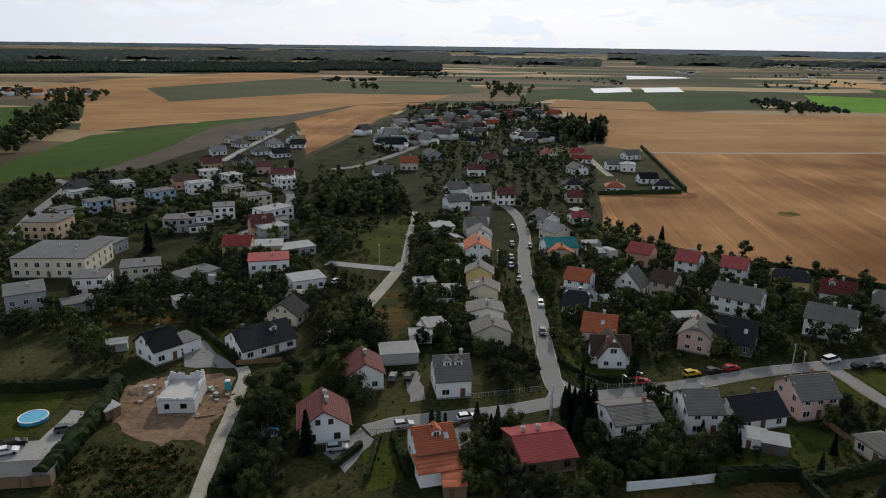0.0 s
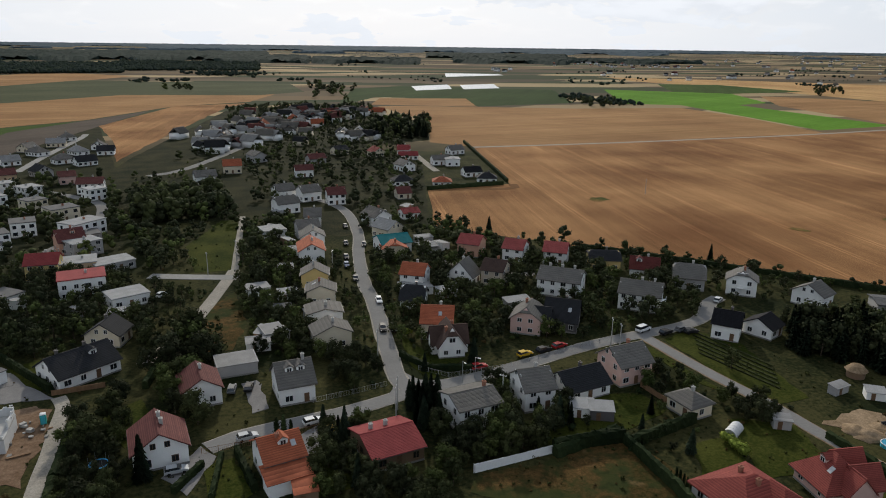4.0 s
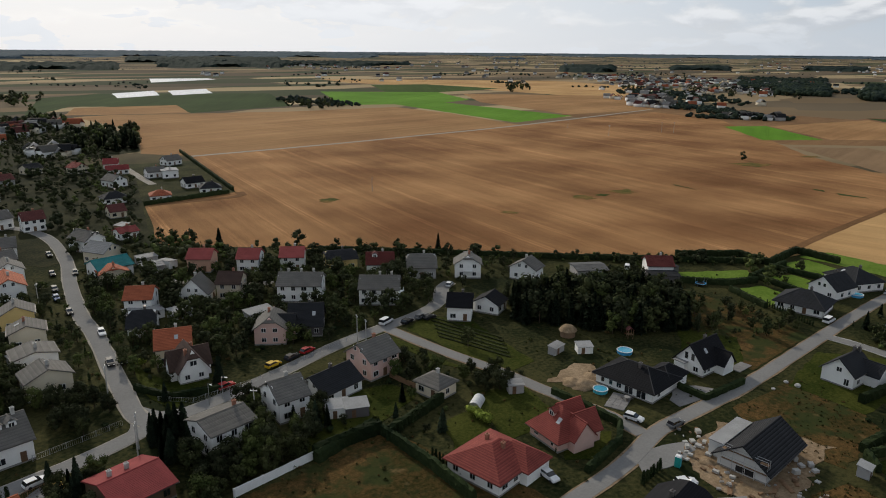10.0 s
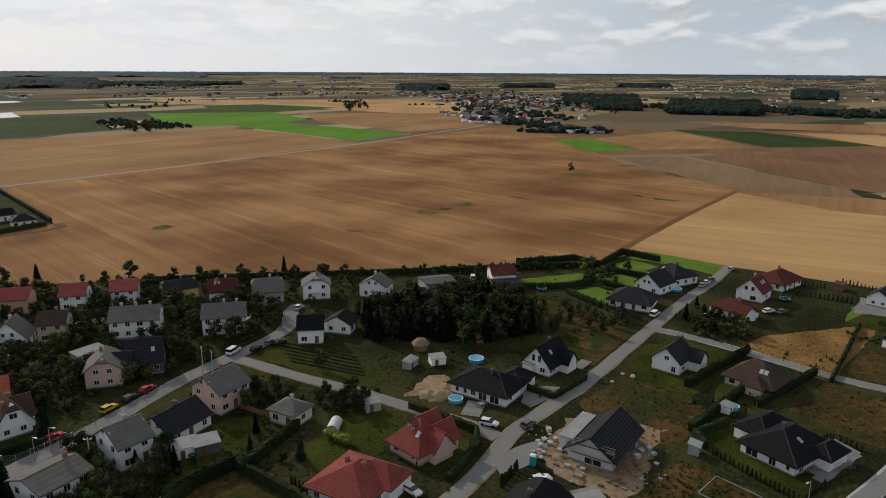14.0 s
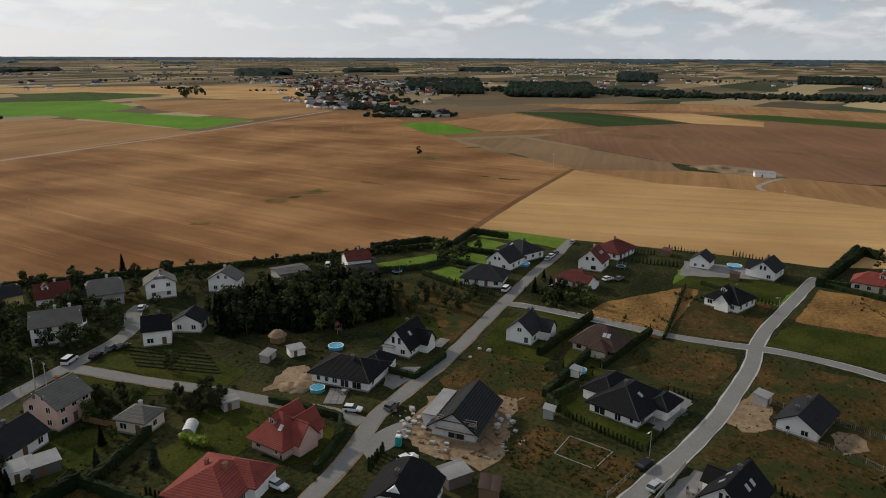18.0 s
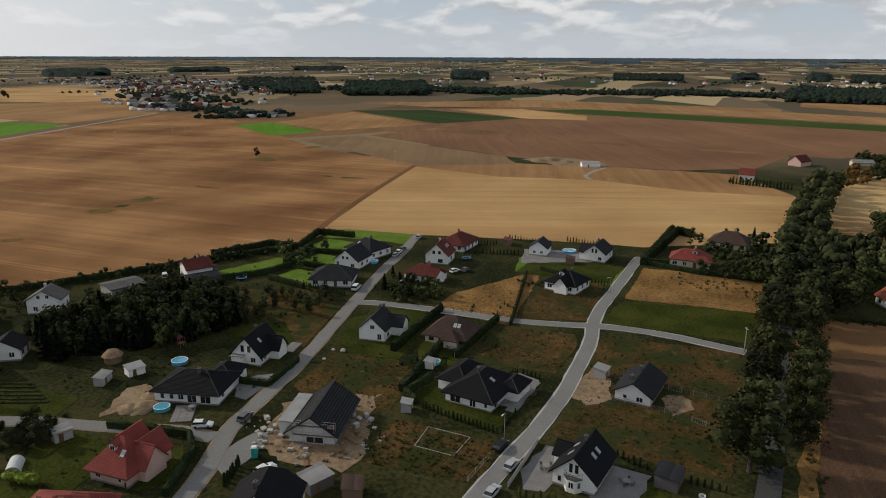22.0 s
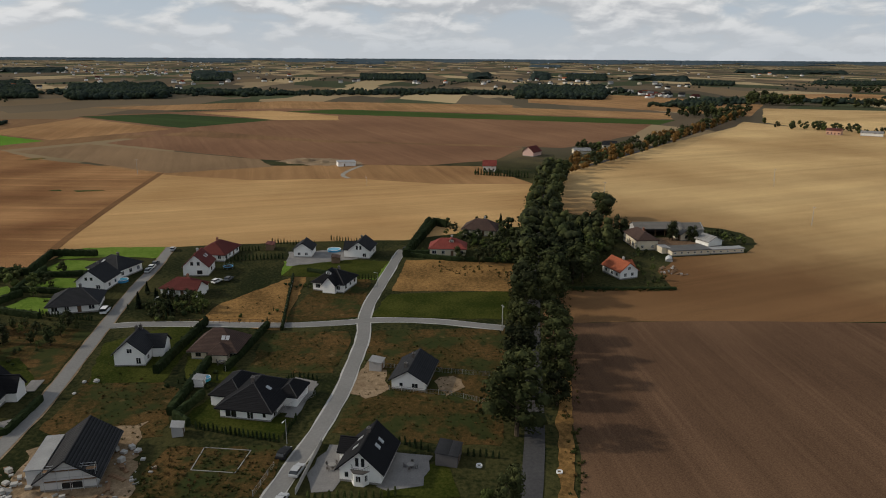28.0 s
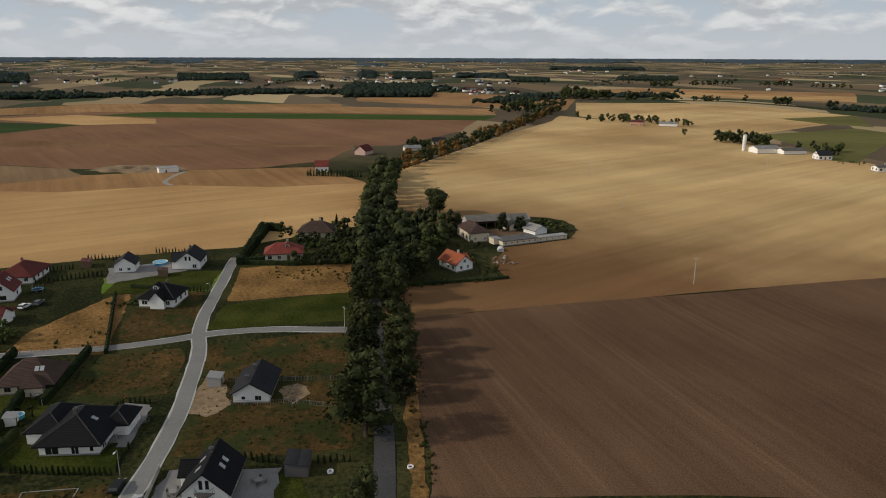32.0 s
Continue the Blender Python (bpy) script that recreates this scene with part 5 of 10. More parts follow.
road("road_avenue", [(94.1, -17.9), (109.3, -22.0), (129.2, -26.4), (162.8, -32.5), (204.9, -40.6), (271.6, -55.7), (362.0, -76.8), (453.5, -103.4), (508.4, -147.3), (593.1, -215.7), (776.7, -352.3), (932.1, -460.5)], 4.2, "asphalt_dark", "dark asphalt avenue under trees", z=0.13)
road("track_gravel", [(-40.5, 96.0), (-41.9, 106.1), (-43.4, 120.5), (-44.3, 133.3), (-45.4, 143.1), (-46.2, 151.4), (-48.4, 156.5)], 3.0, "gravel", "pale gravel track", z=0.12)
road("track_gravel", [(-32.8, 170.1), (-26.0, 185.9), (-21.4, 204.4), (-16.9, 226.5), (-14.0, 242.7)], 4.0, "gravel", "pale gravel lane", z=0.12)
road("track_gravel", [(-13.9, 240.7), (-13.7, 277.5), (-13.2, 322.8)], 2.5, "gravel", "pale park path", z=0.13)
road("road_park", [(-41.3, 241.6), (-26.7, 237.5), (-12.5, 234.2)], 5.0, "concrete_road", "pale concrete street", z=0.14)
road("road_town", [(-83.0, 274.2), (-73.6, 313.9), (-78.9, 357.5), (-94.2, 379.0), (-128.5, 411.1)], 5.0, "asphalt", "asphalt town street", z=0.13)
road("road_town", [(-68.8, 434.9), (-50.1, 457.7), (-20.2, 545.3), (7.0, 661.0), (39.3, 788.0), (67.0, 916.2)], 5.0, "asphalt", "asphalt town street", z=0.13, verge='gravel')
road("road_town", [(-145.5, 461.9), (-146.5, 528.0), (-145.3, 615.3), (-146.9, 644.7)], 5.0, "concrete_road", "new pale estate street", z=0.13)
road("road_town", [(-171.7, 270.1), (-184.0, 308.0), (-201.7, 372.2), (-217.6, 390.8)], 5.0, "asphalt", "asphalt town street", z=0.13)
road("road_estate_north", [(101.7, 498.5), (100.7, 447.0), (100.8, 423.1)], 4.5, "gravel", "gravel lane", z=0.13)
road("farm_track", [(153.5, 522.5), (255.9, 527.9), (364.9, 539.9), (505.8, 559.2), (798.7, 620.1)], 5.0, "gravel", "grassy farm track between the fields", z=0.1)
road("field_edge_track", [(254.7, 134.8), (300.5, 141.4), (375.2, 148.8), (469.9, 156.0)], 3.6, "stubble_pale", "worn field track", z=0.1)
road("field_edge_track", [(88.2, 366.3), (128.0, 363.4), (133.8, 374.8)], 5.0, "stubble_pale", "worn field track", z=0.1)
road("farm_drive", [(499.2, 26.0), (478.0, 33.5), (458.0, 36.6), (446.0, 32.0)], 3.0, "gravel", "worn farm drive", z=0.1)
road("lane", [(56.4, 240.3), (70.2, 227.6), (86.3, 216.5)], 4.0, "gravel", "gravel lane between the gardens", z=0.12)

# ---- houses ----

# near, first quarter
house(-23.6, 127.5, -78, 9.6, 9.6, 4.0, 7.2, wall="white", roof="brick", chimneys=((0.1,0.15),(-0.4,0.1)), frames="frame_brown")
house(-17.9, 149.6, -78, 9.3, 8.0, 4.2, 6.7, wall="white", roof="brick", chimneys=((-0.2,0.1),))
house(2.2, 146.8, 10, 7.7, 9.5, 4.6, 8.3, wall="white", roof="grey", dormers=((-0.3,-1),(0.35,-1)), chimneys=((0.6,0.0),))
house(-1.6, 117.9, 16, 7.2, 9.0, 4.6, 7.3, wall="white", roof="orange", chimneys=((-0.1,-0.2),), dormers=((0.1,-1),), skylights=((0.6,-1),), wings=((-0.5,-6.2,0,7.5,4,2.9,4.3,"mono","white","orange"),))
house(18.8, 119.6, 14, 10.3, 12.0, 3.0, 4.9, wall="brown", roof="metal_red", chimneys=((-0.5,0.3),(0.1,0.3)), frames="frame_brown")
house(37.8, 127.1, 12, 9.5, 9.0, 5.6, 7.1, wall="white", roof="grey", chimneys=((0.7,0.1),))
house(53.4, 132.1, 3, 7.0, 9.0, 5.2, 8.1, wall="white", roof="grey", balcony=True)
house(65.5, 134.5, 14, 11.3, 9.0, 3.0, 5.9, wall="white", roof="anthracite", chimneys=((0.1,0.1),))
house(79.4, 139.0, 11, 9.0, 9.0, 5.2, 8.3, wall="pink", roof="grey")
house(85.3, 120.5, -77, 7.0, 6.1, 3.2, 4.8, wall="cream", roof="grey", kind="hip", chimneys=((0,0.2),))
house(76.4, 89.0, 12, 13.0, 12.2, 3.0, 6.0, wall="white", roof="red", kind="hip", chimneys=((0.0,-0.3),(0.1,0.4)), ov=0.7, wings=((3.1, -3.3, 90, 9, 7, 3.0, 5.4, "hip", "white", "red"),))
house(94.6, 89.9, -94, 8.6, 8.6, 3.0, 7.2, wall="pink", roof="red", kind="hip", ov=0.8, chimneys=(), dormers=((-0.15, -1),), skylights=((0.45, -1),), wings=((4.0, 0.9, 0, 4.4, 5.2, 3.0, 6.0, "gable", "pink", "red"), (-1.8, 3.4, 90, 6.0, 5.6, 3.0, 6.6, "gable", "pink", "red"), (2.6, 3.6, 90, 5.6, 4.6, 3.0, 6.2, "gable", "pink", "red")), holes=(("f", 2.6, 0.9, 0.8, 1.2), ("f", -2.4, 0.9, 1.3, 1.2), ("l", 0, 1.0, 1.3, 1.3)), label="pale pink rendered house with a many-gabled red tiled roof")
house(126.2, 96.2, -82, 15.0, 11.2, 2.9, 5.5, wall="white", roof="black", kind="hip", ov=0.8, chimneys=((0.15, -0.15),), wings=((4.2, 6.0, 90, 8, 6.6, 2.8, 4.8, "hip", "white", "black"),), holes=(("f", -5.6, 0.9, 1.0, 1.4), ("f", -3.4, 0.9, 1.0, 1.4), ("f", -1.2, 0.9, 1.3, 1.4), ("f", 1.4, 0.3, 2.2, 2.1), ("f", 4.6, 0.3, 2.4, 2.1), ("r", -3.0, 0.9, 1.2, 1.4), ("l", 0, 0.9, 1.4, 1.4)))
house(147.6, 93.5, 2, 10.4, 7.6, 3.0, 7.3, wall="white", roof="black", kind="gable", ov=0.7, chimneys=((0.3, 0.15),), skylights=((0.2, 1), (-0.3, -1)), wings=((2.2, -4.0, 90, 4.6, 4.4, 2.8, 5.4, "gable", "white", "black"), (-4.9, 1.9, 0, 3.2, 3.0, 2.6, 2.9, "flat", "white", "pale")), holes=(("l", -1.9, 0.9, 1.4, 1.3), ("l", 0.9, 3.4, 1.0, 1.9), ("l", -0.9, 3.4, 1.0, 1.9), ("f", -2.6, 0.9, 1.1, 1.3), ("f", -4.2, 0.9, 0.8, 1.3)), label="white rendered house with a steep black roof and a gable balcony")

# rows behind
house(72.2, 245.6, -36, 8.2, 8.5, 5.0, 7.5, wall="salmon", roof="rose")
house(86.1, 235.5, -36, 7.4, 9.0, 5.2, 7.7, wall="white", roof="rose")
house(99.4, 228.9, -31, 8.1, 9.0, 5.2, 7.7, wall="white", roof="rose")
house(113.5, 219.7, -16, 10.6, 9.0, 4.2, 6.5, wall="yellow", roof="anthracite", kind="half")
house(122.5, 206.7, -31, 9.3, 9.0, 4.2, 7.2, wall="white", roof="maroon", dormers=((-0.4,-1),))
house(132.4, 195.4, -31, 9.7, 9.0, 4.2, 7.7, wall="grey", roof="grey", kind="half")
house(145.5, 185.8, -127, 7.0, 9.0, 5.2, 8.0, wall="white", roof="grey", kind="half", balcony=True)
house(160.6, 171.9, 24, 7.0, 9.5, 4.4, 7.1, wall="white", roof="grey")
house(88.4, 198.3, -36, 13.3, 10.0, 5.4, 8.1, wall="white", roof="grey", chimneys=((0.0,0.1),(0.6,0.1),(-0.6,0.1)))
house(107.2, 181.4, -36, 12.1, 10.0, 5.4, 8.1, wall="white", roof="grey", chimneys=((0.0,0.1),(0.6,0.1)), balcony=True)
house(77.7, 172.2, -31, 9.1, 10.0, 3.2, 7.9, wall="dark", roof="anthracite", skylights=((0.5,-1),))
house(60.3, 213.9, 51, 7.0, 9.0, 3.6, 8.0, wall="white", roof="grey", skylights=((0.1,1),(0.4,1)))
house(70.8, 212.1, -35, 7.2, 9.0, 5.4, 7.9, wall="beige", roof="brown")
house(43.9, 214.2, -27, 7.6, 9.0, 5.2, 7.7, wall="white", roof="orange")
house(40.1, 197.2, -21, 7.0, 9.0, 3.0, 6.2, wall="white", roof="anthracite", kind="half")
house(42.0, 174.4, -17, 8.3, 10.0, 4.8, 7.9, wall="cream", roof="orange", skylights=((0.2,-1),))
house(42.0, 162.0, 88, 8.4, 6.6, 3.4, 8.0, wall="white", roof="brown", kind="half", chimneys=((-0.5,0.35),(0.3,-0.3)), wings=((0.8, -2.5, 90, 4.4, 4.4, 3.2, 6.8, "gable", "white", "brown"), (0.8, 2.5, 90, 4.4, 4.4, 3.2, 6.8, "gable", "white", "brown")), holes=(("l", 0, 4.2, 1.6, 1.3), ("l", 1.6, 1.0, 1.2, 1.2), ("l", -1.6, 1.0, 1.2, 1.2)))
house(67.4, 172.0, 59, 9.2, 8.2, 4.6, 7.6, wall="pink", roof="grey", kind="half", chimneys=((0.3,0.2),), wings=((0.8, -3.6, -90, 5.0, 4.6, 4.2, 6.6, "gable", "pink", "anthracite"),), holes=(("l", 1.6, 3.6, 1.3, 1.2), ("l", -1.4, 3.6, 1.3, 1.2), ("l", 1.6, 0.9, 1.3, 1.2), ("l", -1.4, 0.9, 1.3, 1.2), ("f", -2.6, 1.0, 1.2, 1.2)))
house(119.2, 155.7, -42, 7.0, 8.0, 4.6, 7.3, wall="white", roof="black")
house(130.0, 154.9, 28, 7.0, 8.0, 3.2, 5.4, wall="white", roof="black", chimneys=())
house(201.5, 148.3, -39, 8.7, 9.0, 4.5, 6.7, wall="white", roof="maroon")
house(197.1, 142.9, -34, 9.6, 7.0, 2.6, 3.1, wall="dark", roof="anthracite", windows=False, chimneys=(), name="garage")
house(181.7, 162.6, -28, 10.8, 9.0, 2.7, 3.3, wall="grey", roof="felt", windows=False, chimneys=(), name="garage")

# new estate
house(120.4, 61.8, 7, 15.0, 9.4, 2.8, 6.1, wall="block", roof="slate", chimneys=(), ov=1.0, name="unfinished_house", wings=((0.6, 6.2, 0, 12, 2.8, 3.3, 3.5, "flat", "block", "pale"),), holes=(("l", -0.6, 0.2, 3.6, 1.5), ("r", 0, 0.9, 1.6, 1.4), ("f", -3.0, 0.2, 2.2, 2.2), ("f", 2.5, 0.2, 2.2, 2.2)), label="unfinished white block house with a new dark tiled roof")
house(170.2, 68.8, 0, 9.2, 7.4, 3.5, 6.7, wall="white", roof="anthracite", chimneys=((0.7, 0.1), (0.9, -0.1)), wings=((3.4, -4.2, 90, 5.2, 5.0, 3.0, 5.2, "gable", "white", "anthracite"),), holes=(("l", -0.2, 3.5, 1.3, 1.2), ("l", -2.2, 0.6, 1.2, 1.7), ("f", -2.0, 0.9, 1.4, 1.2), ("b", 0, 0.9, 1.6, 1.3)))
house(173.6, 48.4, -97, 11.4, 10.2, 2.9, 6.6, wall="cream", roof="brown", kind="hip", ov=0.9, chimneys=(), skylights=((0.35, -1), (0.55, -1)), frames="frame_brown", wings=((2.0, -5.0, 90, 4.0, 4.4, 2.6, 4.6, "hip", "cream", "brown"),), holes=(("f", -3.9, 0.8, 1.4, 1.3), ("f", -1.0, 0.3, 1.6, 2.0), ("f", 4.6, 0.8, 0.9, 1.3), ("r", -2.5, 0.8, 1.2, 1.3), ("r", 2.0, 0.8, 1.2, 1.3)))
house(143.6, 33.0, -14, 14.0, 11.4, 2.8, 6.0, wall="white", roof="black", kind="hip", ov=0.9, chimneys=((-0.12, 0.12),), skylights=((-0.1, -1),), wings=((3.2, 6.6, 0, 11.0, 7.4, 2.7, 5.0, "hip", "white", "black"), (3.8, -6.2, 0, 7.0, 5.0, 2.6, 4.3, "hip", "white", "black")), holes=(("l", -1.2, 0.3, 1.5, 2.0), ("l", 3.2, 0.3, 2.6, 2.1), ("l", -4.4, 0.9, 0.8, 1.3), ("f", -4.5, 0.3, 1.6, 2.0)))
house(154.6, -1.9, -15, 12.2, 8.0, 2.5, 4.9, wall="white", roof="anthracite", ov=0.7, chimneys=((-0.55, 0.3), (0.25, 0.12)), holes=(("l", 1.7, 0.9, 0.9, 0.9), ("l", -1.6, 0.7, 1.5, 1.2), ("f", -3, 0.9, 1.2, 1.3), ("f", 2, 0.9, 1.2, 1.3)))
bay_house = house(117.2, 7.7, -15, 10.6, 7.9, 2.9, 6.5, wall="white", roof="black", ov=0.7, chimneys=((0.2, 0.05),), skylights=((0.3, -1), (-0.1, -1), (-0.3, 1), (0.3, 1)), holes=(("l", 0.55, 3.3, 0.75, 1.9), ("l", -0.55, 3.3, 0.75, 1.9), ("l", 2.6, 0.9, 0.8, 1.2), ("f", -2.5, 0.9, 1.2, 1.3), ("b", 1.0, 0.5, 2.2, 2.0)), wings=((2.6, 4.4, 90, 3.2, 4.2, 2.5, 4.2, "gable", "white", "black"),), label="white rendered house with a black roof and a bay window")
house(89.4, 58.1, 13, 10.9, 11.0, 3.2, 7.1, wall="white", roof="black", kind="half", chimneys=((-0.3,0.1),))
house(210.5, 100.3, -78, 13.6, 11.6, 2.9, 6.0, wall="white", roof="anthracite", kind="hip", ov=0.8)
house(231.0, 101.9, -6, 10.6, 9.4, 3.4, 7.0, wall="white", roof="anthracite", chimneys=((0.3, 0.1),), holes=(("l", 1.2, 3.6, 1.0, 1.2), ("l", -0.6, 3.6, 1.0, 1.2), ("l", -2.6, 0.9, 1.4, 1.3), ("f", -2, 0.9, 1.3, 1.3), ("f", 2, 0.9, 1.3, 1.3)))
house(246.0, 102.0, -111, 13.0, 11.9, 3.2, 6.5, wall="white", roof="anthracite", kind="hip", skylights=((-0.3,-1),))
house(266.6, 71.0, -10, 14.3, 11.0, 3.0, 6.0, wall="white", roof="maroon", kind="hip", ov=0.8)
house(245.6, 72.6, 0, 9.6, 8.6, 3.6, 7.6, wall="white", roof="maroon", frames="frame_brown", skylights=((0.1, -1), (0.5, -1)), holes=(("l", 1.1, 3.9, 1.0, 1.3), ("l", -1.1, 3.9, 1.0, 1.3), ("l", -1.4, 0.7, 1.8, 1.4), ("f", 0, 0.9, 1.3, 1.3)))
house(222.4, 71.2, -104, 12.0, 8.6, 2.8, 5.3, wall="white", roof="maroon", kind="hip", wings=((3.6, -1.2, 0, 6, 6, 2.8, 4.8, "gable", "white", "maroon"),))
house(267.2, 37.8, -5, 8.0, 6.9, 3.2, 5.6, wall="white", roof="anthracite", chimneys=(), holes=(("l", 1.4, 0.9, 1.1, 1.1), ("l", -1.4, 0.9, 1.1, 1.1)))
house(266.2, 15.4, -12, 11.0, 8.2, 3.4, 6.4, wall="white", roof="anthracite", wings=((-2.0, 3.6, 90, 5.0, 4.6, 3.2, 5.6, "gable", "white", "anthracite"),), holes=(("l", 0.7, 3.4, 0.9, 1.7), ("l", -0.7, 3.4, 0.9, 1.7), ("l", -2.2, 0.7, 1.4, 1.4), ("f", 2, 0.9, 1.3, 1.3)))
house(226.6, 22.8, -110, 11.0, 11.0, 3.0, 6.2, wall="white", roof="black", kind="hip", chimneys=((0.2, 0.2),), dormers=((-0.2, -1),), wings=((0.8, -4.6, 90, 4.6, 4.4, 3.0, 5.4, "gable", "white", "black"),))
house(266.6, -18.3, -97, 13.9, 9.5, 3.2, 6.1, wall="cream", roof="red", kind="hip", dormers=((0.2,-1),))
house(299.2, -35.3, -107, 14.3, 11.0, 3.0, 6.3, wall="cream", roof="brown", kind="hip", ov=0.8)
house(235.4, -77.7, -162, 10.6, 7.4, 2.9, 5.7, wall="white", roof="orange", wings=((-1.6, 3.9, 90, 3.6, 4.2, 2.7, 4.3, "gable", "white", "orange"),), holes=(("r", -1.5, 0.9, 1.1, 1.3), ("r", 1.4, 0.9, 1.1, 1.3), ("r", 0.0, 3.2, 1.1, 1.2), ("f", -3.0, 0.9, 1.2, 1.2), ("f", 0.5, 0.9, 1.2, 1.2), ("f", 3.4, 0.9, 1.2, 1.2)))
house(275.0, -98.6, 182, 16.0, 8.4, 4.3, 6.7, wall="cream", roof="brown", kind="hip", size=(1.0, 1.2))
house(472.5, -61.6, -100, 8.6, 8.0, 4.2, 7.2, wall="white", roof="red", chimneys=(), size=(1.1, 1.3))
house(549.5, -105.4, -40, 13.0, 9.5, 3.4, 7.2, wall="pink", roof="maroon", windows=False, chimneys=(), name="barn", label="pale pink gabled barn with a maroon tiled roof")
house(560.0, -147.6, -84, 13.6, 7.0, 2.6, 4.4, wall="cream", roof="pale", windows=False, chimneys=(), name="barn", label="low cream farm shed with a pale roof")
house(593.0, -180.6, -104, 11.5, 8.0, 3.4, 6.0, wall="cream", roof="anthracite", chimneys=())


def open_barn(x, y, turn, L, W, eave, ridge):
    """A long barn, open along one side between posts, with a sheet roof whose far bays sit lower."""
    thing = empty("barn", pose(x, y, 0, 0, 0, turn), "long open-sided farm barn with a weathered grey roof", "barn")
    FOOT.append((x, y, math.cos(radians(turn)), math.sin(radians(turn)), L / 2 + 0.6, W / 2 + 0.6))
    bm = bmesh.new()
    box(bm, -L / 2, W / 2 - 0.25, -0.2, L / 2, W / 2, eave)
    part("back_wall", bm, M["wall_dark"], thing)
    for e in (-1, 1):
        bm = bmesh.new()
        u = e * (L / 2 - 0.12)
        hull(bm, [(u - 0.12, -W / 2, -0.2), (u - 0.12, W / 2 - 0.25, -0.2), (u - 0.12, W / 2 - 0.25, eave), (u - 0.12, 0, ridge - 0.15), (u - 0.12, -W / 2, eave)],
             [(u + 0.12, -W / 2, -0.2), (u + 0.12, W / 2 - 0.25, -0.2), (u + 0.12, W / 2 - 0.25, eave), (u + 0.12, 0, ridge - 0.15), (u + 0.12, -W / 2, eave)])
        bmesh.ops.recalc_face_normals(bm, faces=bm.faces)
        part("end_wall", bm, M["wall_grey"], thing)
    bm = bmesh.new()
    box(bm, L * 0.22, -W / 2, -0.2, L / 2 - 0.25, -W / 2 + 0.2, eave - 0.1)
    part("front_wall", bm, M["wall_grey"], thing)
    for k in range(6):
        bm = bmesh.new()
        u = -L / 2 + 0.4 + (L * 0.72 - 0.4) * k / 5
        box(bm, u - 0.14, -W / 2, -0.2, u + 0.14, -W / 2 + 0.28, eave)
        part("post", bm, M["wood"], thing)
    for u0, u1, drop in ((-L / 2 - 0.3, L * 0.2, 0.0), (L * 0.2 + 0.02, L / 2 + 0.3, 0.35)):
        for e in (-1, 1):
            bm = bmesh.new()
            q = [(u0, 0, ridge - drop), (u1, 0, ridge - drop), (u1, e * (W / 2 + 0.5), eave - drop), (u0, e * (W / 2 + 0.5), eave - drop)]
            slab(bm, q if e < 0 else q[::-1], 0.12)
            part("roof", bm, M["roof_grey"], thing)


def bay_window(thing, x, w, d, h):
    """A polygonal bay on the end wall at x, with three windows and a railed balcony on its roof."""
    s = 1 if x > 0 else -1
    plan = [(x, -w), (x + s * d, -w * 0.5), (x + s * d, w * 0.5), (x, w)]
    if s < 0:
        plan = plan[::-1]
    bm = bmesh.new()
    hull(bm, [(px, py, -0.2) for px, py in plan], [(px, py, h) for px, py in plan])
    bay = part("bay", bm, M["wall_white"], thing, "white rendered bay")
    bm = bmesh.new()
    hull(bm, [(px + s * 0.15, py * 1.08, h) for px, py in plan], [(px + s * 0.15, py * 1.08, h + 0.16) for px, py in plan])
    part("balcony_slab", bm, M["gutter"], thing)
    window(thing, x + s * d, 0, 0.9, 90 * s, 1.0, 1.3)
    side = math.degrees(math.atan2(w * 0.5, d))
    for e in (-1, 1):
        window(thing, x + s * d * 0.52, e * w * 0.76, 0.9, 90 * s + e * s * (90 - side), 0.7, 1.3)
    rail = [(x, -w), (x + s * d, -w * 0.5), (x + s * d, w * 0.5), (x, w)]
    for (ax, ay), (bx, by) in zip(rail, rail[1:]):
        n = max(3, int(math.hypot(bx - ax, by - ay) / 0.3))
        for k in range(n + 1):
            bm = bmesh.new()
            tube(bm, ax + (bx - ax) * k / n, ay + (by - ay) * k / n, h + 0.16, h + 1.05, 0.02, 0.02, 4)
            part("baluster", bm, M["gutter"], thing)
        bm = bmesh.new()
        d2 = Vector((bx - ax, by - ay, 0)).normalized()
        q = Vector((-d2.y, d2.x, 0)) * 0.03
        a, b = Vector((ax, ay, h + 1.05)), Vector((bx, by, h + 1.05))
        hull(bm, [a - q, b - q, b + q, a + q], [v + Vector((0, 0, 0.05)) for v in (a - q, b - q, b + q, a + q)])
        part("handrail", bm, M["gutter"], thing)
    return bay


bay_window(bay_house, -5.3, 1.7, 1.2, 2.6)

# old main street
house(30.6, 342.9, 4, 8.6, 9.0, 5.4, 8.1, wall="white", roof="brick")
house(18.1, 353.0, 20, 9.9, 9.0, 5.0, 7.7, wall="white", roof="grey")
house(6.1, 328.3, 21, 10.5, 9.0, 5.0, 7.7, wall="white", roof="grey", kind="half")
house(6.0, 360.4, 22, 9.2, 9.0, 4.6, 7.3, wall="white", roof="grey")
house(16.9, 303.2, -5, 7.0, 9.0, 4.4, 7.1, wall="white", roof="grey")
house(13.3, 282.2, 9, 8.6, 9.0, 5.0, 7.3, wall="grey", roof="grey")
house(14.4, 269.1, -89, 8.6, 9.0, 4.6, 7.2, wall="white", roof="grey")
house(12.8, 251.5, -90, 12.3, 9.0, 4.6, 7.2, wall="white", roof="orange")
house(12.2, 221.4, 85, 7.0, 8.5, 4.6, 6.9, wall="yellow", roof="grey")
house(12.9, 205.1, 85, 7.0, 8.5, 4.6, 6.4, wall="cream", roof="grey", skylights=((0.2,1),))
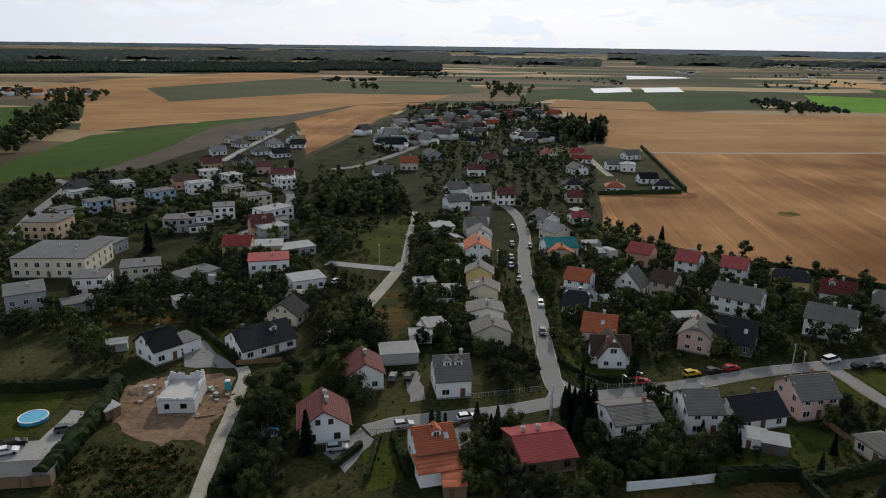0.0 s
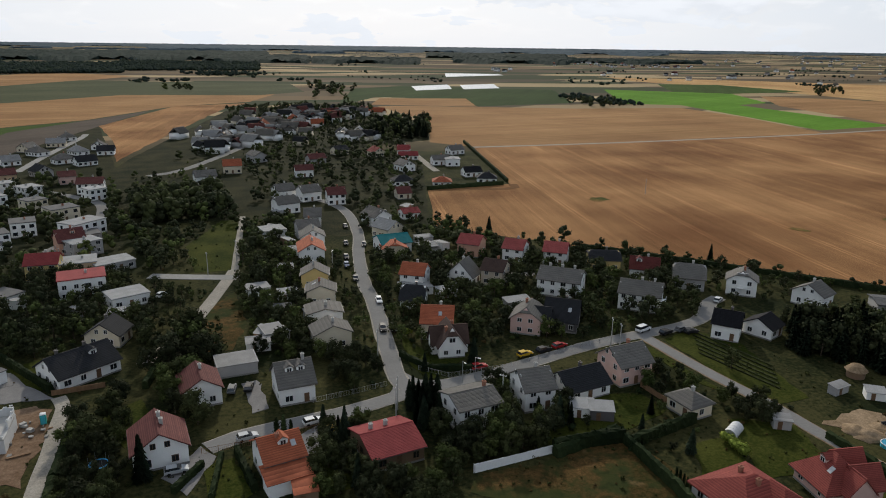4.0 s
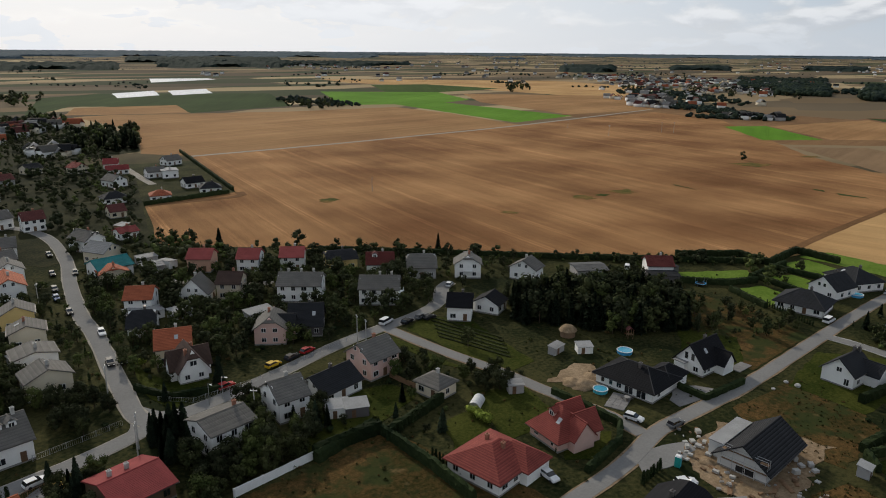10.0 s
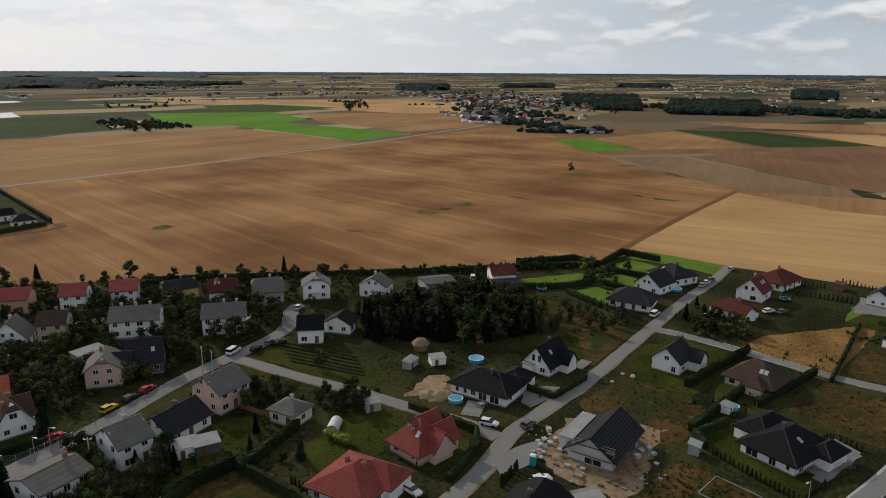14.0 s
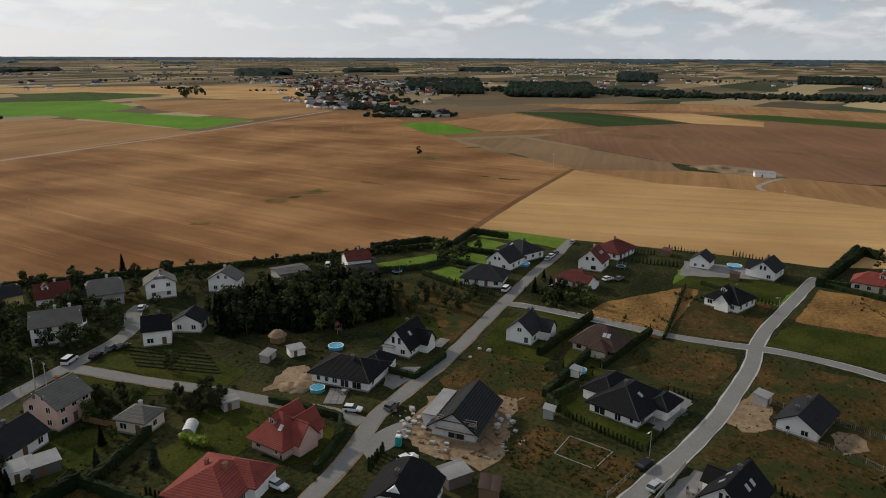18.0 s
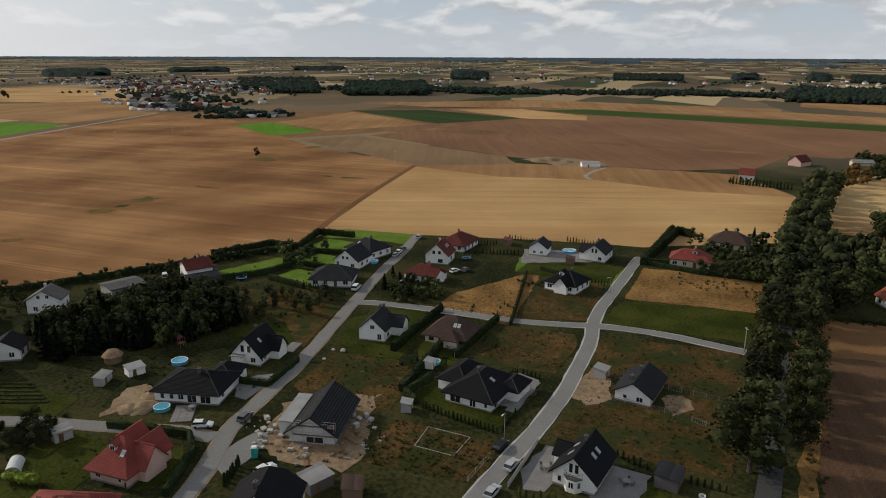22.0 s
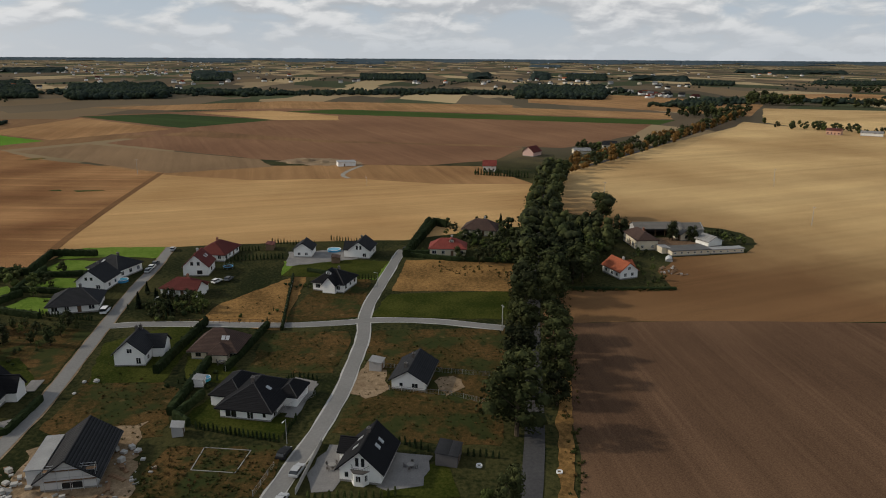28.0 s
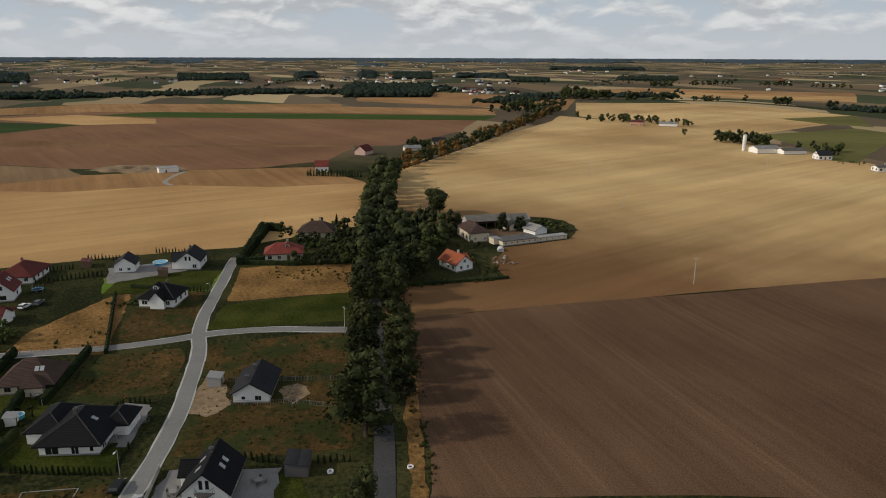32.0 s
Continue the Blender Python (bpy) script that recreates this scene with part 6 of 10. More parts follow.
house(12.3, 187.2, -88, 7.3, 9.5, 4.6, 5.8, wall="white", roof="grey")
house(12.9, 172.4, -84, 7.0, 9.5, 4.6, 6.7, wall="cream", roof="grey")
house(43.7, 296.1, -65, 10.7, 8.5, 5.0, 7.7, wall="white", roof="grey")
house(45.3, 275.8, -57, 9.9, 8.5, 4.6, 7.3, wall="cream", roof="light")
house(43.8, 256.8, 10, 11.6, 11.0, 4.0, 6.3, wall="white", roof="teal", chimneys=())
house(43.2, 250.2, -92, 7.0, 9.0, 3.4, 5.3, wall="cream", roof="orange", kind="half")
house(60.1, 306.0, 11, 7.6, 7.0, 3.2, 4.7, wall="white", roof="metal_red")
house(-21.9, 439.0, 5, 10.4, 9.0, 5.0, 8.1, wall="cream", roof="orange")
house(-35.3, 407.7, 14, 11.4, 9.0, 4.6, 7.3, wall="white", roof="grey")
house(19.4, 420.4, 4, 10.2, 9.0, 4.4, 6.7, wall="white", roof="brick")
house(29.3, 461.9, 17, 10.9, 9.0, 4.4, 6.9, wall="grey", roof="brick")
house(-8.0, 479.4, 117, 12.2, 9.0, 4.6, 6.9, wall="grey", roof="grey")
house(48.8, 502.4, 26, 9.7, 9.0, 3.6, 6.1, wall="cream", roof="anthracite")
house(73.2, 490.5, 109, 10.3, 9.0, 3.6, 6.3, wall="cream", roof="red")
house(92.2, 487.8, -12, 8.7, 9.0, 5.0, 7.7, wall="white", roof="metal_red")
house(92.5, 472.7, -6, 12.6, 8.0, 3.2, 5.3, wall="white", roof="metal_red")
house(81.7, 429.6, -68, 10.9, 9.0, 4.0, 6.7, wall="white", roof="grey")
house(115.9, 443.5, -97, 10.7, 9.0, 4.6, 5.0, wall="white", roof="pale")
house(130.3, 491.4, 20, 11.4, 8.0, 3.6, 6.3, wall="white", roof="grey")
house(108.8, 448.4, 4, 10.7, 8.0, 3.8, 6.1, wall="white", roof="grey")
house(92.7, 376.6, -11, 10.0, 9.0, 3.2, 5.3, wall="white", roof="orange", kind="hip")
house(117.7, 404.0, 4, 10.4, 9.0, 3.2, 5.7, wall="white", roof="black")
house(120.8, 383.0, -13, 10.9, 9.0, 3.2, 5.7, wall="white", roof="anthracite", kind="hip")
house(71.6, 383.1, 4, 11.6, 9.0, 3.2, 5.7, wall="white", roof="anthracite", kind="hip")
house(65.5, 349.9, 4, 7.0, 8.0, 3.2, 5.7, wall="cream", roof="brick")

# old town on the left
house(-130.2, 232.1, 2, 24.0, 22.0, 6.7, 7.0, kind="flat", wall="cream", roof="felt", name="school_building", chimneys=((-0.2,0.3),(0.3,0.2),(0.5,-0.3)), size=(1.2,1.7))
house(-126.4, 246.4, 79, 21.4, 12.0, 4.3, 4.6, kind="flat", wall="grey", roof="felt", chimneys=((0.2,0.2),))
house(-157.5, 273.3, -1, 13.5, 14.0, 7.2, 7.5, kind="flat", wall="peach", roof="felt")
house(-99.1, 221.1, 20, 12.0, 10.0, 5.7, 6.0, kind="flat", wall="cream", roof="felt")
house(-109.0, 209.0, 9, 9.4, 9.0, 5.7, 6.0, kind="flat", wall="white", roof="felt")
house(-120.9, 192.5, 32, 10.3, 12.0, 6.7, 7.0, kind="flat", wall="grey", roof="felt")
house(-81.4, 220.9, 53, 13.7, 9.0, 3.1, 3.4, kind="flat", wall="white", roof="felt", chimneys=())
house(-74.5, 247.8, 3, 9.7, 9.0, 5.6, 8.1, wall="yellow", roof="metal_red")
house(-65.2, 252.9, 11, 10.9, 10.0, 3.9, 4.2, kind="flat", wall="peach", roof="pale")
house(-58.5, 227.1, 14, 13.1, 10.0, 6.5, 6.8, kind="flat", wall="white", roof="metal_red")
house(-74.1, 279.0, 26, 9.1, 10.0, 5.0, 8.5, wall="salmon", roof="brick", dormers=((0.2,-1),))
house(-74.9, 302.9, 51, 14.7, 10.0, 5.9, 6.2, kind="flat", wall="white", roof="pale")
house(-89.5, 330.9, 37, 11.8, 10.0, 5.9, 6.2, kind="flat", wall="cream", roof="felt")
house(-97.9, 307.5, 18, 9.0, 10.0, 5.9, 6.2, kind="flat", wall="white", roof="felt")
house(-102.7, 289.7, 29, 9.1, 10.0, 5.7, 6.0, kind="flat", wall="white", roof="felt")
house(-109.3, 284.9, 12, 12.3, 10.0, 5.7, 6.0, kind="flat", wall="grey", roof="felt")
house(-101.8, 283.9, 19, 7.0, 8.0, 2.9, 3.2, kind="flat", wall="white", roof="felt", chimneys=())
house(-126.6, 360.0, 42, 11.7, 9.0, 5.9, 6.2, kind="flat", wall="white", roof="pale")
house(-90.0, 391.4, 4, 12.2, 10.0, 5.6, 7.9, wall="white", roof="brick")
house(-85.0, 373.8, 38, 8.8, 9.0, 5.7, 6.0, kind="flat", wall="white", roof="pale")
house(-108.3, 420.2, 18, 8.3, 9.0, 4.6, 6.7, wall="pink", roof="brick")
house(-139.1, 372.9, 40, 12.1, 9.0, 4.6, 7.1, wall="salmon", roof="brown", kind="half")
house(-143.7, 433.8, 26, 11.2, 10.0, 4.0, 6.7, wall="peach", roof="brick")
house(-183.4, 347.9, 54, 10.9, 9.0, 3.3, 3.6, kind="flat", wall="white", roof="pale", chimneys=())
house(-165.5, 358.6, 131, 11.0, 9.0, 5.7, 6.0, kind="flat", wall="white", roof="pale")
house(-158.8, 316.8, 49, 10.2, 9.0, 5.3, 5.6, kind="flat", wall="blue", roof="felt")
house(-164.4, 298.1, 57, 8.0, 9.0, 5.7, 6.0, kind="flat", wall="white", roof="felt")
house(-145.4, 315.7, 36, 7.0, 9.0, 5.3, 5.6, kind="flat", wall="peach", roof="felt")
house(-106.1, 351.3, 45, 8.8, 9.0, 5.7, 6.0, kind="flat", wall="cream", roof="felt")
house(-133.5, 398.0, 34, 10.8, 9.0, 5.3, 5.6, kind="flat", wall="white", roof="pale")
house(-117.7, 386.2, 134, 10.8, 9.0, 5.3, 5.6, kind="flat", wall="white", roof="pale")
house(-138.6, 339.2, 49, 11.6, 9.0, 5.7, 6.0, kind="flat", wall="blue", roof="felt")
house(-72.8, 293.7, 23, 11.8, 9.0, 3.1, 3.4, kind="flat", wall="grey", roof="felt")
house(-68.6, 273.8, 39, 10.7, 9.0, 5.3, 5.6, kind="flat", wall="grey", roof="pale")
house(-55.0, 253.0, 30, 12.9, 9.0, 3.1, 3.4, kind="flat", wall="grey", roof="pale", chimneys=())
house(-44.0, 216.0, 27, 10.7, 9.0, 3.5, 3.8, kind="flat", wall="white", roof="pale", chimneys=())
house(-127.9, 445.5, 129, 10.6, 9.0, 3.6, 6.7, wall="grey", roof="anthracite")
house(-157.1, 489.2, 31, 10.2, 9.0, 3.2, 6.2, wall="white", roof="light")
house(-151.8, 527.8, 140, 12.1, 9.0, 3.2, 6.2, wall="white", roof="grey", kind="hip")
house(-127.6, 491.8, 35, 11.6, 9.0, 3.2, 6.2, wall="white", roof="grey", kind="hip")
house(-126.7, 528.5, 131, 12.4, 9.0, 3.2, 6.2, wall="white", roof="light", kind="hip")
house(-151.6, 606.4, 128, 9.8, 9.0, 3.2, 6.2, wall="white", roof="grey", kind="hip")
house(-112.4, 482.0, 32, 12.0, 9.0, 3.2, 6.2, wall="white", roof="anthracite")
house(-118.8, 553.2, 96, 9.9, 9.0, 3.2, 6.2, wall="white", roof="anthracite")
house(-151.0, 572.1, 6, 12.5, 9.0, 3.2, 6.2, wall="cream", roof="light")
house(-163.6, 548.8, 66, 10.7, 9.0, 3.2, 6.2, wall="cream", roof="grey")
house(-108.7, 527.0, 5, 10.8, 9.0, 3.2, 6.2, wall="white", roof="anthracite")
house(-43.5, 186.5, 75, 7.3, 9.0, 3.4, 6.4, wall="cream", roof="anthracite")
house(-70.5, 161.9, 49, 7.0, 9.5, 4.0, 7.3, wall="white", roof="black", wings=((7.2,0,0,5,7,3,3.2,"flat","white","felt"),))
house(-46.5, 167.7, 40, 14.4, 11.0, 3.2, 6.5, wall="white", roof="anthracite", chimneys=((-0.6,0.1),(0.3,0.1)), dormers=((0.35,-1),))
house(-187.4, 354.8, 74, 10.6, 9.0, 4.0, 6.7, wall="dark", roof="anthracite")
house(-172.7, 366.6, 39, 7.0, 9.0, 4.0, 5.7, wall="dark", roof="anthracite")
house(-106.6, 193.9, 36, 8.3, 7.0, 2.7, 3.0, kind="flat", wall="grey", roof="felt", chimneys=(), windows=False, name="shed")
house(-10.7, 162.3, 10, 9.2, 7.0, 2.9, 3.2, kind="flat", wall="grey", roof="light", chimneys=(), windows=False, name="garage")
house(-2.0, 179.6, 15, 5.3, 7.0, 2.9, 3.2, kind="flat", wall="white", roof="light", chimneys=(), name="shed")
house(-6.0, 215.9, 12, 6.8, 6.0, 2.7, 3.0, kind="flat", wall="white", roof="light", chimneys=(), windows=False, name="shed")
house(-0.5, 286.9, 15, 9.2, 9.0, 3.1, 3.4, kind="flat", wall="white", roof="pale", chimneys=(), windows=False, name="shed")
house(56.6, 253.0, 3, 6.6, 6.0, 2.4, 2.9, wall="grey", roof="light", chimneys=(), windows=False, name="shed")
house(468.5, -419.2, -96, 20.2, 12.0, 4.0, 5.7, wall="white", roof="light", windows=False, chimneys=(), name="barn", label="white farm barn with a pale sheet roof")
house(456.9, -435.5, -96, 20.5, 10.0, 3.2, 4.7, wall="white", roof="grey", windows=False, chimneys=(), name="barn", label="long white barn with a grey roof")
house(424.7, -434.9, -106, 10.4, 9.0, 3.6, 6.7, wall="white", roof="anthracite")
house(696.7, -445.2, -135, 13.5, 9.0, 4.4, 6.2, wall="salmon", roof="brick")
house(683.8, -476.5, -125, 19.6, 10.0, 3.2, 4.7, wall="white", roof="light", windows=False, chimneys=(), name="barn", label="pale farm barn with a light roof")
house(366.2, -428.8, -106, 11.6, 8.0, 3.0, 4.2, wall="white", roof="grey")
open_barn(293.6, -116.5, -92, 30.0, 9.0, 3.5, 5.6)
house(284.2, -120.2, -170, 6.0, 5.0, 2.9, 4.5, wall="cream", roof="grey", chimneys=(), label="small cream farm outbuilding with a grey gabled roof", name="barn")
house(275.0, -127.8, -160, 7.4, 7.2, 2.3, 4.0, wall="white", roof="light", windows=False, chimneys=(), label="white gabled farm shed with a pale sheet roof", name="barn")
house(262.6, -113.3, -83, 16.4, 7.6, 2.0, 2.3, kind="flat", wall="cream", roof="felt", chimneys=(), door=False, label="low cream farm range with a dark flat roof", name="barn", holes=tuple(("f", -7.0 + 2.8 * k, 0.9, 0.9, 0.7) for k in range(6)))
house(262.7, -129.2, -83, 14.4, 3.6, 1.7, 2.0, kind="flat", wall="cream", roof="pale", chimneys=(), door=False, label="low cream farm range with a pale flat roof", name="barn", holes=tuple(("f", -6.0 + 3.0 * k, 0.7, 0.8, 0.6) for k in range(5)))

# ---- plants ----
def leaf_material(name, a, b, rand=0.3):
    def vary(nt, N, L, col, src):
        g = N("ShaderNodeNewGeometry")
        r = N("ShaderNodeMapRange"); r.inputs[3].default_value, r.inputs[4].default_value = 0.65, 1.4
        L(g.outputs["Random Per Island"], r.inputs[0])
        hv = N("ShaderNodeHueSaturation"); L(r.outputs[0], hv.inputs["Value"]); L(col, hv.inputs["Color"])
        return hv.outputs[0]
    return material(name, a, b, 0.05, 0.6, 0.75, 0.0, space="world", rand=rand, spec=0.15, extra=vary)


M["leaf_dark"] = leaf_material("leaf_dark", (0.015, 0.019, 0.010), (0.037, 0.041, 0.019))
M["leaf_mid"] = leaf_material("leaf_mid", (0.020, 0.026, 0.011), (0.052, 0.057, 0.022))
M["leaf_fresh"] = leaf_material("leaf_fresh", (0.028, 0.040, 0.012), (0.075, 0.088, 0.028))
M["leaf_spruce"] = leaf_material("leaf_spruce", (0.012, 0.019, 0.012), (0.028, 0.039, 0.022))
M["leaf_lime"] = leaf_material("leaf_lime", (0.09, 0.13, 0.02), (0.19, 0.22, 0.04))
M["leaf_thuja"] = leaf_material("leaf_thuja", (0.011, 0.018, 0.008), (0.030, 0.041, 0.016))
M["leaf_autumn"] = leaf_material("leaf_autumn", (0.055, 0.034, 0.012), (0.150, 0.082, 0.026))


def leaves(bm, rng, centre, radius, n, size, squash=1.0):
    """Small leaf clumps, each a bent pair of triangles, over a lobe."""
    for _ in range(n):
        d = Vector((rng.gauss(0, 1), rng.gauss(0, 1), rng.gauss(0, 1))).normalized()
        p = Vector(centre) + Vector((d.x * radius, d.y * radius, d.z * radius * squash)) * rng.uniform(0.86, 1.16)
        a = Vector((rng.gauss(0, 1), rng.gauss(0, 1), rng.gauss(0, 1))).normalized()
        b = d.cross(a).normalized()
        a = b.cross(d).normalized() + d * rng.uniform(-0.5, 0.5)
        s = size * rng.uniform(0.6, 1.3)
        q = [bm.verts.new(p + v) for v in (a * s, b * s * 0.8 + d * s * 0.3, -a * s, -b * s * 0.8 - d * s * 0.2)]
        bm.faces.new(q)


def lobe(bm, rng, centre, radius, squash=0.9):
    made = bmesh.ops.create_icosphere(bm, subdivisions=1, radius=1.0)["verts"]
    for v in made:
        k = radius * rng.uniform(0.72, 1.08)
        v.co = Vector(centre) + Vector((v.co.x * k, v.co.y * k, v.co.z * k * squash))


def plant_meshes(kind, seed, light=0):
    """Trunk and crown of a plant one metre high, to be scaled."""
    rng = random.Random(seed * 7919 + len(kind))
    t, c = bmesh.new(), bmesh.new()
    if kind in ("broad", "tall", "fruit"):
        wide = dict(broad=0.42, tall=0.27, fruit=0.5)[kind]
        low = dict(broad=0.10, tall=0.06, fruit=0.14)[kind]
        tube(t, 0, 0, -0.03, 0.5, 0.028, 0.015, 7)
        for k in range(5):
            a = rng.uniform(0, math.tau)
            hull(t, [(0.012 * math.cos(a + j * 2.09), 0.012 * math.sin(a + j * 2.09), 0.25 + 0.05 * k) for j in range(3)],
                 [(wide * 0.55 * math.cos(a) + 0.005 * math.cos(j * 2.09), wide * 0.55 * math.sin(a) + 0.005 * math.sin(j * 2.09), 0.5 + 0.06 * k) for j in range(3)])
        n = (22, 12, 8)[light]
        for k in range(n):
            u = rng.uniform(0, 1)
            z = low + 0.1 + (0.9 - low - 0.12) * (k + 0.5) / n
            span = wide * math.sqrt(max(0.08, 1 - (2 * (z - low) / (1 - low) - 0.95) ** 2))
            a, r = rng.uniform(0, math.tau), span * math.sqrt(rng.uniform(0.05, 1)) * 0.75
            rad = rng.uniform(0.10, 0.185) * (0.75 + 0.5 * wide) * (1, 1.2, 1.4)[light]
            ctr = (r * math.cos(a), r * math.sin(a), min(z, 0.98 - rad))
            lobe(c, rng, ctr, rad * (0.72, 0.64, 0.9)[light])
            leaves(c, rng, ctr, rad, (70, 25, 9)[light], (0.025, 0.043, 0.06)[light])
    elif kind == "spruce":
        tube(t, 0, 0, -0.03, 0.9, 0.02, 0.004, 6)
        tiers = 11
        for k in range(tiers):
            z = 0.08 + 0.88 * k / tiers
            r = 0.21 * (1 - k / tiers) ** 0.85 + 0.012
            m = max(6, int(15 * (1 - k / tiers) + 4))
            off = rng.uniform(0, math.tau)
            for j in range(m):
                a = off + math.tau * (j + rng.uniform(-0.25, 0.25)) / m
                rr = r * rng.uniform(0.75, 1.12)
                w = 0.55 * math.tau * rr / m + 0.012
                tip = Vector((rr * math.cos(a), rr * math.sin(a), z - 0.05 * rng.uniform(0.4, 1.3)))
                s = Vector((-math.sin(a), math.cos(a), 0))
                root = Vector((0, 0, z + 0.075))
                mid = root.lerp(tip, 0.55) + Vector((0, 0, 0.012))
                v = [c.verts.new(p) for p in (root, mid - s * w, tip, mid + s * w, root.lerp(tip, 0.5) - Vector((0, 0, 0.04)))]
                c.faces.new((v[0], v[1], v[2], v[3])); c.faces.new((v[0], v[4], v[2], v[1])); c.faces.new((v[0], v[3], v[2], v[4]))
    elif kind == "thuja":
        m = 5 if light else 9
        for k in range(m):
            z = 0.1 + 0.84 * k / m
            rad = 0.155 * (1 - (k / m) ** 2.2 * 0.72)
            lobe(c, rng, (rng.uniform(-0.02, 0.02), rng.uniform(-0.02, 0.02), z), rad * 0.92, 1.0)
            leaves(c, rng, (0, 0, z), rad, 5 if light else 22, 0.05 if light else 0.035, 1.2)
    else:
        for k in range(7):
            a, r = rng.uniform(0, math.tau), rng.uniform(0, 0.38)
            rad = rng.uniform(0.24, 0.36)
            ctr = (r * math.cos(a), r * math.sin(a), rng.uniform(0.25, 0.62))
            lobe(c, rng, ctr, rad * 0.88)
            leaves(c, rng, ctr, rad, 10 if light else 40, 0.08 if light else 0.06)
    out = []
    for name, b in (("trunk", t), ("crown", c)):
        if not b.verts:
            b.free(); out.append(None); continue
        b.normal_update()
        me = bpy.data.meshes.new(name); b.to_mesh(me); b.free()
        out.append(me)
    return out


PLANT = dict(broad=("broad-leaved tree with a dense dark green crown", "tree"), tall=("tall narrow broad-leaved tree with a dark crown", "tree"), fruit=("low spreading garden tree with a loose green crown", "tree"), spruce=("dark conical spruce with drooping branches", "tree"), thuja=("dark green column-shaped thuja in a garden", "thuja"), bush=("dense rounded green bush in a garden", "bush"))


NEAR = dict(broad=172, tall=185, fruit=170, spruce=175, thuja=158, bush=185)      # metres from the middle of the plan
FAR_PLANTS = []


def mesh_arrays(me):
    co = np.empty(len(me.vertices) * 3); me.vertices.foreach_get("co", co)
    loops = np.empty(len(me.loops), np.int32); me.loops.foreach_get("vertex_index", loops)
    total = np.empty(len(me.polygons), np.int32); me.polygons.foreach_get("loop_total", total)
    return co.reshape(-1, 3), loops, total


def joined(name, blocks, mats):
    """One mesh out of many (arrays, matrix 3x3, place, slot)."""
    cos, loops, totals, slots, base = [], [], [], [], 0
    for (co, lo, to), m, p, slot in blocks:
        cos.append(co @ m.T + p); loops.append(lo + base); totals.append(to); slots.append(np.full(len(to), slot, np.int32)); base += len(co)
    co, lo, to, sl = np.concatenate(cos), np.concatenate(loops), np.concatenate(totals), np.concatenate(slots)
    me = bpy.data.meshes.new(name)
    me.vertices.add(len(co)); me.vertices.foreach_set("co", co.astype(np.float32).ravel())
    me.loops.add(len(lo)); me.loops.foreach_set("vertex_index", lo.astype(np.int32))
    me.polygons.add(len(to)); me.polygons.foreach_set("loop_start", (np.cumsum(to) - to).astype(np.int32))
    me.polygons.foreach_set("material_index", sl)
    me.update(calc_edges=True)
    for m in mats:
        me.materials.append(m)
    return me


def turned(a, sx, sz):
    c, s = math.cos(a), math.sin(a)
    return np.array(((c * sx, -s * sx, 0), (s * sx, c * sx, 0), (0, 0, sz)))


def far_plants():
    """The plants past the near ones: real crowns, joined."""
    tones = ["dark", "mid", "spruce", "thuja", "bush", "lime", "autumn", "fresh"]
    mats = [M["leaf_" + (t if t != "bush" else "dark")] for t in tones] + [M["trunk"]]
    arrays, blocks = {}, []
    for kind, v, tone, x, y, z, a, s, h in FAR_PLANTS:
        lod = 1 if math.hypot(x, y) < 260 else 2
        if (kind, v, lod) not in arrays:
            arrays[kind, v, lod] = [mesh_arrays(me) if me else None for me in plant_meshes(kind, v, lod)]
        t, c = arrays[kind, v, lod]
        m, p = turned(a, s, h), np.array((x, y, z))
        blocks.append((c, m, p, tones.index(tone)))
        if t and lod == 1:
            blocks.append((t, m, p, len(mats) - 1))
    tagged(new("garden_trees", joined("garden_trees", blocks, mats)), "dense dark green trees and bushes among the houses", "trees", kind="stuff")


def plant(kind, x, y, h, tone, rng, group="", z=0.0, wide=1.0, label="", close=False):
    v = rng.randrange(6 if kind in ("broad", "fruit") else 4)
    if math.hypot(x, y) > NEAR[kind] and not close:
        s = h * rng.uniform(0.9, 1.15) * wide
        FAR_PLANTS.append((kind, v % 3, tone, x, y, z, rng.uniform(0, 6.28), s, h))
        return None
    key = (kind, v, tone)
    if key not in SHARED:
        t, c = plant_meshes(kind, v)
        if t is not None:
            t.materials.append(M["trunk"])
        c.materials.append(M["leaf_" + tone])
        SHARED[key] = (t, c)
    t, c = SHARED[key]
    what, cat = PLANT[kind]
    s = h * rng.uniform(0.9, 1.15) * wide
    m = Matrix.LocRotScale((x, y, z), Euler((0, 0, rng.uniform(0, 6.28))), (s, s, h))
    if t is None:
        ob = part(kind, c, None)
        ob.matrix_basis = m
        return tagged(ob, label or what, cat, group)
    ob = empty(cat if kind != "spruce" else "spruce", m, label or what, cat, group)
    part("trunk", t, None, ob)
    part("crown", c, None, ob)
    return ob


def inside(x, y, poly):
    hit = False
    for k in range(len(poly)):
        (ax, ay), (bx, by) = poly[k - 1], poly[k]
        if (ay > y) != (by > y) and x < (bx - ax) * (y - ay) / (by - ay) + ax:
            hit = not hit
    return hit


def blocked(x, y, r):
    for cx, cy, c, s, hl, hw in FOOT:
        dx, dy = x - cx, y - cy
        if abs(dx * c + dy * s) < hl + r and abs(-dx * s + dy * c) < hw + r:
            return True
    for line, w in LINES:
        for px, py in line:
            if (px - x) ** 2 + (py - y) ** 2 < (w + r * 0.8) ** 2:
                return True
    return False


TONES = dict(broad=("dark", "dark", "mid", "dark", "mid", "fresh"), tall=("dark", "mid"), fruit=("mid", "dark", "fresh"), spruce=("spruce",), thuja=("thuja",), bush=("dark", "mid", "thuja", "fresh"))
PLACED = []


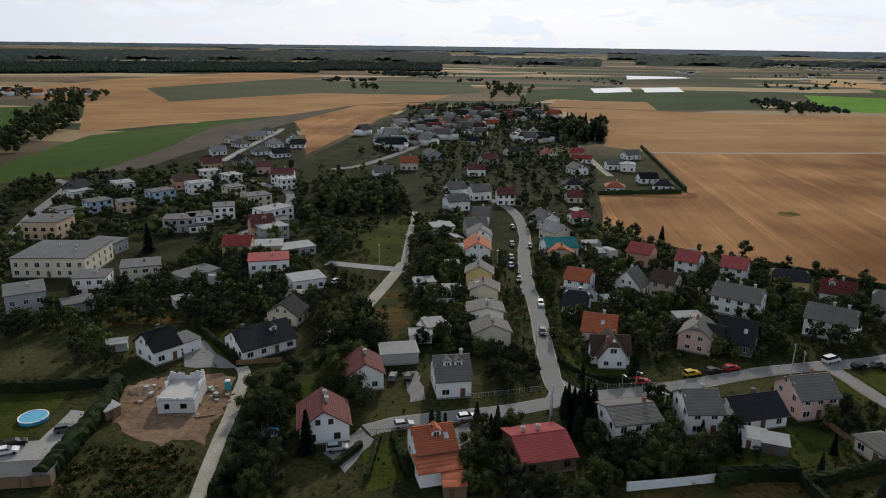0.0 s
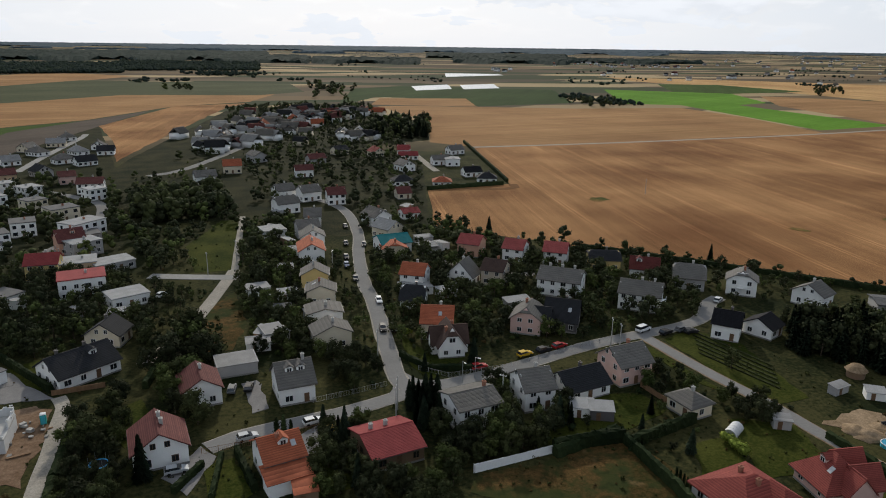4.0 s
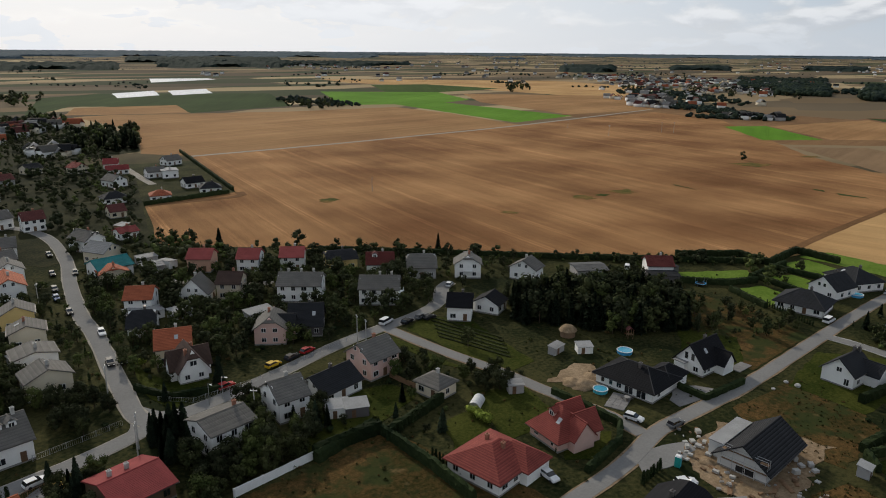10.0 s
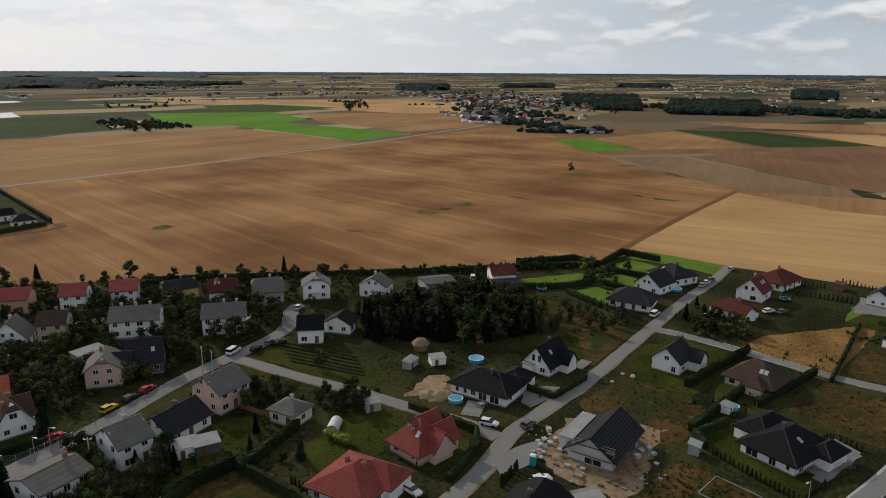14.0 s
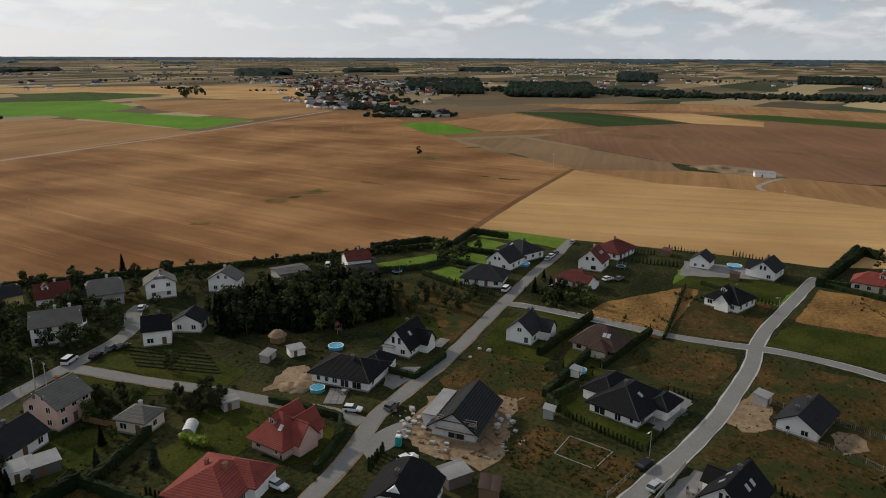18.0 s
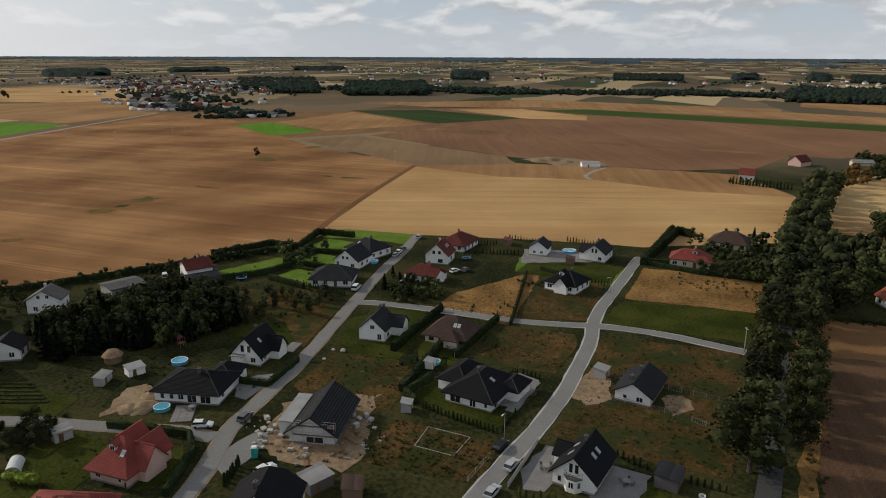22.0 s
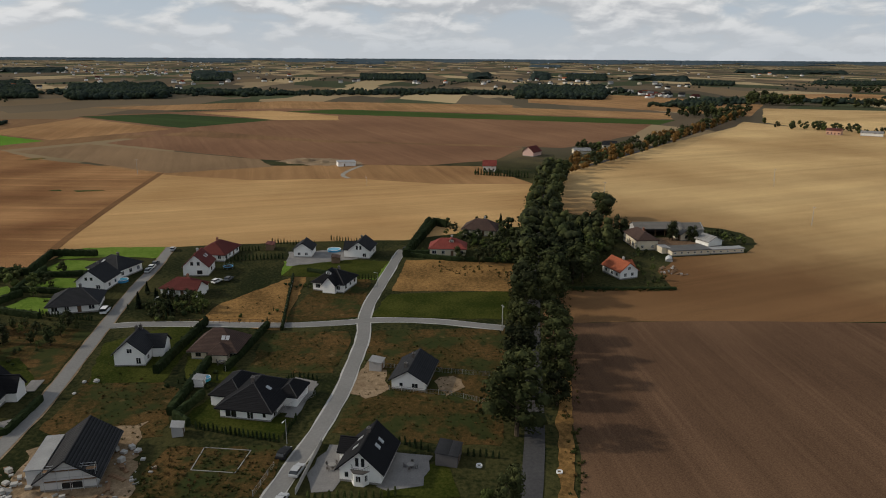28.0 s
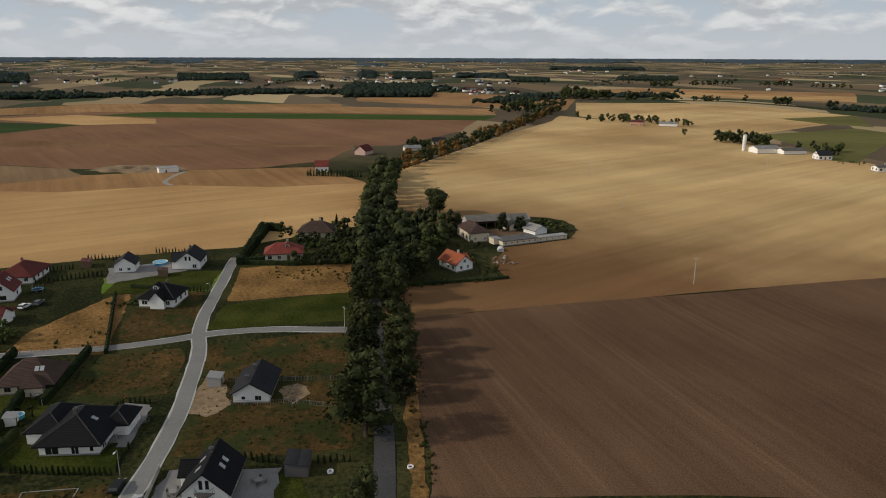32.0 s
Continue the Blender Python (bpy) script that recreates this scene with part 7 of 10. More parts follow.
def grove(poly, n, mix, low, high, seed, gap=2.2, clear=(), group=""):
    """Plants at random over a polygon, clear of houses, roads and one another. mix: letters b t f s u x for the kinds."""
    rng = random.Random(seed)
    kinds = dict(b="broad", t="tall", f="fruit", s="spruce", u="thuja", x="bush")
    xs, ys = [p[0] for p in poly], [p[1] for p in poly]
    done = tries = 0
    while done < n and tries < n * 14:
        tries += 1
        x, y = rng.uniform(min(xs), max(xs)), rng.uniform(min(ys), max(ys))
        kind = kinds[rng.choice(mix)]
        h = rng.uniform(low, high) * dict(broad=1, tall=1.25, fruit=0.62, spruce=1.1, thuja=0.45, bush=0.26)[kind]
        r = h * dict(broad=0.27, tall=0.2, fruit=0.3, spruce=0.15, thuja=0.12, bush=0.35)[kind]
        if not inside(x, y, poly) or blocked(x, y, r * 0.7) or any((x - a) ** 2 + (y - b) ** 2 < (gap + 0.35 * (r + c)) ** 2 for a, b, c in PLACED):
            continue
        if any(inside(x, y, q) for q in clear):
            continue
        PLACED.append((x, y, r))
        plant(kind, x, y, h, rng.choice(TONES[kind]), rng, group)
        done += 1


def hedge(pts, h=2.0, w=1.2, tone="thuja", label="dense dark green clipped hedge"):
    """A hedge along a line: an uneven dense body with leaf clumps."""
    rng = random.Random(int(pts[0][0] * 13 + pts[0][1] * 7) & 65535)
    bm = bmesh.new()
    line = []
    for (ax, ay), (bx, by) in zip(pts, pts[1:]):
        n = max(2, int(math.hypot(bx - ax, by - ay) / 0.9))
        line += [Vector((ax + (bx - ax) * k / n, ay + (by - ay) * k / n, 0)) for k in range(n)]
    line.append(Vector((*pts[-1], 0)))
    rows = []
    for k, p in enumerate(line):
        d = (line[min(k + 1, len(line) - 1)] - line[max(k - 1, 0)]).normalized()
        s = Vector((d.y, -d.x, 0))
        ring = []
        for u, v in ((-0.5, 0), (-0.52, 0.5), (-0.42, 0.93), (0, 1.02), (0.42, 0.93), (0.52, 0.5), (0.5, 0)):
            ring.append(bm.verts.new(p + s * (u * w * rng.uniform(0.8, 1.2)) + Vector((0, 0, v * h * rng.uniform(0.88, 1.1) - 0.02))))
        rows.append(ring)
    for a, b in zip(rows, rows[1:]):
        for k in range(6):
            bm.faces.new((a[k], a[k + 1], b[k + 1], b[k]))
    bm.faces.new(rows[0]); bm.faces.new(rows[-1][::-1])
    for p in line:
        for _ in range(5):
            leaves(bm, rng, p + Vector((rng.uniform(-0.4, 0.4), rng.uniform(-0.4, 0.4), rng.uniform(0.3, 1.0) * h)), w * 0.5, 1, 0.22)
    return tagged(part("hedge", bm, M["leaf_" + tone]), label, "hedge")


def thuja_row(pts, step=1.1, h=2.4, group="thuja row", tone="thuja"):
    rng = random.Random(int(pts[0][0] * 11 + pts[0][1] * 5) & 65535)
    for (ax, ay), (bx, by) in zip(pts, pts[1:]):
        n = max(1, int(math.hypot(bx - ax, by - ay) / step))
        for k in range(n):
            x, y = ax + (bx - ax) * (k + 0.5) / n, ay + (by - ay) * (k + 0.5) / n
            plant("thuja", x + rng.uniform(-0.1, 0.1), y + rng.uniform(-0.1, 0.1), h * rng.uniform(0.85, 1.15), tone, rng, group)


def avenue(pts, step, side, low, high, seed, tones=("dark", "mid", "dark"), kinds=("broad", "broad", "tall"), jitter=1.5):
    """Trees along both sides of a road."""
    rng = random.Random(seed)
    line = smooth_line(pts, step)
    for k, p in enumerate(line):
        d = (line[min(k + 1, len(line) - 1)] - line[max(k - 1, 0)]).normalized()
        for s in (-1, 1):
            if rng.random() < 0.08:
                continue
            q = p + Vector((d.y, -d.x, 0)) * s * (side + rng.uniform(-jitter, jitter) * 0.5) + d * rng.uniform(-jitter, jitter)
            plant(rng.choice(kinds), q.x, q.y, rng.uniform(low, high), rng.choice(tones), rng, "trees of the avenue", wide=1.0)

# ---- small things ----
for key, col in dict(white=(0.70, 0.70, 0.70), silver=(0.42, 0.43, 0.44), black=(0.018, 0.018, 0.02), red=(0.33, 0.02, 0.02), yellow=(0.52, 0.33, 0.02), blue=(0.03, 0.07, 0.18), grey=(0.13, 0.135, 0.14)).items():
    M["car_" + key] = material("car_paint_" + key, tuple(c * 0.94 for c in col), col, 1, 8, 0.55, metal=0.0, spec=0.12)
M["tyre"] = material("tyre", (0.012, 0.012, 0.012), (0.022, 0.022, 0.022), 4, 20, 0.9)
M["pool_blue"] = material("pool_blue", (0.05, 0.28, 0.55), (0.08, 0.36, 0.62), 1, 8, 0.4)
M["pool_teal"] = material("pool_teal", (0.05, 0.38, 0.48), (0.09, 0.46, 0.55), 1, 8, 0.4)
M["water"] = material("pool_water", (0.06, 0.30, 0.46), (0.09, 0.38, 0.52), 0.8, 3, 0.06, 0.1, 4, spec=0.6)
M["teal"] = material("teal_plastic", (0.02, 0.30, 0.27), (0.03, 0.36, 0.32), 1, 6, 0.5)
M["film"] = material("tunnel_film", (0.50, 0.51, 0.50), (0.62, 0.63, 0.62), 0.8, 5, 0.5, 0.2)


def finish(name, bm, mats):
    bm.normal_update()
    me = bpy.data.meshes.new(name); bm.to_mesh(me); bm.free()
    for m in (mats if isinstance(mats, (list, tuple)) else (mats,)):
        me.materials.append(m)
    return me


def car(x, y, turn, colour, van=False):
    """A parked car: body shell, glass house, four wheels, lamps."""
    key = ("car", van)
    if key not in SHARED:
        L, W = (4.9, 1.9) if van else (4.25, 1.75)
        prof = [(-0.5, 0.32), (-0.5, 0.78), (-0.46, 0.92), (-0.2, 1.0), (0.22, 1.0), (0.36, 0.92), (0.5, 0.72), (0.5, 0.32)]
        cab = [(-0.47, 0.9), (-0.42, 1.42), (0.02, 1.46), (0.24, 0.95)]
        if van:
            prof = [(-0.5, 0.35), (-0.5, 1.05), (-0.48, 1.15), (0.3, 1.15), (0.4, 1.0), (0.5, 0.85), (0.5, 0.35)]
            cab = [(-0.49, 1.1), (-0.47, 1.85), (0.12, 1.88), (0.34, 1.08)]

        def loft(pts, w0, w1, top=None):
            b = bmesh.new()
            lo = [(px * L, -w0, pz) for px, pz in pts]
            hi = [(px * L, w0, pz) for px, pz in pts]
            if top:
                lo = [(px * L, -(w1 if pz > top else w0), pz) for px, pz in pts]
                hi = [(px * L, (w1 if pz > top else w0), pz) for px, pz in pts]
            hull(b, lo, hi)
            bmesh.ops.recalc_face_normals(b, faces=b.faces)
            return b
        body = loft(prof, W / 2, W / 2)
        bmesh.ops.bevel(body, geom=list(body.edges), offset=0.06, segments=2, affect="EDGES", clamp_overlap=True)
        glass_house = loft(cab, W / 2 - 0.06, W / 2 - 0.2, 1.2)
        roof = bmesh.new()
        z = 1.88 if van else 1.46
        x0, x1 = (-0.475, 0.125) if van else (-0.40, 0.03)
        box(roof, x0 * L, -W / 2 + 0.17, z - 0.03, x1 * L, W / 2 - 0.17, z + 0.03)
        wheel = bmesh.new()
        n = 12
        a = [(0.31 * math.cos(k * math.tau / n), -0.1, 0.31 * math.sin(k * math.tau / n)) for k in range(n)]
        hull(wheel, a[::-1], [(p, 0.1, q) for p, _, q in a][::-1])
        lampm = bmesh.new(); box(lampm, -0.04, -0.17, -0.07, 0.05, 0.17, 0.07)
        SHARED[key] = (L, W, body, finish("glasshouse", glass_house, M["glass"]), roof, finish("wheel", wheel, M["tyre"]), finish("headlight", lampm, M["frame"]))
        b0 = bpy.data.meshes.new("body"); body.to_mesh(b0); r0 = bpy.data.meshes.new("roof"); roof.to_mesh(r0)
        SHARED[key] = (L, W, b0, SHARED[key][3], r0, SHARED[key][5], SHARED[key][6])
    L, W, b0, gl, r0, wh, lm = SHARED[key]
    ck = key + (colour,)
    if ck not in SHARED:
        b1, r1 = b0.copy(), r0.copy()
        b1.materials.append(M["car_" + colour]); r1.materials.append(M["car_" + colour])
        SHARED[ck] = (b1, r1)
    b1, r1 = SHARED[ck]
    thing = empty("van" if van else "car", pose(x, y, 0.17, 0, 0, turn), f"{colour} parked {'delivery van' if van else 'passenger car'} beside the road", "van" if van else "car", "parked cars")
    part("body", b1, None, thing); part("glasshouse", gl, None, thing, "dark car windows"); part("roof", r1, None, thing)
    for sx in (-0.31, 0.31):
        for sy in (-1, 1):
            part("wheel", wh, None, thing, "black tyre", at=pose(sx * L, sy * (W / 2 - 0.08), 0.31))
    for sy in (-1, 1):
        part("headlight", lm, None, thing, at=pose(L / 2 - 0.03, sy * (W / 2 - 0.3), 0.68))
    return thing


def utility_pole(x, y, h=8.0, turn=0, arms=1):
    thing = empty("utility_pole", pose(x, y, 0, 0, 0, turn), "slim grey concrete utility pole with a crossarm", "pole", "utility poles")
    bm = bmesh.new(); tube(bm, 0, 0, -0.3, h, 0.16, 0.09, 8); part("post", bm, M["concrete"], thing)
    for k in range(arms):
        bm = bmesh.new(); box(bm, -0.8, -0.06, h - 0.5 - k * 0.8, 0.8, 0.06, h - 0.38 - k * 0.8); part("crossarm", bm, M["metal"], thing)
    for s in (-0.7, 0, 0.7):
        bm = bmesh.new(); tube(bm, s, 0, h - 0.38, h - 0.16, 0.05, 0.04, 6); part("insulator", bm, M["white_paint"], thing)


def street_lamp(x, y, h=6.0, turn=0):
    thing = empty("street_lamp", pose(x, y, 0, 0, 0, turn), "slim grey street lamp with one arm", "street lamp", "street lamps")
    bm = bmesh.new(); tube(bm, 0, 0, -0.2, h, 0.09, 0.05, 8); part("post", bm, M["metal"], thing)
    bm = bmesh.new(); box(bm, 0, -0.03, h - 0.06, 1.1, 0.03, h); part("arm", bm, M["metal"], thing)
    bm = bmesh.new(); box(bm, 0.8, -0.12, h - 0.04, 1.5, 0.12, h + 0.08); part("lamp_head", bm, M["frame"], thing)


def pool(x, y, r, mat, h=0.9):
    thing = empty("garden_pool", pose(x, y, 0), f"round {'turquoise' if mat == 'pool_teal' else 'blue'} garden pool filled with water", "pool")
    n = 24
    ring = lambda q, z: [(q * math.cos(k * math.tau / n), q * math.sin(k * math.tau / n), z) for k in range(n)]
    bm = bmesh.new(); hull(bm, ring(r, -0.05), ring(r, h - 0.12)); part("pool_wall", bm, M[mat], thing)
    bm = bmesh.new(); hull(bm, ring(r * 0.94, h - 0.125), ring(r * 0.94, h - 0.1)); part("pool_water", bm, M["water"], thing)
    bm = bmesh.new()
    rows = [[bm.verts.new(p) for p in ring(q, z)] for q, z in ((r * 0.95, h - 0.11), (r * 0.96, h), (r * 1.04, h), (r * 1.04, h - 0.14))]
    for a, b in zip(rows, rows[1:]):
        for k in range(n):
            bm.faces.new((a[k], a[(k + 1) % n], b[(k + 1) % n], b[k]))
    part("rim", bm, M["white_paint"], thing)


def trampoline(x, y, r=1.8):
    thing = empty("trampoline", pose(x, y, 0), "round garden trampoline with a blue pad", "trampoline")
    n = 20
    ring = lambda q, z: [(q * math.cos(k * math.tau / n), q * math.sin(k * math.tau / n), z) for k in range(n)]
    bm = bmesh.new(); hull(bm, ring(r * 0.85, 0.86), ring(r * 0.85, 0.88)); part("mat", bm, M["tyre"], thing)
    bm = bmesh.new()
    rows = [[bm.verts.new(p) for p in ring(q, z)] for q, z in ((r * 0.82, 0.9), (r, 0.92), (r, 0.84), (r * 0.82, 0.86))]
    for a, b in zip(rows, rows[1:]):
        for k in range(n):
            bm.faces.new((a[k], a[(k + 1) % n], b[(k + 1) % n], b[k]))
    part("pad", bm, M["pool_blue"], thing)
    for k in range(6):
        bm = bmesh.new(); a = k * math.tau / 6
        tube(bm, r * math.cos(a), r * math.sin(a), 0, 2.4, 0.03, 0.03, 6); part("pole", bm, M["metal"], thing)


def shed(x, y, turn, L, W, h, wall="wall_grey", roof="roof_light", label="small grey garden shed with a sloping roof", name="shed"):
    thing = empty(name, pose(x, y, 0, 0, 0, turn), label, "shed")
    FOOT.append((x, y, math.cos(radians(turn)), math.sin(radians(turn)), L / 2, W / 2))
    bm = bmesh.new()
    v = box(bm, -L / 2, -W / 2, -0.1, L / 2, W / 2, h)
    for k in (6, 7):
        v[k].co.z += 0.35
    part("wall", bm, M[wall], thing)
    bm = bmesh.new()
    slab(bm, [(-L / 2 - 0.2, -W / 2 - 0.25, h + 0.06), (L / 2 + 0.2, -W / 2 - 0.25, h + 0.06), (L / 2 + 0.2, W / 2 + 0.2, h + 0.49), (-L / 2 - 0.2, W / 2 + 0.2, h + 0.49)], 0.08)
    part("roof", bm, M[roof], thing)
    bm = bmesh.new(); box(bm, -0.45, -0.04, 0.0, 0.45, 0.02, min(1.9, h - 0.2)); part("door", bm, M["door"], thing, at=pose(-L * 0.15, -W / 2, 0))


def tunnel(x, y, turn, L, r):
    """A film greenhouse: arched film over hoops, with end walls."""
    thing = empty("film_greenhouse", pose(x, y, 0, 0, 0, turn), "white arched film greenhouse tunnel in a garden", "greenhouse")
    bm = bmesh.new()
    n = 10
    arc = [(r * math.cos(math.pi * k / n), r * 1.05 * math.sin(math.pi * k / n)) for k in range(n + 1)]
    hull(bm, [(-L / 2, p, q) for p, q in arc], [(L / 2, p, q) for p, q in arc])
    bmesh.ops.recalc_face_normals(bm, faces=bm.faces)
    part("film", bm, M["film"], thing)
    for k in range(5):
        bm = bmesh.new(); u = -L / 2 + L * k / 4
        hull(bm, [(u - 0.03, p * 1.01, q * 1.01 + 0.004) for p, q in arc], [(u + 0.03, p * 1.01, q * 1.01 + 0.004) for p, q in arc])
        bmesh.ops.recalc_face_normals(bm, faces=bm.faces)
        part("hoop", bm, M["metal"], thing)


def fence(pts, h=1.4, mat="metal", label="low grey wire fence on slim posts", step=2.6, solid=False):
    """Posts, with rails or panels from post to post."""
    thing = empty("fence", pose(*pts[0], 0), label, "fence")
    ox, oy = pts[0]
    for (ax, ay), (bx, by) in zip(pts, pts[1:]):
        d = math.hypot(bx - ax, by - ay)
        n = max(1, int(d / step))
        turn = math.degrees(math.atan2(by - ay, bx - ax))
        w = d / n
        key = ("fence", round(w, 1), h, mat, solid)
        if key not in SHARED:
            p = bmesh.new(); box(p, -0.06, -0.06, -0.2, 0.06, 0.06, h + 0.06)
            q = bmesh.new()
            if solid:
                box(q, 0.03, -0.035, 0.02, w - 0.03, 0.035, h)
            else:
                m = max(2, int(w / 0.35))
                xs = [w * k / m + o for k in range(m + 1) for o in (-0.02, 0.02)]
                zs = [0.08, 0.13, h - 0.1, h - 0.03]
                v = [[q.verts.new((u, 0, z)) for u in xs] for z in zs]
                for i in range(3):
                    for j in range(len(xs) - 1):
                        if i != 1 or j % 2 == 0:
                            q.faces.new((v[i][j], v[i][j + 1], v[i + 1][j + 1], v[i + 1][j]))
                bmesh.ops.solidify(q, geom=list(q.faces), thickness=0.03)
            SHARED[key] = (finish("post", p, M[mat]), finish("panel", q, M[mat]))
        p, q = SHARED[key]
        for k in range(n):
            u = k / n
            m = pose(ax - ox + (bx - ax) * u, ay - oy + (by - ay) * u, 0, 0, 0, turn)
            part("post", p, None, thing, at=m); part("panel", q, None, thing, at=m)
    return thing


def block_stack(x, y, turn, nx, ny, nz, mat="concrete", label="pallet of pale building blocks"):
    thing = empty("block_pallet", pose(x, y, 0.1, 0, 0, turn), label, "building blocks", "pallets on the building site")
    bm = bmesh.new()
    for k in (-0.45, 0, 0.45):
        box(bm, -0.6, k - 0.06, 0, 0.6, k + 0.06, 0.1)
    box(bm, -0.6, -0.5, 0.1, 0.6, 0.5, 0.14)
    part("pallet", bm, M["wood"], thing)
    key = ("block", mat)
    if key not in SHARED:
        b = bmesh.new(); box(b, -0.29, -0.115, 0, 0.29, 0.115, 0.23)
        SHARED[key] = finish("block", b, M[mat])
    for i in range(nx):
        for j in range(ny):
            for k in range(nz):
                part("block", SHARED[key], None, thing, at=pose(-0.29 * (nx - 1) + i * 0.59, -0.12 * (ny - 1) + j * 0.24, 0.142 + k * 0.234))


def rubble(x, y, r, n, seed, mats=("concrete", "earth", "wood", "plinth"), label="heap of rubble and building waste"):
    rng = random.Random(seed)
    bm = bmesh.new()
    for _ in range(n):
        a, q = rng.uniform(0, 6.28), r * math.sqrt(rng.random())
        s = rng.uniform(0.12, 0.5)
        px, py = q * math.cos(a), q * math.sin(a)
        z = max(0, (1 - q / r)) * 0.5
        v = box(bm, px - s, py - s * rng.uniform(0.3, 1), z - 0.1, px + s, py + s * rng.uniform(0.3, 1), z + s * rng.uniform(0.3, 0.9), rng.randrange(len(mats)))
        c, sn = math.cos(a * 3), math.sin(a * 3)
        for one in v:
            dx, dy = one.co.x - px, one.co.y - py
            one.co.x, one.co.y = px + dx * c - dy * sn, py + dx * sn + dy * c
    tagged(part("rubble", bm, [M[m] for m in mats], at=pose(x, y, 0.1)), label, "rubble", kind="stuff")


def heap(x, y, r, h, mat="sand", label="heap of yellowish building sand"):
    rng = random.Random(int(x * 3 + y))
    bm = bmesh.new()
    rows = []
    for k in range(7):
        q = r * (1 - k / 7)
        rows.append([bm.verts.new((q * rng.uniform(0.8, 1.15) * math.cos(j * math.tau / 16), q * rng.uniform(0.8, 1.15) * math.sin(j * math.tau / 16), h * (k / 6.2) ** 0.8 * rng.uniform(0.85, 1.1) - 0.02)) for j in range(16)])
    for a, b in zip(rows, rows[1:]):
        for j in range(16):
            bm.faces.new((a[j], a[(j + 1) % 16], b[(j + 1) % 16], b[j]))
    bm.faces.new(rows[-1])
    for f in bm.faces:
        f.smooth = True
    tagged(part("sand_mound", bm, M[mat], at=pose(x, y, 0.05)), label, "heap")


def portable_toilet(x, y, turn):
    thing = empty("portable_toilet", pose(x, y, 0.1, 0, 0, turn), "turquoise portable toilet on the building site", "portable toilet")
    bm = bmesh.new(); box(bm, -0.55, -0.55, 0, 0.55, 0.55, 2.1); part("cabin", bm, M["teal"], thing)
    bm = bmesh.new(); hull(bm, [(-0.58, -0.58, 2.1), (0.58, -0.58, 2.1), (0.58, 0.58, 2.1), (-0.58, 0.58, 2.1)], [(-0.4, -0.4, 2.3), (0.4, -0.4, 2.3), (0.4, 0.4, 2.3), (-0.4, 0.4, 2.3)]); part("roof", bm, M["white_paint"], thing)
    bm = bmesh.new(); box(bm, -0.4, -0.58, 0.1, 0.4, -0.553, 1.95); part("door", bm, M["pool_teal"], thing)


def planks(x, y, turn, n=7, label="stack of sawn timber"):
    thing = empty("timber_stack", pose(x, y, 0.1, 0, 0, turn), label, "timber")
    for k in range(n):
        bm = bmesh.new(); box(bm, -2, -0.1, 0, 2, 0.1, 0.1); part("plank", bm, M["wood"], thing, at=pose((k % 3) * 0.07, (k % 4) * 0.23 - 0.35, (k // 4) * 0.11, 0, 0, (k * 37 % 7 - 3) * 0.6))


def playset(x, y, turn):
    thing = empty("play_tower", pose(x, y, 0, 0, 0, turn), "wooden play tower with a red slide", "play tower")
    for a in (-0.7, 0.7):
        for b in (-0.7, 0.7):
            bm = bmesh.new(); box(bm, a - 0.06, b - 0.06, 0, a + 0.06, b + 0.06, 2.6); part("post", bm, M["wood"], thing)
    bm = bmesh.new(); box(bm, -0.75, -0.75, 1.2, 0.75, 0.75, 1.3); part("platform", bm, M["wood"], thing)
    bm = bmesh.new(); slab(bm, [(-0.95, -0.95, 2.6), (0.95, -0.95, 2.6), (0.95, 0, 3.3), (-0.95, 0, 3.3)], 0.06); slab(bm, [(0.95, 0.95, 2.6), (-0.95, 0.95, 2.6), (-0.95, 0, 3.3), (0.95, 0, 3.3)], 0.06); part("roof", bm, M["roof_brick"], thing)
    bm = bmesh.new(); slab(bm, [(0.75, -0.3, 1.3), (3.0, -0.3, 0.25), (3.0, 0.3, 0.25), (0.75, 0.3, 1.3)], 0.08); part("slide", bm, M["car_red"], thing)


def gazebo(x, y, r=2.6):
    """A round thatched garden hut."""
    thing = empty("garden_hut", pose(x, y, 0), "round wooden garden hut with a straw-coloured roof", "hut")
    n = 14
    ring = lambda q, z: [(q * math.cos(k * math.tau / n), q * math.sin(k * math.tau / n), z) for k in range(n)]
    bm = bmesh.new(); hull(bm, ring(r * 0.8, 0), ring(r * 0.8, 1.9)); part("wall", bm, M["wall_brown"], thing)
    bm = bmesh.new(); hull(bm, ring(r, 1.8), ring(r * 0.55, 3.0)); part("roof", bm, M["sand"], thing)
    bm = bmesh.new(); hull(bm, ring(r * 0.55, 3.0), ring(0.15, 3.5)); part("cap", bm, M["sand"], thing)


def terrace(x, y, turn, L, W, label="grey paved terrace beside the house"):
    """A terrace of slabs laid with open joints, each slab a piece."""
    thing = tagged(empty("terrace", pose(x, y, 0.1, 0, 0, turn), label, "terrace"), kind="structure")
    if "slab" not in SHARED:
        b = bmesh.new(); box(b, -0.72, -0.72, -0.1, 0.72, 0.72, 0.06); SHARED["slab"] = finish("slab", b, M["paving"])
    for i in range(int(L / 1.5)):
        for j in range(int(W / 1.5)):
            part("slab", SHARED["slab"], None, thing, at=pose(-L / 2 + 0.75 + i * 1.5, -W / 2 + 0.75 + j * 1.5, 0.002 * ((i * 7 + j * 3) % 4)))


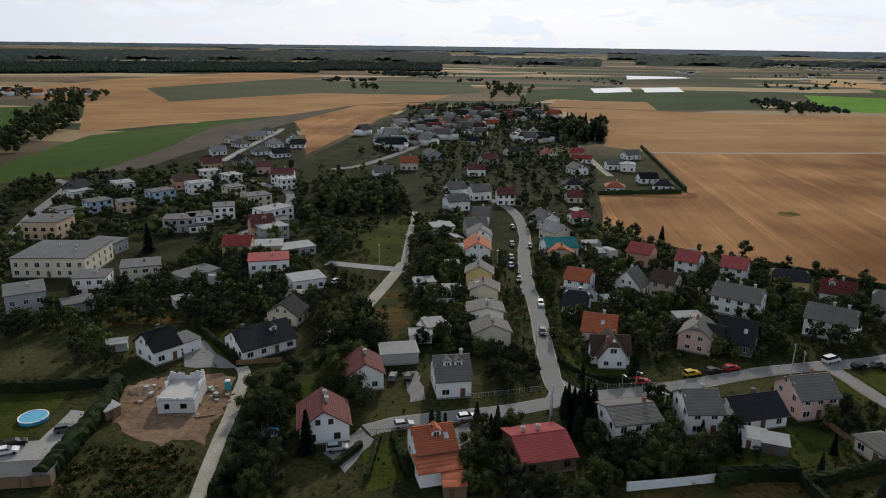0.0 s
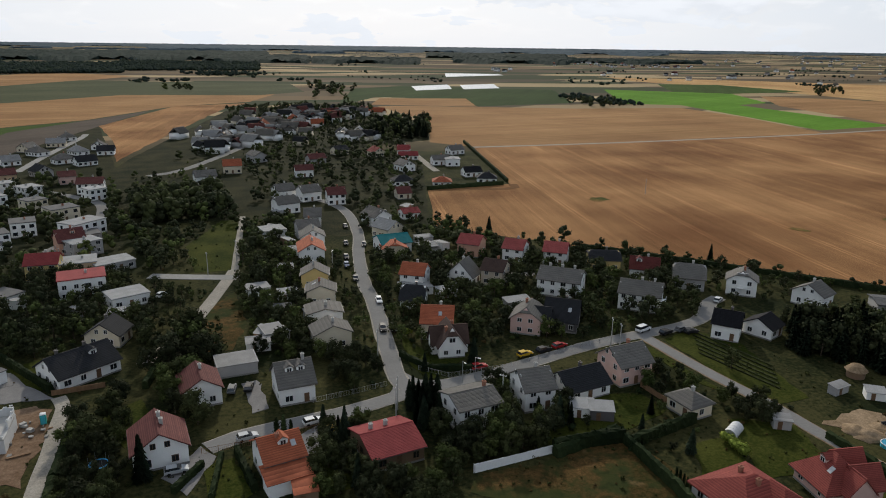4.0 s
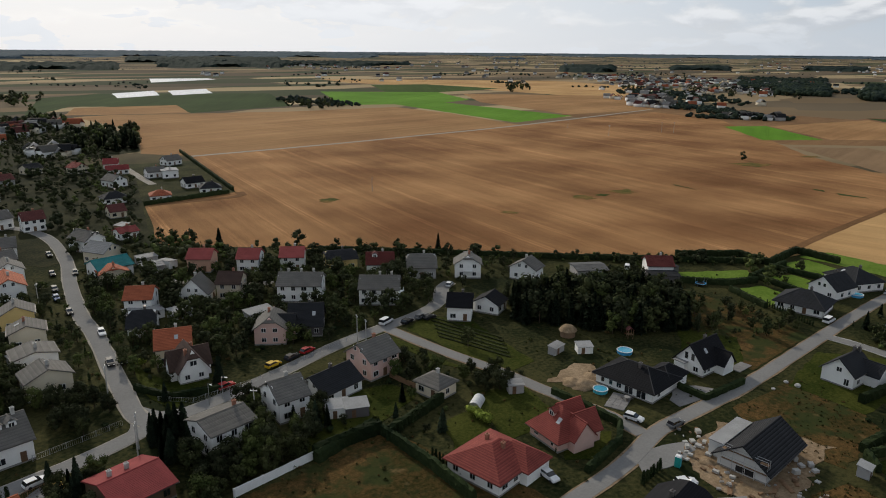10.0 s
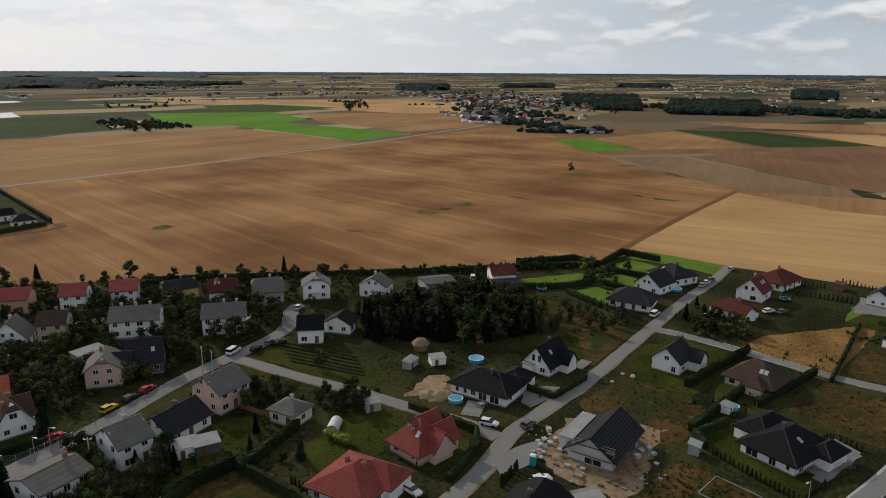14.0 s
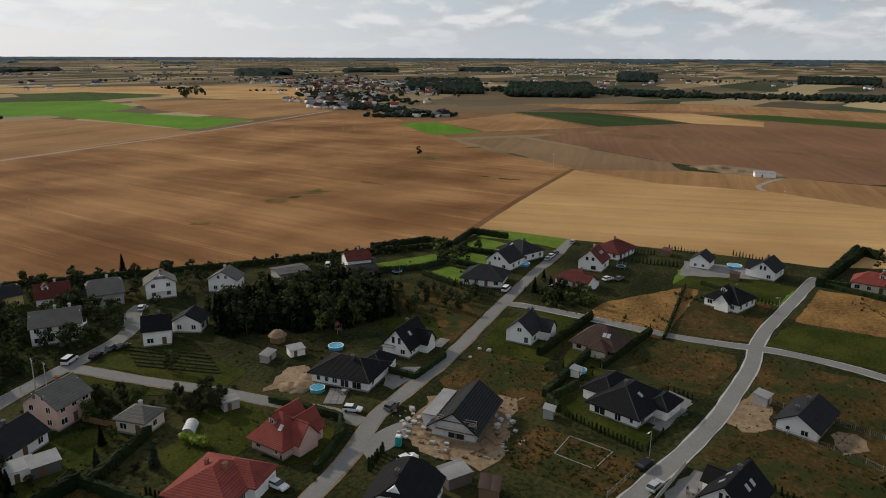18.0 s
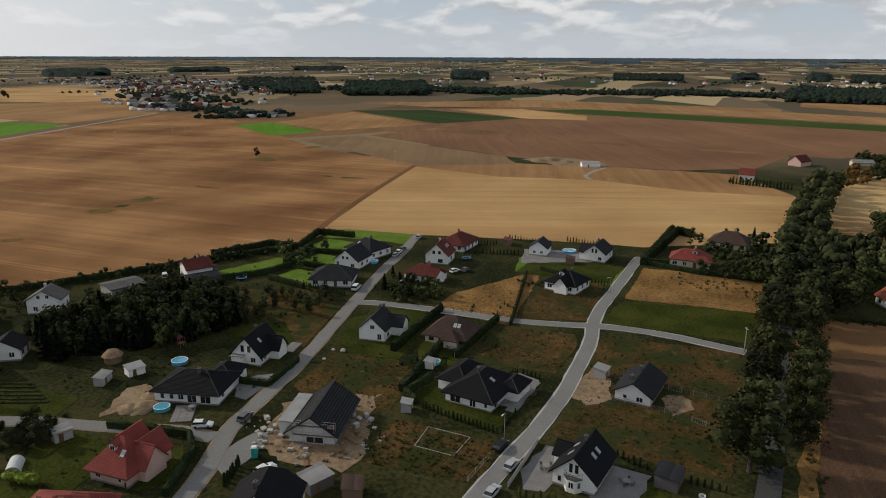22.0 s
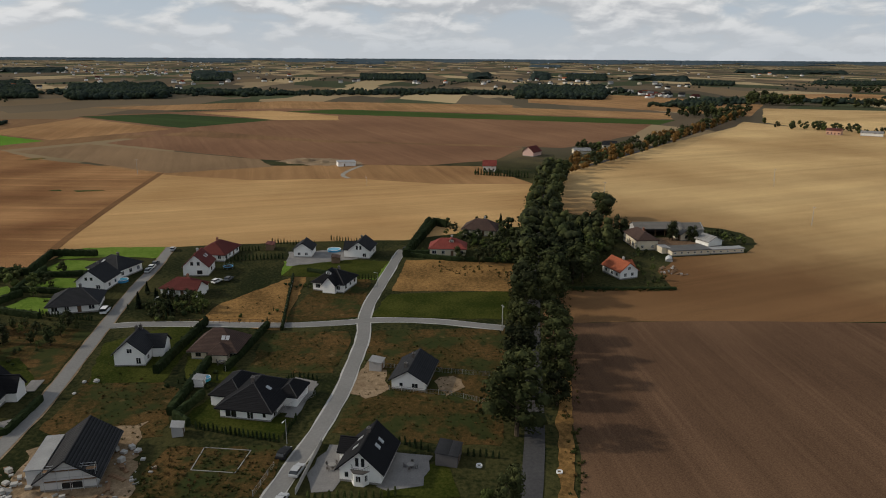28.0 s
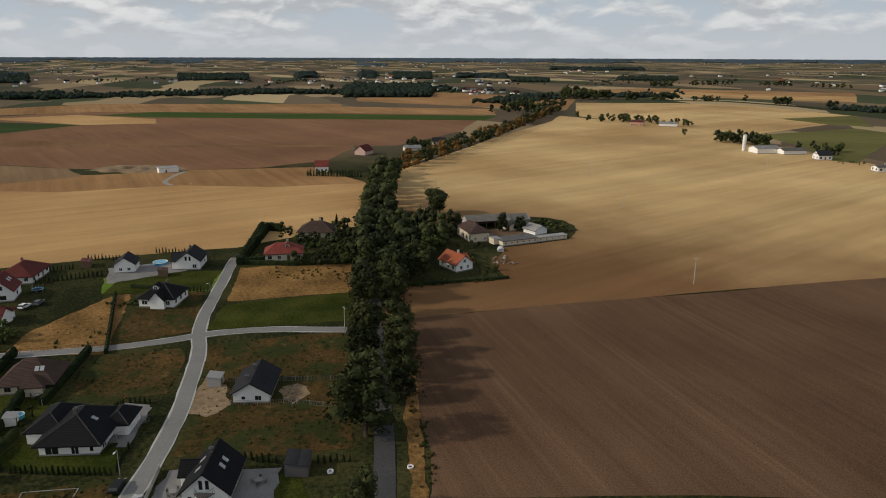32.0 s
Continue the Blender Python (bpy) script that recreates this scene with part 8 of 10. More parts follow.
def building_shell(x, y, turn, L, W):
    """A house under construction: a lower storey of blocks with openings, a slab, and part of the upper walls, laid block by block at the top."""
    thing = empty("unfinished_house", pose(x, y, 0, 0, 0, turn), "unfinished white block house with open upper walls", "house")
    FOOT.append((x, y, math.cos(radians(turn)), math.sin(radians(turn)), L / 2 + 1, W / 2 + 1))
    t, h = 0.35, 2.9
    for name, x0, y0, x1, y1, holes in (("wall", -L / 2, -W / 2, L / 2, -W / 2 + t, ((0.18, 0.32), (0.6, 0.78))), ("wall", -L / 2, W / 2 - t, L / 2, W / 2, ((0.3, 0.45),))):
        bm = bmesh.new()
        cuts = [0.0] + [c for q in holes for c in q] + [1.0]
        for k in range(len(cuts) - 1):
            u0, u1 = x0 + (x1 - x0) * cuts[k], x0 + (x1 - x0) * cuts[k + 1]
            if k % 2:
                box(bm, u0, y0, -0.2, u1, y1, 0.9); box(bm, u0, y0, 2.2, u1, y1, h)
            else:
                box(bm, u0, y0, -0.2, u1, y1, h)
        part(name, bm, M["wall_block"], thing)
    for s in (-1, 1):
        bm = bmesh.new(); box(bm, s * L / 2 - (t if s > 0 else 0), -W / 2 + t, -0.2, s * L / 2 + (t if s < 0 else 0), W / 2 - t, h); part("wall", bm, M["wall_block"], thing)
    bm = bmesh.new(); box(bm, -L / 2 - 0.05, -W / 2 - 0.05, h, L / 2 + 0.05, W / 2 + 0.05, h + 0.25); part("floor_slab", bm, M["concrete"], thing)
    if "shell_block" not in SHARED:
        b = bmesh.new(); box(b, -0.29, -0.13, 0, 0.29, 0.13, 0.24); SHARED["shell_block"] = finish("block", b, M["wall_block"])
    rng = random.Random(3)
    for (x0, y0, x1, y1, rows) in ((-L / 2 + 0.2, W / 2 - 0.2, L / 2 - 0.2, W / 2 - 0.2, 9), (-L / 2 + 0.2, 0.5, -L / 2 + 0.2, W / 2 - 0.5, 6), (L / 2 - 0.2, -1.0, L / 2 - 0.2, W / 2 - 0.5, 8), (-L / 2 + 0.2, -W / 2 + 0.2, L / 2 - 0.2, -W / 2 + 0.2, 2)):
        d = math.hypot(x1 - x0, y1 - y0)
        n = int(d / 0.6)
        for r in range(rows):
            for k in range(n):
                u = (k + 0.5) / n
                if rows > 4 and 0.4 < u < 0.6 and 2 < r:
                    continue
                if r > rows * (0.55 + 0.6 * abs(u - 0.5)) + rng.uniform(-1, 1):
                    continue
                part("block", SHARED["shell_block"], None, thing, at=pose(x0 + (x1 - x0) * u + (0.14 if r % 2 else 0), y0 + (y1 - y0) * u, h + 0.252 + r * 0.243, 0, 0, math.degrees(math.atan2(y1 - y0, x1 - x0))))


def digger(x, y, turn):
    thing = empty("backhoe_loader", pose(x, y, 0.1, 0, 0, turn), "dusty yellow-brown backhoe loader in a yard", "digger")
    bm = bmesh.new(); box(bm, -1.0, -0.75, 0.7, 1.9, 0.75, 1.35); part("body", bm, M["car_yellow"], thing)
    bm = bmesh.new(); hull(bm, [(-0.9, -0.7, 1.35), (0.6, -0.7, 1.35), (0.6, 0.7, 1.35), (-0.9, 0.7, 1.35)], [(-0.8, -0.6, 2.7), (0.4, -0.6, 2.7), (0.4, 0.6, 2.7), (-0.8, 0.6, 2.7)]); part("cab", bm, M["glass"], thing)
    bm = bmesh.new(); box(bm, -0.9, -0.7, 2.7, 0.5, 0.7, 2.82); part("cab_roof", bm, M["car_yellow"], thing)
    bm = bmesh.new(); slab(bm, [(-1.0, -0.15, 1.3), (-2.6, -0.15, 3.2), (-2.6, 0.15, 3.2), (-1.0, 0.15, 1.3)], 0.35); part("boom", bm, M["car_yellow"], thing)
    bm = bmesh.new(); box(bm, 2.1, -1.1, 0.15, 2.8, 1.1, 0.85); part("bucket", bm, M["gutter"], thing)
    for u, r in ((-0.7, 0.75), (1.5, 0.5)):
        for s in (-1, 1):
            bm = bmesh.new()
            a = [(u + r * math.cos(k * math.tau / 14), s * 0.95 - 0.18, r + r * math.sin(k * math.tau / 14)) for k in range(14)]
            hull(bm, a[::-1], [(p, q + 0.36, w) for p, q, w in a][::-1]); part("wheel", bm, M["tyre"], thing)


def scaffold(x, y, turn, L, levels=2):
    """Tube scaffolding before a wall: standards, ledgers and boards, one mesh a kind."""
    thing = empty("scaffold", pose(x, y, 0, 0, 0, turn), "steel tube scaffold with boards before the unfinished wall", "scaffold")
    n = max(2, round(L / 2.2))
    for k in range(n + 1):
        for yy in (0.0, 0.9):
            bm = bmesh.new(); tube(bm, -L / 2 + L * k / n, -yy, 0.0, levels * 2.0 + 0.9, 0.045, 0.045, 6)
            part("standard", bm, M["metal"], thing)
    for v in range(1, levels + 1):
        for yy in (0.0, 0.9):
            for dz in (0.0, 0.8):
                bm = bmesh.new(); box(bm, -L / 2, -yy - 0.03, v * 2.0 + dz - 0.03, L / 2, -yy + 0.03, v * 2.0 + dz + 0.03)
                part("ledger", bm, M["metal"], thing)
        bm = bmesh.new()
        box(bm, -L / 2, -0.86, v * 2.0 + 0.04, L / 2, -0.46, v * 2.0 + 0.09); box(bm, -L / 2, -0.42, v * 2.0 + 0.04, L / 2, -0.05, v * 2.0 + 0.09)
        part("boards", bm, M["wood"], thing)


def foundation(pts, w=0.2, h=0.12):
    """A low concrete footing laid out as a closed frame."""
    cx, cy = sum(p[0] for p in pts) / len(pts), sum(p[1] for p in pts) / len(pts)
    thing = empty("foundation", pose(cx, cy, 0), "low pale concrete footing in the long grass", "foundation")
    for (x, y), (u, v) in zip(pts, pts[1:] + pts[:1]):
        bm = bmesh.new(); d = math.hypot(u - x, v - y)
        box(bm, -d / 2, -w / 2, -0.1, d / 2, w / 2, h)
        part("footing", bm, M["plinth"], thing, at=pose((x + u) / 2 - cx, (y + v) / 2 - cy, 0, 0, 0, math.degrees(math.atan2(v - y, u - x))))


def silo(x, y, h):
    """A slim pale storage tower with a domed cap and hoops."""
    thing = empty("silo", pose(x, y, 0), "slim white storage tower beside the farm", "silo")
    bm = bmesh.new(); tube(bm, 0, 0, -0.1, h, 1.5, 1.5, 16); part("shaft", bm, M["white_paint"], thing)
    bm = bmesh.new(); tube(bm, 0, 0, h, h + 0.9, 1.55, 0.4, 16); part("cap", bm, M["metal"], thing)
    for k in range(1, 5):
        bm = bmesh.new(); tube(bm, 0, 0, h * k / 5, h * k / 5 + 0.15, 1.56, 1.56, 16); part("hoop", bm, M["metal"], thing)

# cars, poles, pools, sheds and building sites
car(-7.5, 129.6, 15, "silver")
car(-19.9, 120.7, 9, "silver")
car(5.6, 132.9, 16, "white")
car(29.9, 293.9, -86, "black")
car(33.9, 264.2, -97, "black")
car(25.6, 223.5, -92, "black")
car(30.0, 201.2, -92, "white")
car(27.6, 179.1, -92, "black")
car(30.5, 178.6, -92, "black")
car(60.2, 154.9, 19, "yellow")
car(65.9, 156.3, 20, "black")
car(70.9, 157.9, 20, "red")
car(46.7, 150.3, 14, "red")
car(103.4, 160.2, 21, "black")
car(108.9, 161.1, 17, "grey")
car(-82.4, 118.0, 23, "white")
car(-82.4, 120.8, 35, "black")
car(-64.8, 164.6, 45, "white")
car(-16.9, 151.0, 87, "blue")
car(-7.6, 151.3, 82, "black")
car(-11.3, 151.2, 85, "grey")
car(-75.5, 126.4, 25, "grey")
car(-69.4, 261.1, 43, "white")
car(-111.5, 256.1, 59, "white")
car(-34.7, 220.0, 62, "white")
car(123.5, 159.2, 9, "grey")
car(110.5, 159.2, 5, "black")
car(133.3, 180.0, 39, "white")
car(112.5, 85.7, -71, "white")
car(117.9, 79.0, 0, "grey")
car(82.6, 80.7, -93, "white")
car(101.5, 64.8, -22, "white")
car(122.0, 24.3, -16, "black")
car(115.8, 20.9, -16, "silver")
car(275.5, 90.7, 5, "silver")
car(246.5, 90.8, 2, "silver")
car(255.5, 91.1, 1, "grey")
car(250.9, 90.9, -1, "white")
car(232.7, 63.4, -28, "white")
car(235.1, 60.0, -12, "grey")
car(271.2, -1.7, -16, "black")
car(106.5, 22.6, -14, "silver")
car(98.2, 163.3, 24, "white", True)
car(204.9, 89.8, 4, "white", True)
car(197.6, 158.4, 36, "white", True)
utility_pole(23.7, 134.9, 8.0, 71)
utility_pole(84.8, 156.2, 8.0, 74)
utility_pole(46.9, 133.1, 7.0, 140)
utility_pole(-22.4, 239.0, 8.0, 113)
utility_pole(186.4, -28.0, 7.0, 19)
utility_pole(22.7, 131.1, 8.0, 68)
utility_pole(23.5, 161.4, 8.0, 70)
utility_pole(86.3, 154.2, 7.0, 79)
utility_pole(465.5, 169.4, 10.0, 136)
utility_pole(513.6, 443.8, 10.0, 100)
utility_pole(581.0, 436.1, 10.0, 123)
utility_pole(589.5, 428.2, 10.0, 148)
utility_pole(530.8, 513.1, 9.0, 152)
utility_pole(19.0, 234.1, 8.0, 57)
utility_pole(-13.5, 253.4, 8.0, 140)
street_lamp(126.4, 24.4, 5.5, 164)
street_lamp(201.5, 73.7, 5.5, 330)
street_lamp(416.1, 19.3, 5.5, 32)
street_lamp(407.2, -226.7, 5.5, 330)
street_lamp(40.8, 144.2, 5.5, 285)
street_lamp(44.3, 145.7, 5.5, 309)
street_lamp(225.0, 8.6, 5.5, 135)
pool(138.8, 110.2, 2.0, "pool_blue")
pool(116.8, 98.9, 1.7, "pool_teal")
pool(-84.4, 130.7, 2.8, "pool_blue")
pool(272.0, 26.9, 2.6, "pool_blue")
pool(156.6, 48.0, 1.2, "pool_teal")
pool(235.8, 96.1, 2.0, "pool_blue")
trampoline(203.6, 132.0)
trampoline(249.7, 63.4)
trampoline(-33.9, 125.6)
trampoline(-20.0, 181.9)
shed(124.2, 120.8, 14, 4.5, 2.2, 1.9, "wall_grey", "roof_light", "grey metal container shed in a garden")
shed(130.5, 116.9, -30, 4.0, 3.0, 1.9, "wall_white", "roof_pale", "white garden shed with a pale roof")
shed(65.6, 122.7, -20, 5.0, 4.0, 2.4, "wall_dark", "roof_pale", "dark garden shed with a pale metal roof")
shed(100.6, 110.4, -25, 3.5, 2.5, 2.2, "wall_grey", "roof_light")
shed(160.9, 7.2, -15, 3.4, 3.0, 2.3, "wall_grey", "roof_pale", "grey metal site shed beside the road")
shed(154.4, 48.8, 0, 3.0, 2.2, 1.7, "wall_white", "roof_pale", "small pale garden shed")
shed(131.6, 47.2, 10, 2.6, 2.2, 2.0, "wall_grey", "roof_pale", "small pale garden shed")
shed(99.5, 46.4, 20, 4.5, 3.5, 2.4, "wall_brown", "roof_brown", "brown wooden garden shed")
shed(100.1, 53.8, -30, 5.0, 4.0, 2.4, "wall_dark", "roof_light", "dark garden shed with a grey roof")
shed(118.9, -7.6, -15, 5.2, 4.2, 2.4, "wall_dark", "roof_anthracite", "dark wooden garden shed beside the lawn")
shed(-69.4, 132.6, 60, 3.5, 2.5, 2.2, "wall_brown", "roof_pale", "small brown shed with a pale roof")
shed(-82.6, 165.7, 20, 5.0, 3.0, 2.2, "wall_grey", "roof_light")
shed(62.1, 124.7, -20, 5.0, 4.0, 2.4, "wall_white", "roof_pale", "white garden shed with a pale metal roof")
shed(86.5, 119.7, 20, 3.0, 2.6, 1.8, "wall_grey", "roof_teal", "small garden shed with a turquoise roof")
shed(-5.6, 173.8, 4, 6.0, 4.0, 2.4, "wall_white", "roof_light")
shed(7.3, 258.0, 0, 5.0, 4.0, 2.4, "wall_white", "roof_pale", "white garden shed with a pale roof")
shed(51.6, 202.8, 8, 6.0, 4.0, 2.3, "wall_grey", "roof_pale", "low grey garden shed")
shed(40.8, 209.4, 8, 6.0, 4.0, 2.3, "wall_white", "roof_pale", "low white garden shed")
shed(57.8, 265.2, 8, 7.0, 4.0, 2.4, "wall_grey", "roof_light")
shed(70.2, 189.0, 8, 8.0, 4.0, 2.4, "wall_grey", "roof_pale", "low grey garden shed")
shed(45.2, 206.8, 8, 5.0, 4.0, 2.4, "wall_white", "roof_pale", "low white garden shed")
shed(3.0, 210.4, 3, 6.0, 4.0, 2.4, "wall_white", "roof_pale", "low white garden shed")
shed(3.3, 236.7, 3, 5.0, 4.0, 2.4, "wall_grey", "roof_light")
shed(1.2, 197.9, 3, 5.0, 3.0, 2.2, "wall_brown", "roof_felt", "brown garden shed with a felt roof")
shed(264.4, -104.6, 8, 5.0, 4.0, 2.2, "wall_cream", "roof_light")
tunnel(252.6, -102.4, -20, 4.6, 1.3)
shed(256.2, 24.9, 0, 4.0, 3.0, 2.2, "wall_brown", "roof_brown", "brown wooden garden shed")
shed(276.6, 52.6, 0, 5.0, 3.0, 2.2, "wall_brown", "roof_brick", "brown wooden garden shed with a red roof")
shed(206.5, 147.6, 3, 6.0, 5.0, 2.4, "wall_dark", "roof_anthracite", "dark garage with a flat roof")
shed(-44.7, 204.1, 0, 4.5, 3.2, 2.2, "wall_grey", "roof_pale", "grey garden shed with a pale sheet roof")
shed(-77.3, 197.9, 37, 5.5, 3.8, 2.5, "wall_white", "roof_light", "white garden shed with a pale sheet roof")
shed(-4.3, 180.9, 74, 6.5, 3.2, 2.2, "wall_brown", "roof_pale", "brown garden shed with a pale sheet roof")
shed(0.0, 179.4, 111, 4.5, 3.8, 2.5, "wall_grey", "roof_light", "grey garden shed with a pale sheet roof")
shed(2.2, 322.4, 42, 4.5, 3.2, 2.2, "wall_grey", "roof_pale", "grey garden shed with a pale sheet roof")
shed(-0.6, 292.8, 79, 5.5, 3.8, 2.5, "wall_white", "roof_light", "white garden shed with a pale sheet roof")
shed(5.2, 272.3, 116, 6.5, 3.2, 2.2, "wall_brown", "roof_pale", "brown garden shed with a pale sheet roof")
shed(-4.8, 215.5, 153, 4.5, 3.8, 2.5, "wall_grey", "roof_light", "grey garden shed with a pale sheet roof")
shed(3.0, 211.5, 10, 5.5, 3.2, 2.2, "wall_white", "roof_pale", "white garden shed with a pale sheet roof")
shed(61.8, 321.0, 47, 6.5, 3.8, 2.5, "wall_brown", "roof_light", "brown garden shed with a pale sheet roof")
shed(57.2, 256.4, 84, 4.5, 3.2, 2.2, "wall_grey", "roof_pale", "grey garden shed with a pale sheet roof")
shed(62.7, 255.2, 121, 5.5, 3.8, 2.5, "wall_white", "roof_light", "white garden shed with a pale sheet roof")
shed(15.2, 278.8, 158, 6.5, 3.2, 2.2, "wall_brown", "roof_pale", "brown garden shed with a pale sheet roof")
shed(9.4, 191.4, 15, 4.5, 3.8, 2.5, "wall_grey", "roof_light", "grey garden shed with a pale sheet roof")
shed(-55.5, 208.3, 126, 4.5, 3.2, 2.2, "wall_grey", "roof_pale", "grey garden shed with a pale sheet roof")
shed(-74.6, 218.5, 163, 5.5, 3.8, 2.5, "wall_white", "roof_light", "white garden shed with a pale sheet roof")
car(27.2, 267.1, -89, "black")
car(25.3, 248.7, -89, "black")
car(24.4, 239.0, -89, "blue")
shed(500.2, 37.0, -76, 12.6, 7.0, 3.0, "wall_white", "roof_pale", "unfinished white house among sand heaps", "barn")
heap(515.0, 75.2, 7.0, 1.6)
heap(524.9, 66.6, 6.0, 1.8)
heap(518.0, 55.8, 6.0, 1.5)
heap(116.3, 103.4, 3.5, 1.4)
heap(121.3, 105.4, 2.5, 1.0)
heap(115.1, 105.5, 3.0, 1.2)
heap(-67.8, 144.1, 3.0, 1.0)
heap(111.5, 67.0, 2.0, 0.7)
tunnel(89.6, 110.9, 35, 4.5, 1.4)
gazebo(134.8, 126.9)
playset(147.6, 115.9, 60)
portable_toilet(105.5, 69.4, 20)
building_shell(-56.4, 139.1, 5, 7.8, 10.0)
digger(8.4, 126.6, 70)
portable_toilet(-48.3, 145.1, 10)
shed(-77.1, 109.1, 10, 6.0, 4.0, 2.4, "wall_brown", "roof_felt", "brown garden shed with a felt roof")
shed(-71.5, 109.9, 10, 5.0, 4.0, 2.4, "wall_brown", "roof_felt", "brown garden shed with a felt roof")
shed(2.6, 108.1, 5, 4.0, 4.0, 2.4, "wall_brown", "roof_orange", "small open pavilion with an orange tiled roof")
block_stack(115.1, 72.9, 60, 2, 4, 2)
block_stack(114.6, 71.2, 101, 2, 4, 2)
block_stack(116.7, 71.3, 23, 2, 3, 2)
block_stack(113.5, 68.1, 102, 2, 4, 2)
block_stack(119.1, 74.4, 56, 2, 4, 3)
block_stack(112.3, 72.2, 44, 2, 3, 3)
block_stack(125.5, 57.3, 54, 2, 3, 4)
block_stack(124.5, 55.5, 66, 2, 4, 2)
block_stack(126.1, 54.5, 42, 2, 4, 3)
block_stack(124.9, 53.0, 160, 2, 4, 2)
block_stack(121.3, 54.8, 155, 2, 4, 4)
block_stack(109.4, 63.8, 99, 2, 3, 2)
block_stack(-64.3, 141.5, 63, 2, 4, 3)
block_stack(-61.9, 140.2, 22, 2, 4, 2)
block_stack(-66.3, 144.1, 74, 2, 4, 4)
block_stack(-52.0, 144.5, 49, 2, 4, 3)
block_stack(-49.9, 141.8, 153, 2, 4, 3)
rubble(117.6, 73.3, 5.0, 17, 117)
rubble(118.2, 53.4, 6.0, 21, 118)
rubble(108.1, 59.3, 5.0, 14, 108)
rubble(-64.2, 142.8, 5.0, 21, -64)
rubble(-50.5, 141.8, 5.0, 17, -50)
rubble(-55.3, 130.7, 5.0, 10, -55)
rubble(112.3, 53.2, 3.0, 7, 112)
rubble(238.4, -98.4, 6.0, 21, 238)
for q in range(7):
    planks(233.5 + 1.6 * q, -100.5 + 0.75 * q + (q % 3) * 0.6, -60 + 9 * (q % 4), 5)
rubble(108.7, 68.8, 4.0, 10, 108)
planks(119.2, 53.8, 40)
planks(116.1, 53.7, 60)
planks(113.9, 54.6, 20)
planks(110.6, 66.4, 80)
planks(107.0, 59.3, 30)
planks(-49.6, 133.1, 20)
fence([(33.3, 108.9), (41.9, 110.2), (50.2, 111.8)], 1.8, "white_paint", label="whitewashed concrete panel fence", solid=True)
fence([(33.5, 108.7), (50.6, 111.8)], 1.8, "white_paint", label="whitewashed concrete panel fence", solid=True)
fence([(6.2, 142.0), (15.2, 144.1), (23.2, 146.4)], 1.3, "metal")
fence([(32.2, 153.1), (38.4, 147.7), (52.4, 149.2), (73.5, 155.6), (85.6, 159.2)], 1.2, "metal")
fence([(66.1, 112.6), (67.2, 96.7), (67.4, 83.9)], 1.3, "concrete")
fence([(-15.9, 126.1), (-6.9, 127.4), (9.4, 131.1)], 1.3, "wood", label="low wooden garden fence along the street")
fence([(161.1, 44.3), (190.5, 39.1)], 1.5, "metal")
fence([(194.8, 64.9), (193.7, 42.1), (192.0, 35.3)], 1.3, "wood", label="low wooden fence along the road")
fence([(189.7, 35.0), (231.7, 37.5)], 1.3, "metal")
fence([(126.1, 17.5), (116.1, 19.2), (109.0, 20.4)], 1.3, "concrete", label="grey concrete fence along the drive", solid=True)
fence([(82.5, 124.8), (80.9, 133.5), (91.5, 142.5)], 1.4, "wood", label="brown wooden garden fence", solid=True)
fence([(162.3, 8.4), (157.3, -11.1), (154.0, -24.6)], 1.2, "metal")
fence([(149.0, 4.1), (145.4, -10.1), (139.3, -21.0)], 1.2, "metal")
fence([(-50.0, 157.7), (-39.3, 159.6)], 1.3, "wood", label="brown wooden garden fence", solid=True)
fence([(135.9, 30.4), (147.1, 20.9)], 1.4, "metal")
hedge([(111.8, 160.2), (118.7, 136.3)], 0.4, 0.6, "mid", "row of green vegetables in a garden bed")
hedge([(110.4, 157.4), (117.3, 134.0)], 0.4, 0.6, "mid", "row of green vegetables in a garden bed")
hedge([(109.1, 154.6), (116.0, 131.7)], 0.4, 0.6, "mid", "row of green vegetables in a garden bed")
hedge([(107.8, 151.9), (114.7, 129.5)], 0.4, 0.6, "mid", "row of green vegetables in a garden bed")
hedge([(106.5, 149.3), (113.4, 127.4)], 0.4, 0.6, "mid", "row of green vegetables in a garden bed")
hedge([(105.3, 146.7), (112.2, 125.3)], 0.4, 0.6, "mid", "row of green vegetables in a garden bed")
terrace(155.6, 88.2, 4, 6.0, 4.4)
terrace(116.7, 93.3, 25, 8.0, 4.5)
terrace(-64.4, 167.3, 20, 8.0, 8.0)
scaffold(113.5, 60.5, -83, 8.7)
foundation([(125.9, 40.5), (124.3, 31.1), (116.6, 32.5), (118.0, 41.0)])
fence([(109.0, 27.8), (118.5, 25.6)], 1.2, "metal")
utility_pole(193.1, -150.0, 9.5, 39)
utility_pole(306.5, -191.1, 9.0, 19)
utility_pole(400.2, -362.1, 9.0, 120)
utility_pole(375.6, -112.8, 9.0, 46)
utility_pole(426.2, -236.8, 8.0, 18)
utility_pole(195.4, 335.9, 8.0, 46)
silo(483.7, -411.9, 13.0)

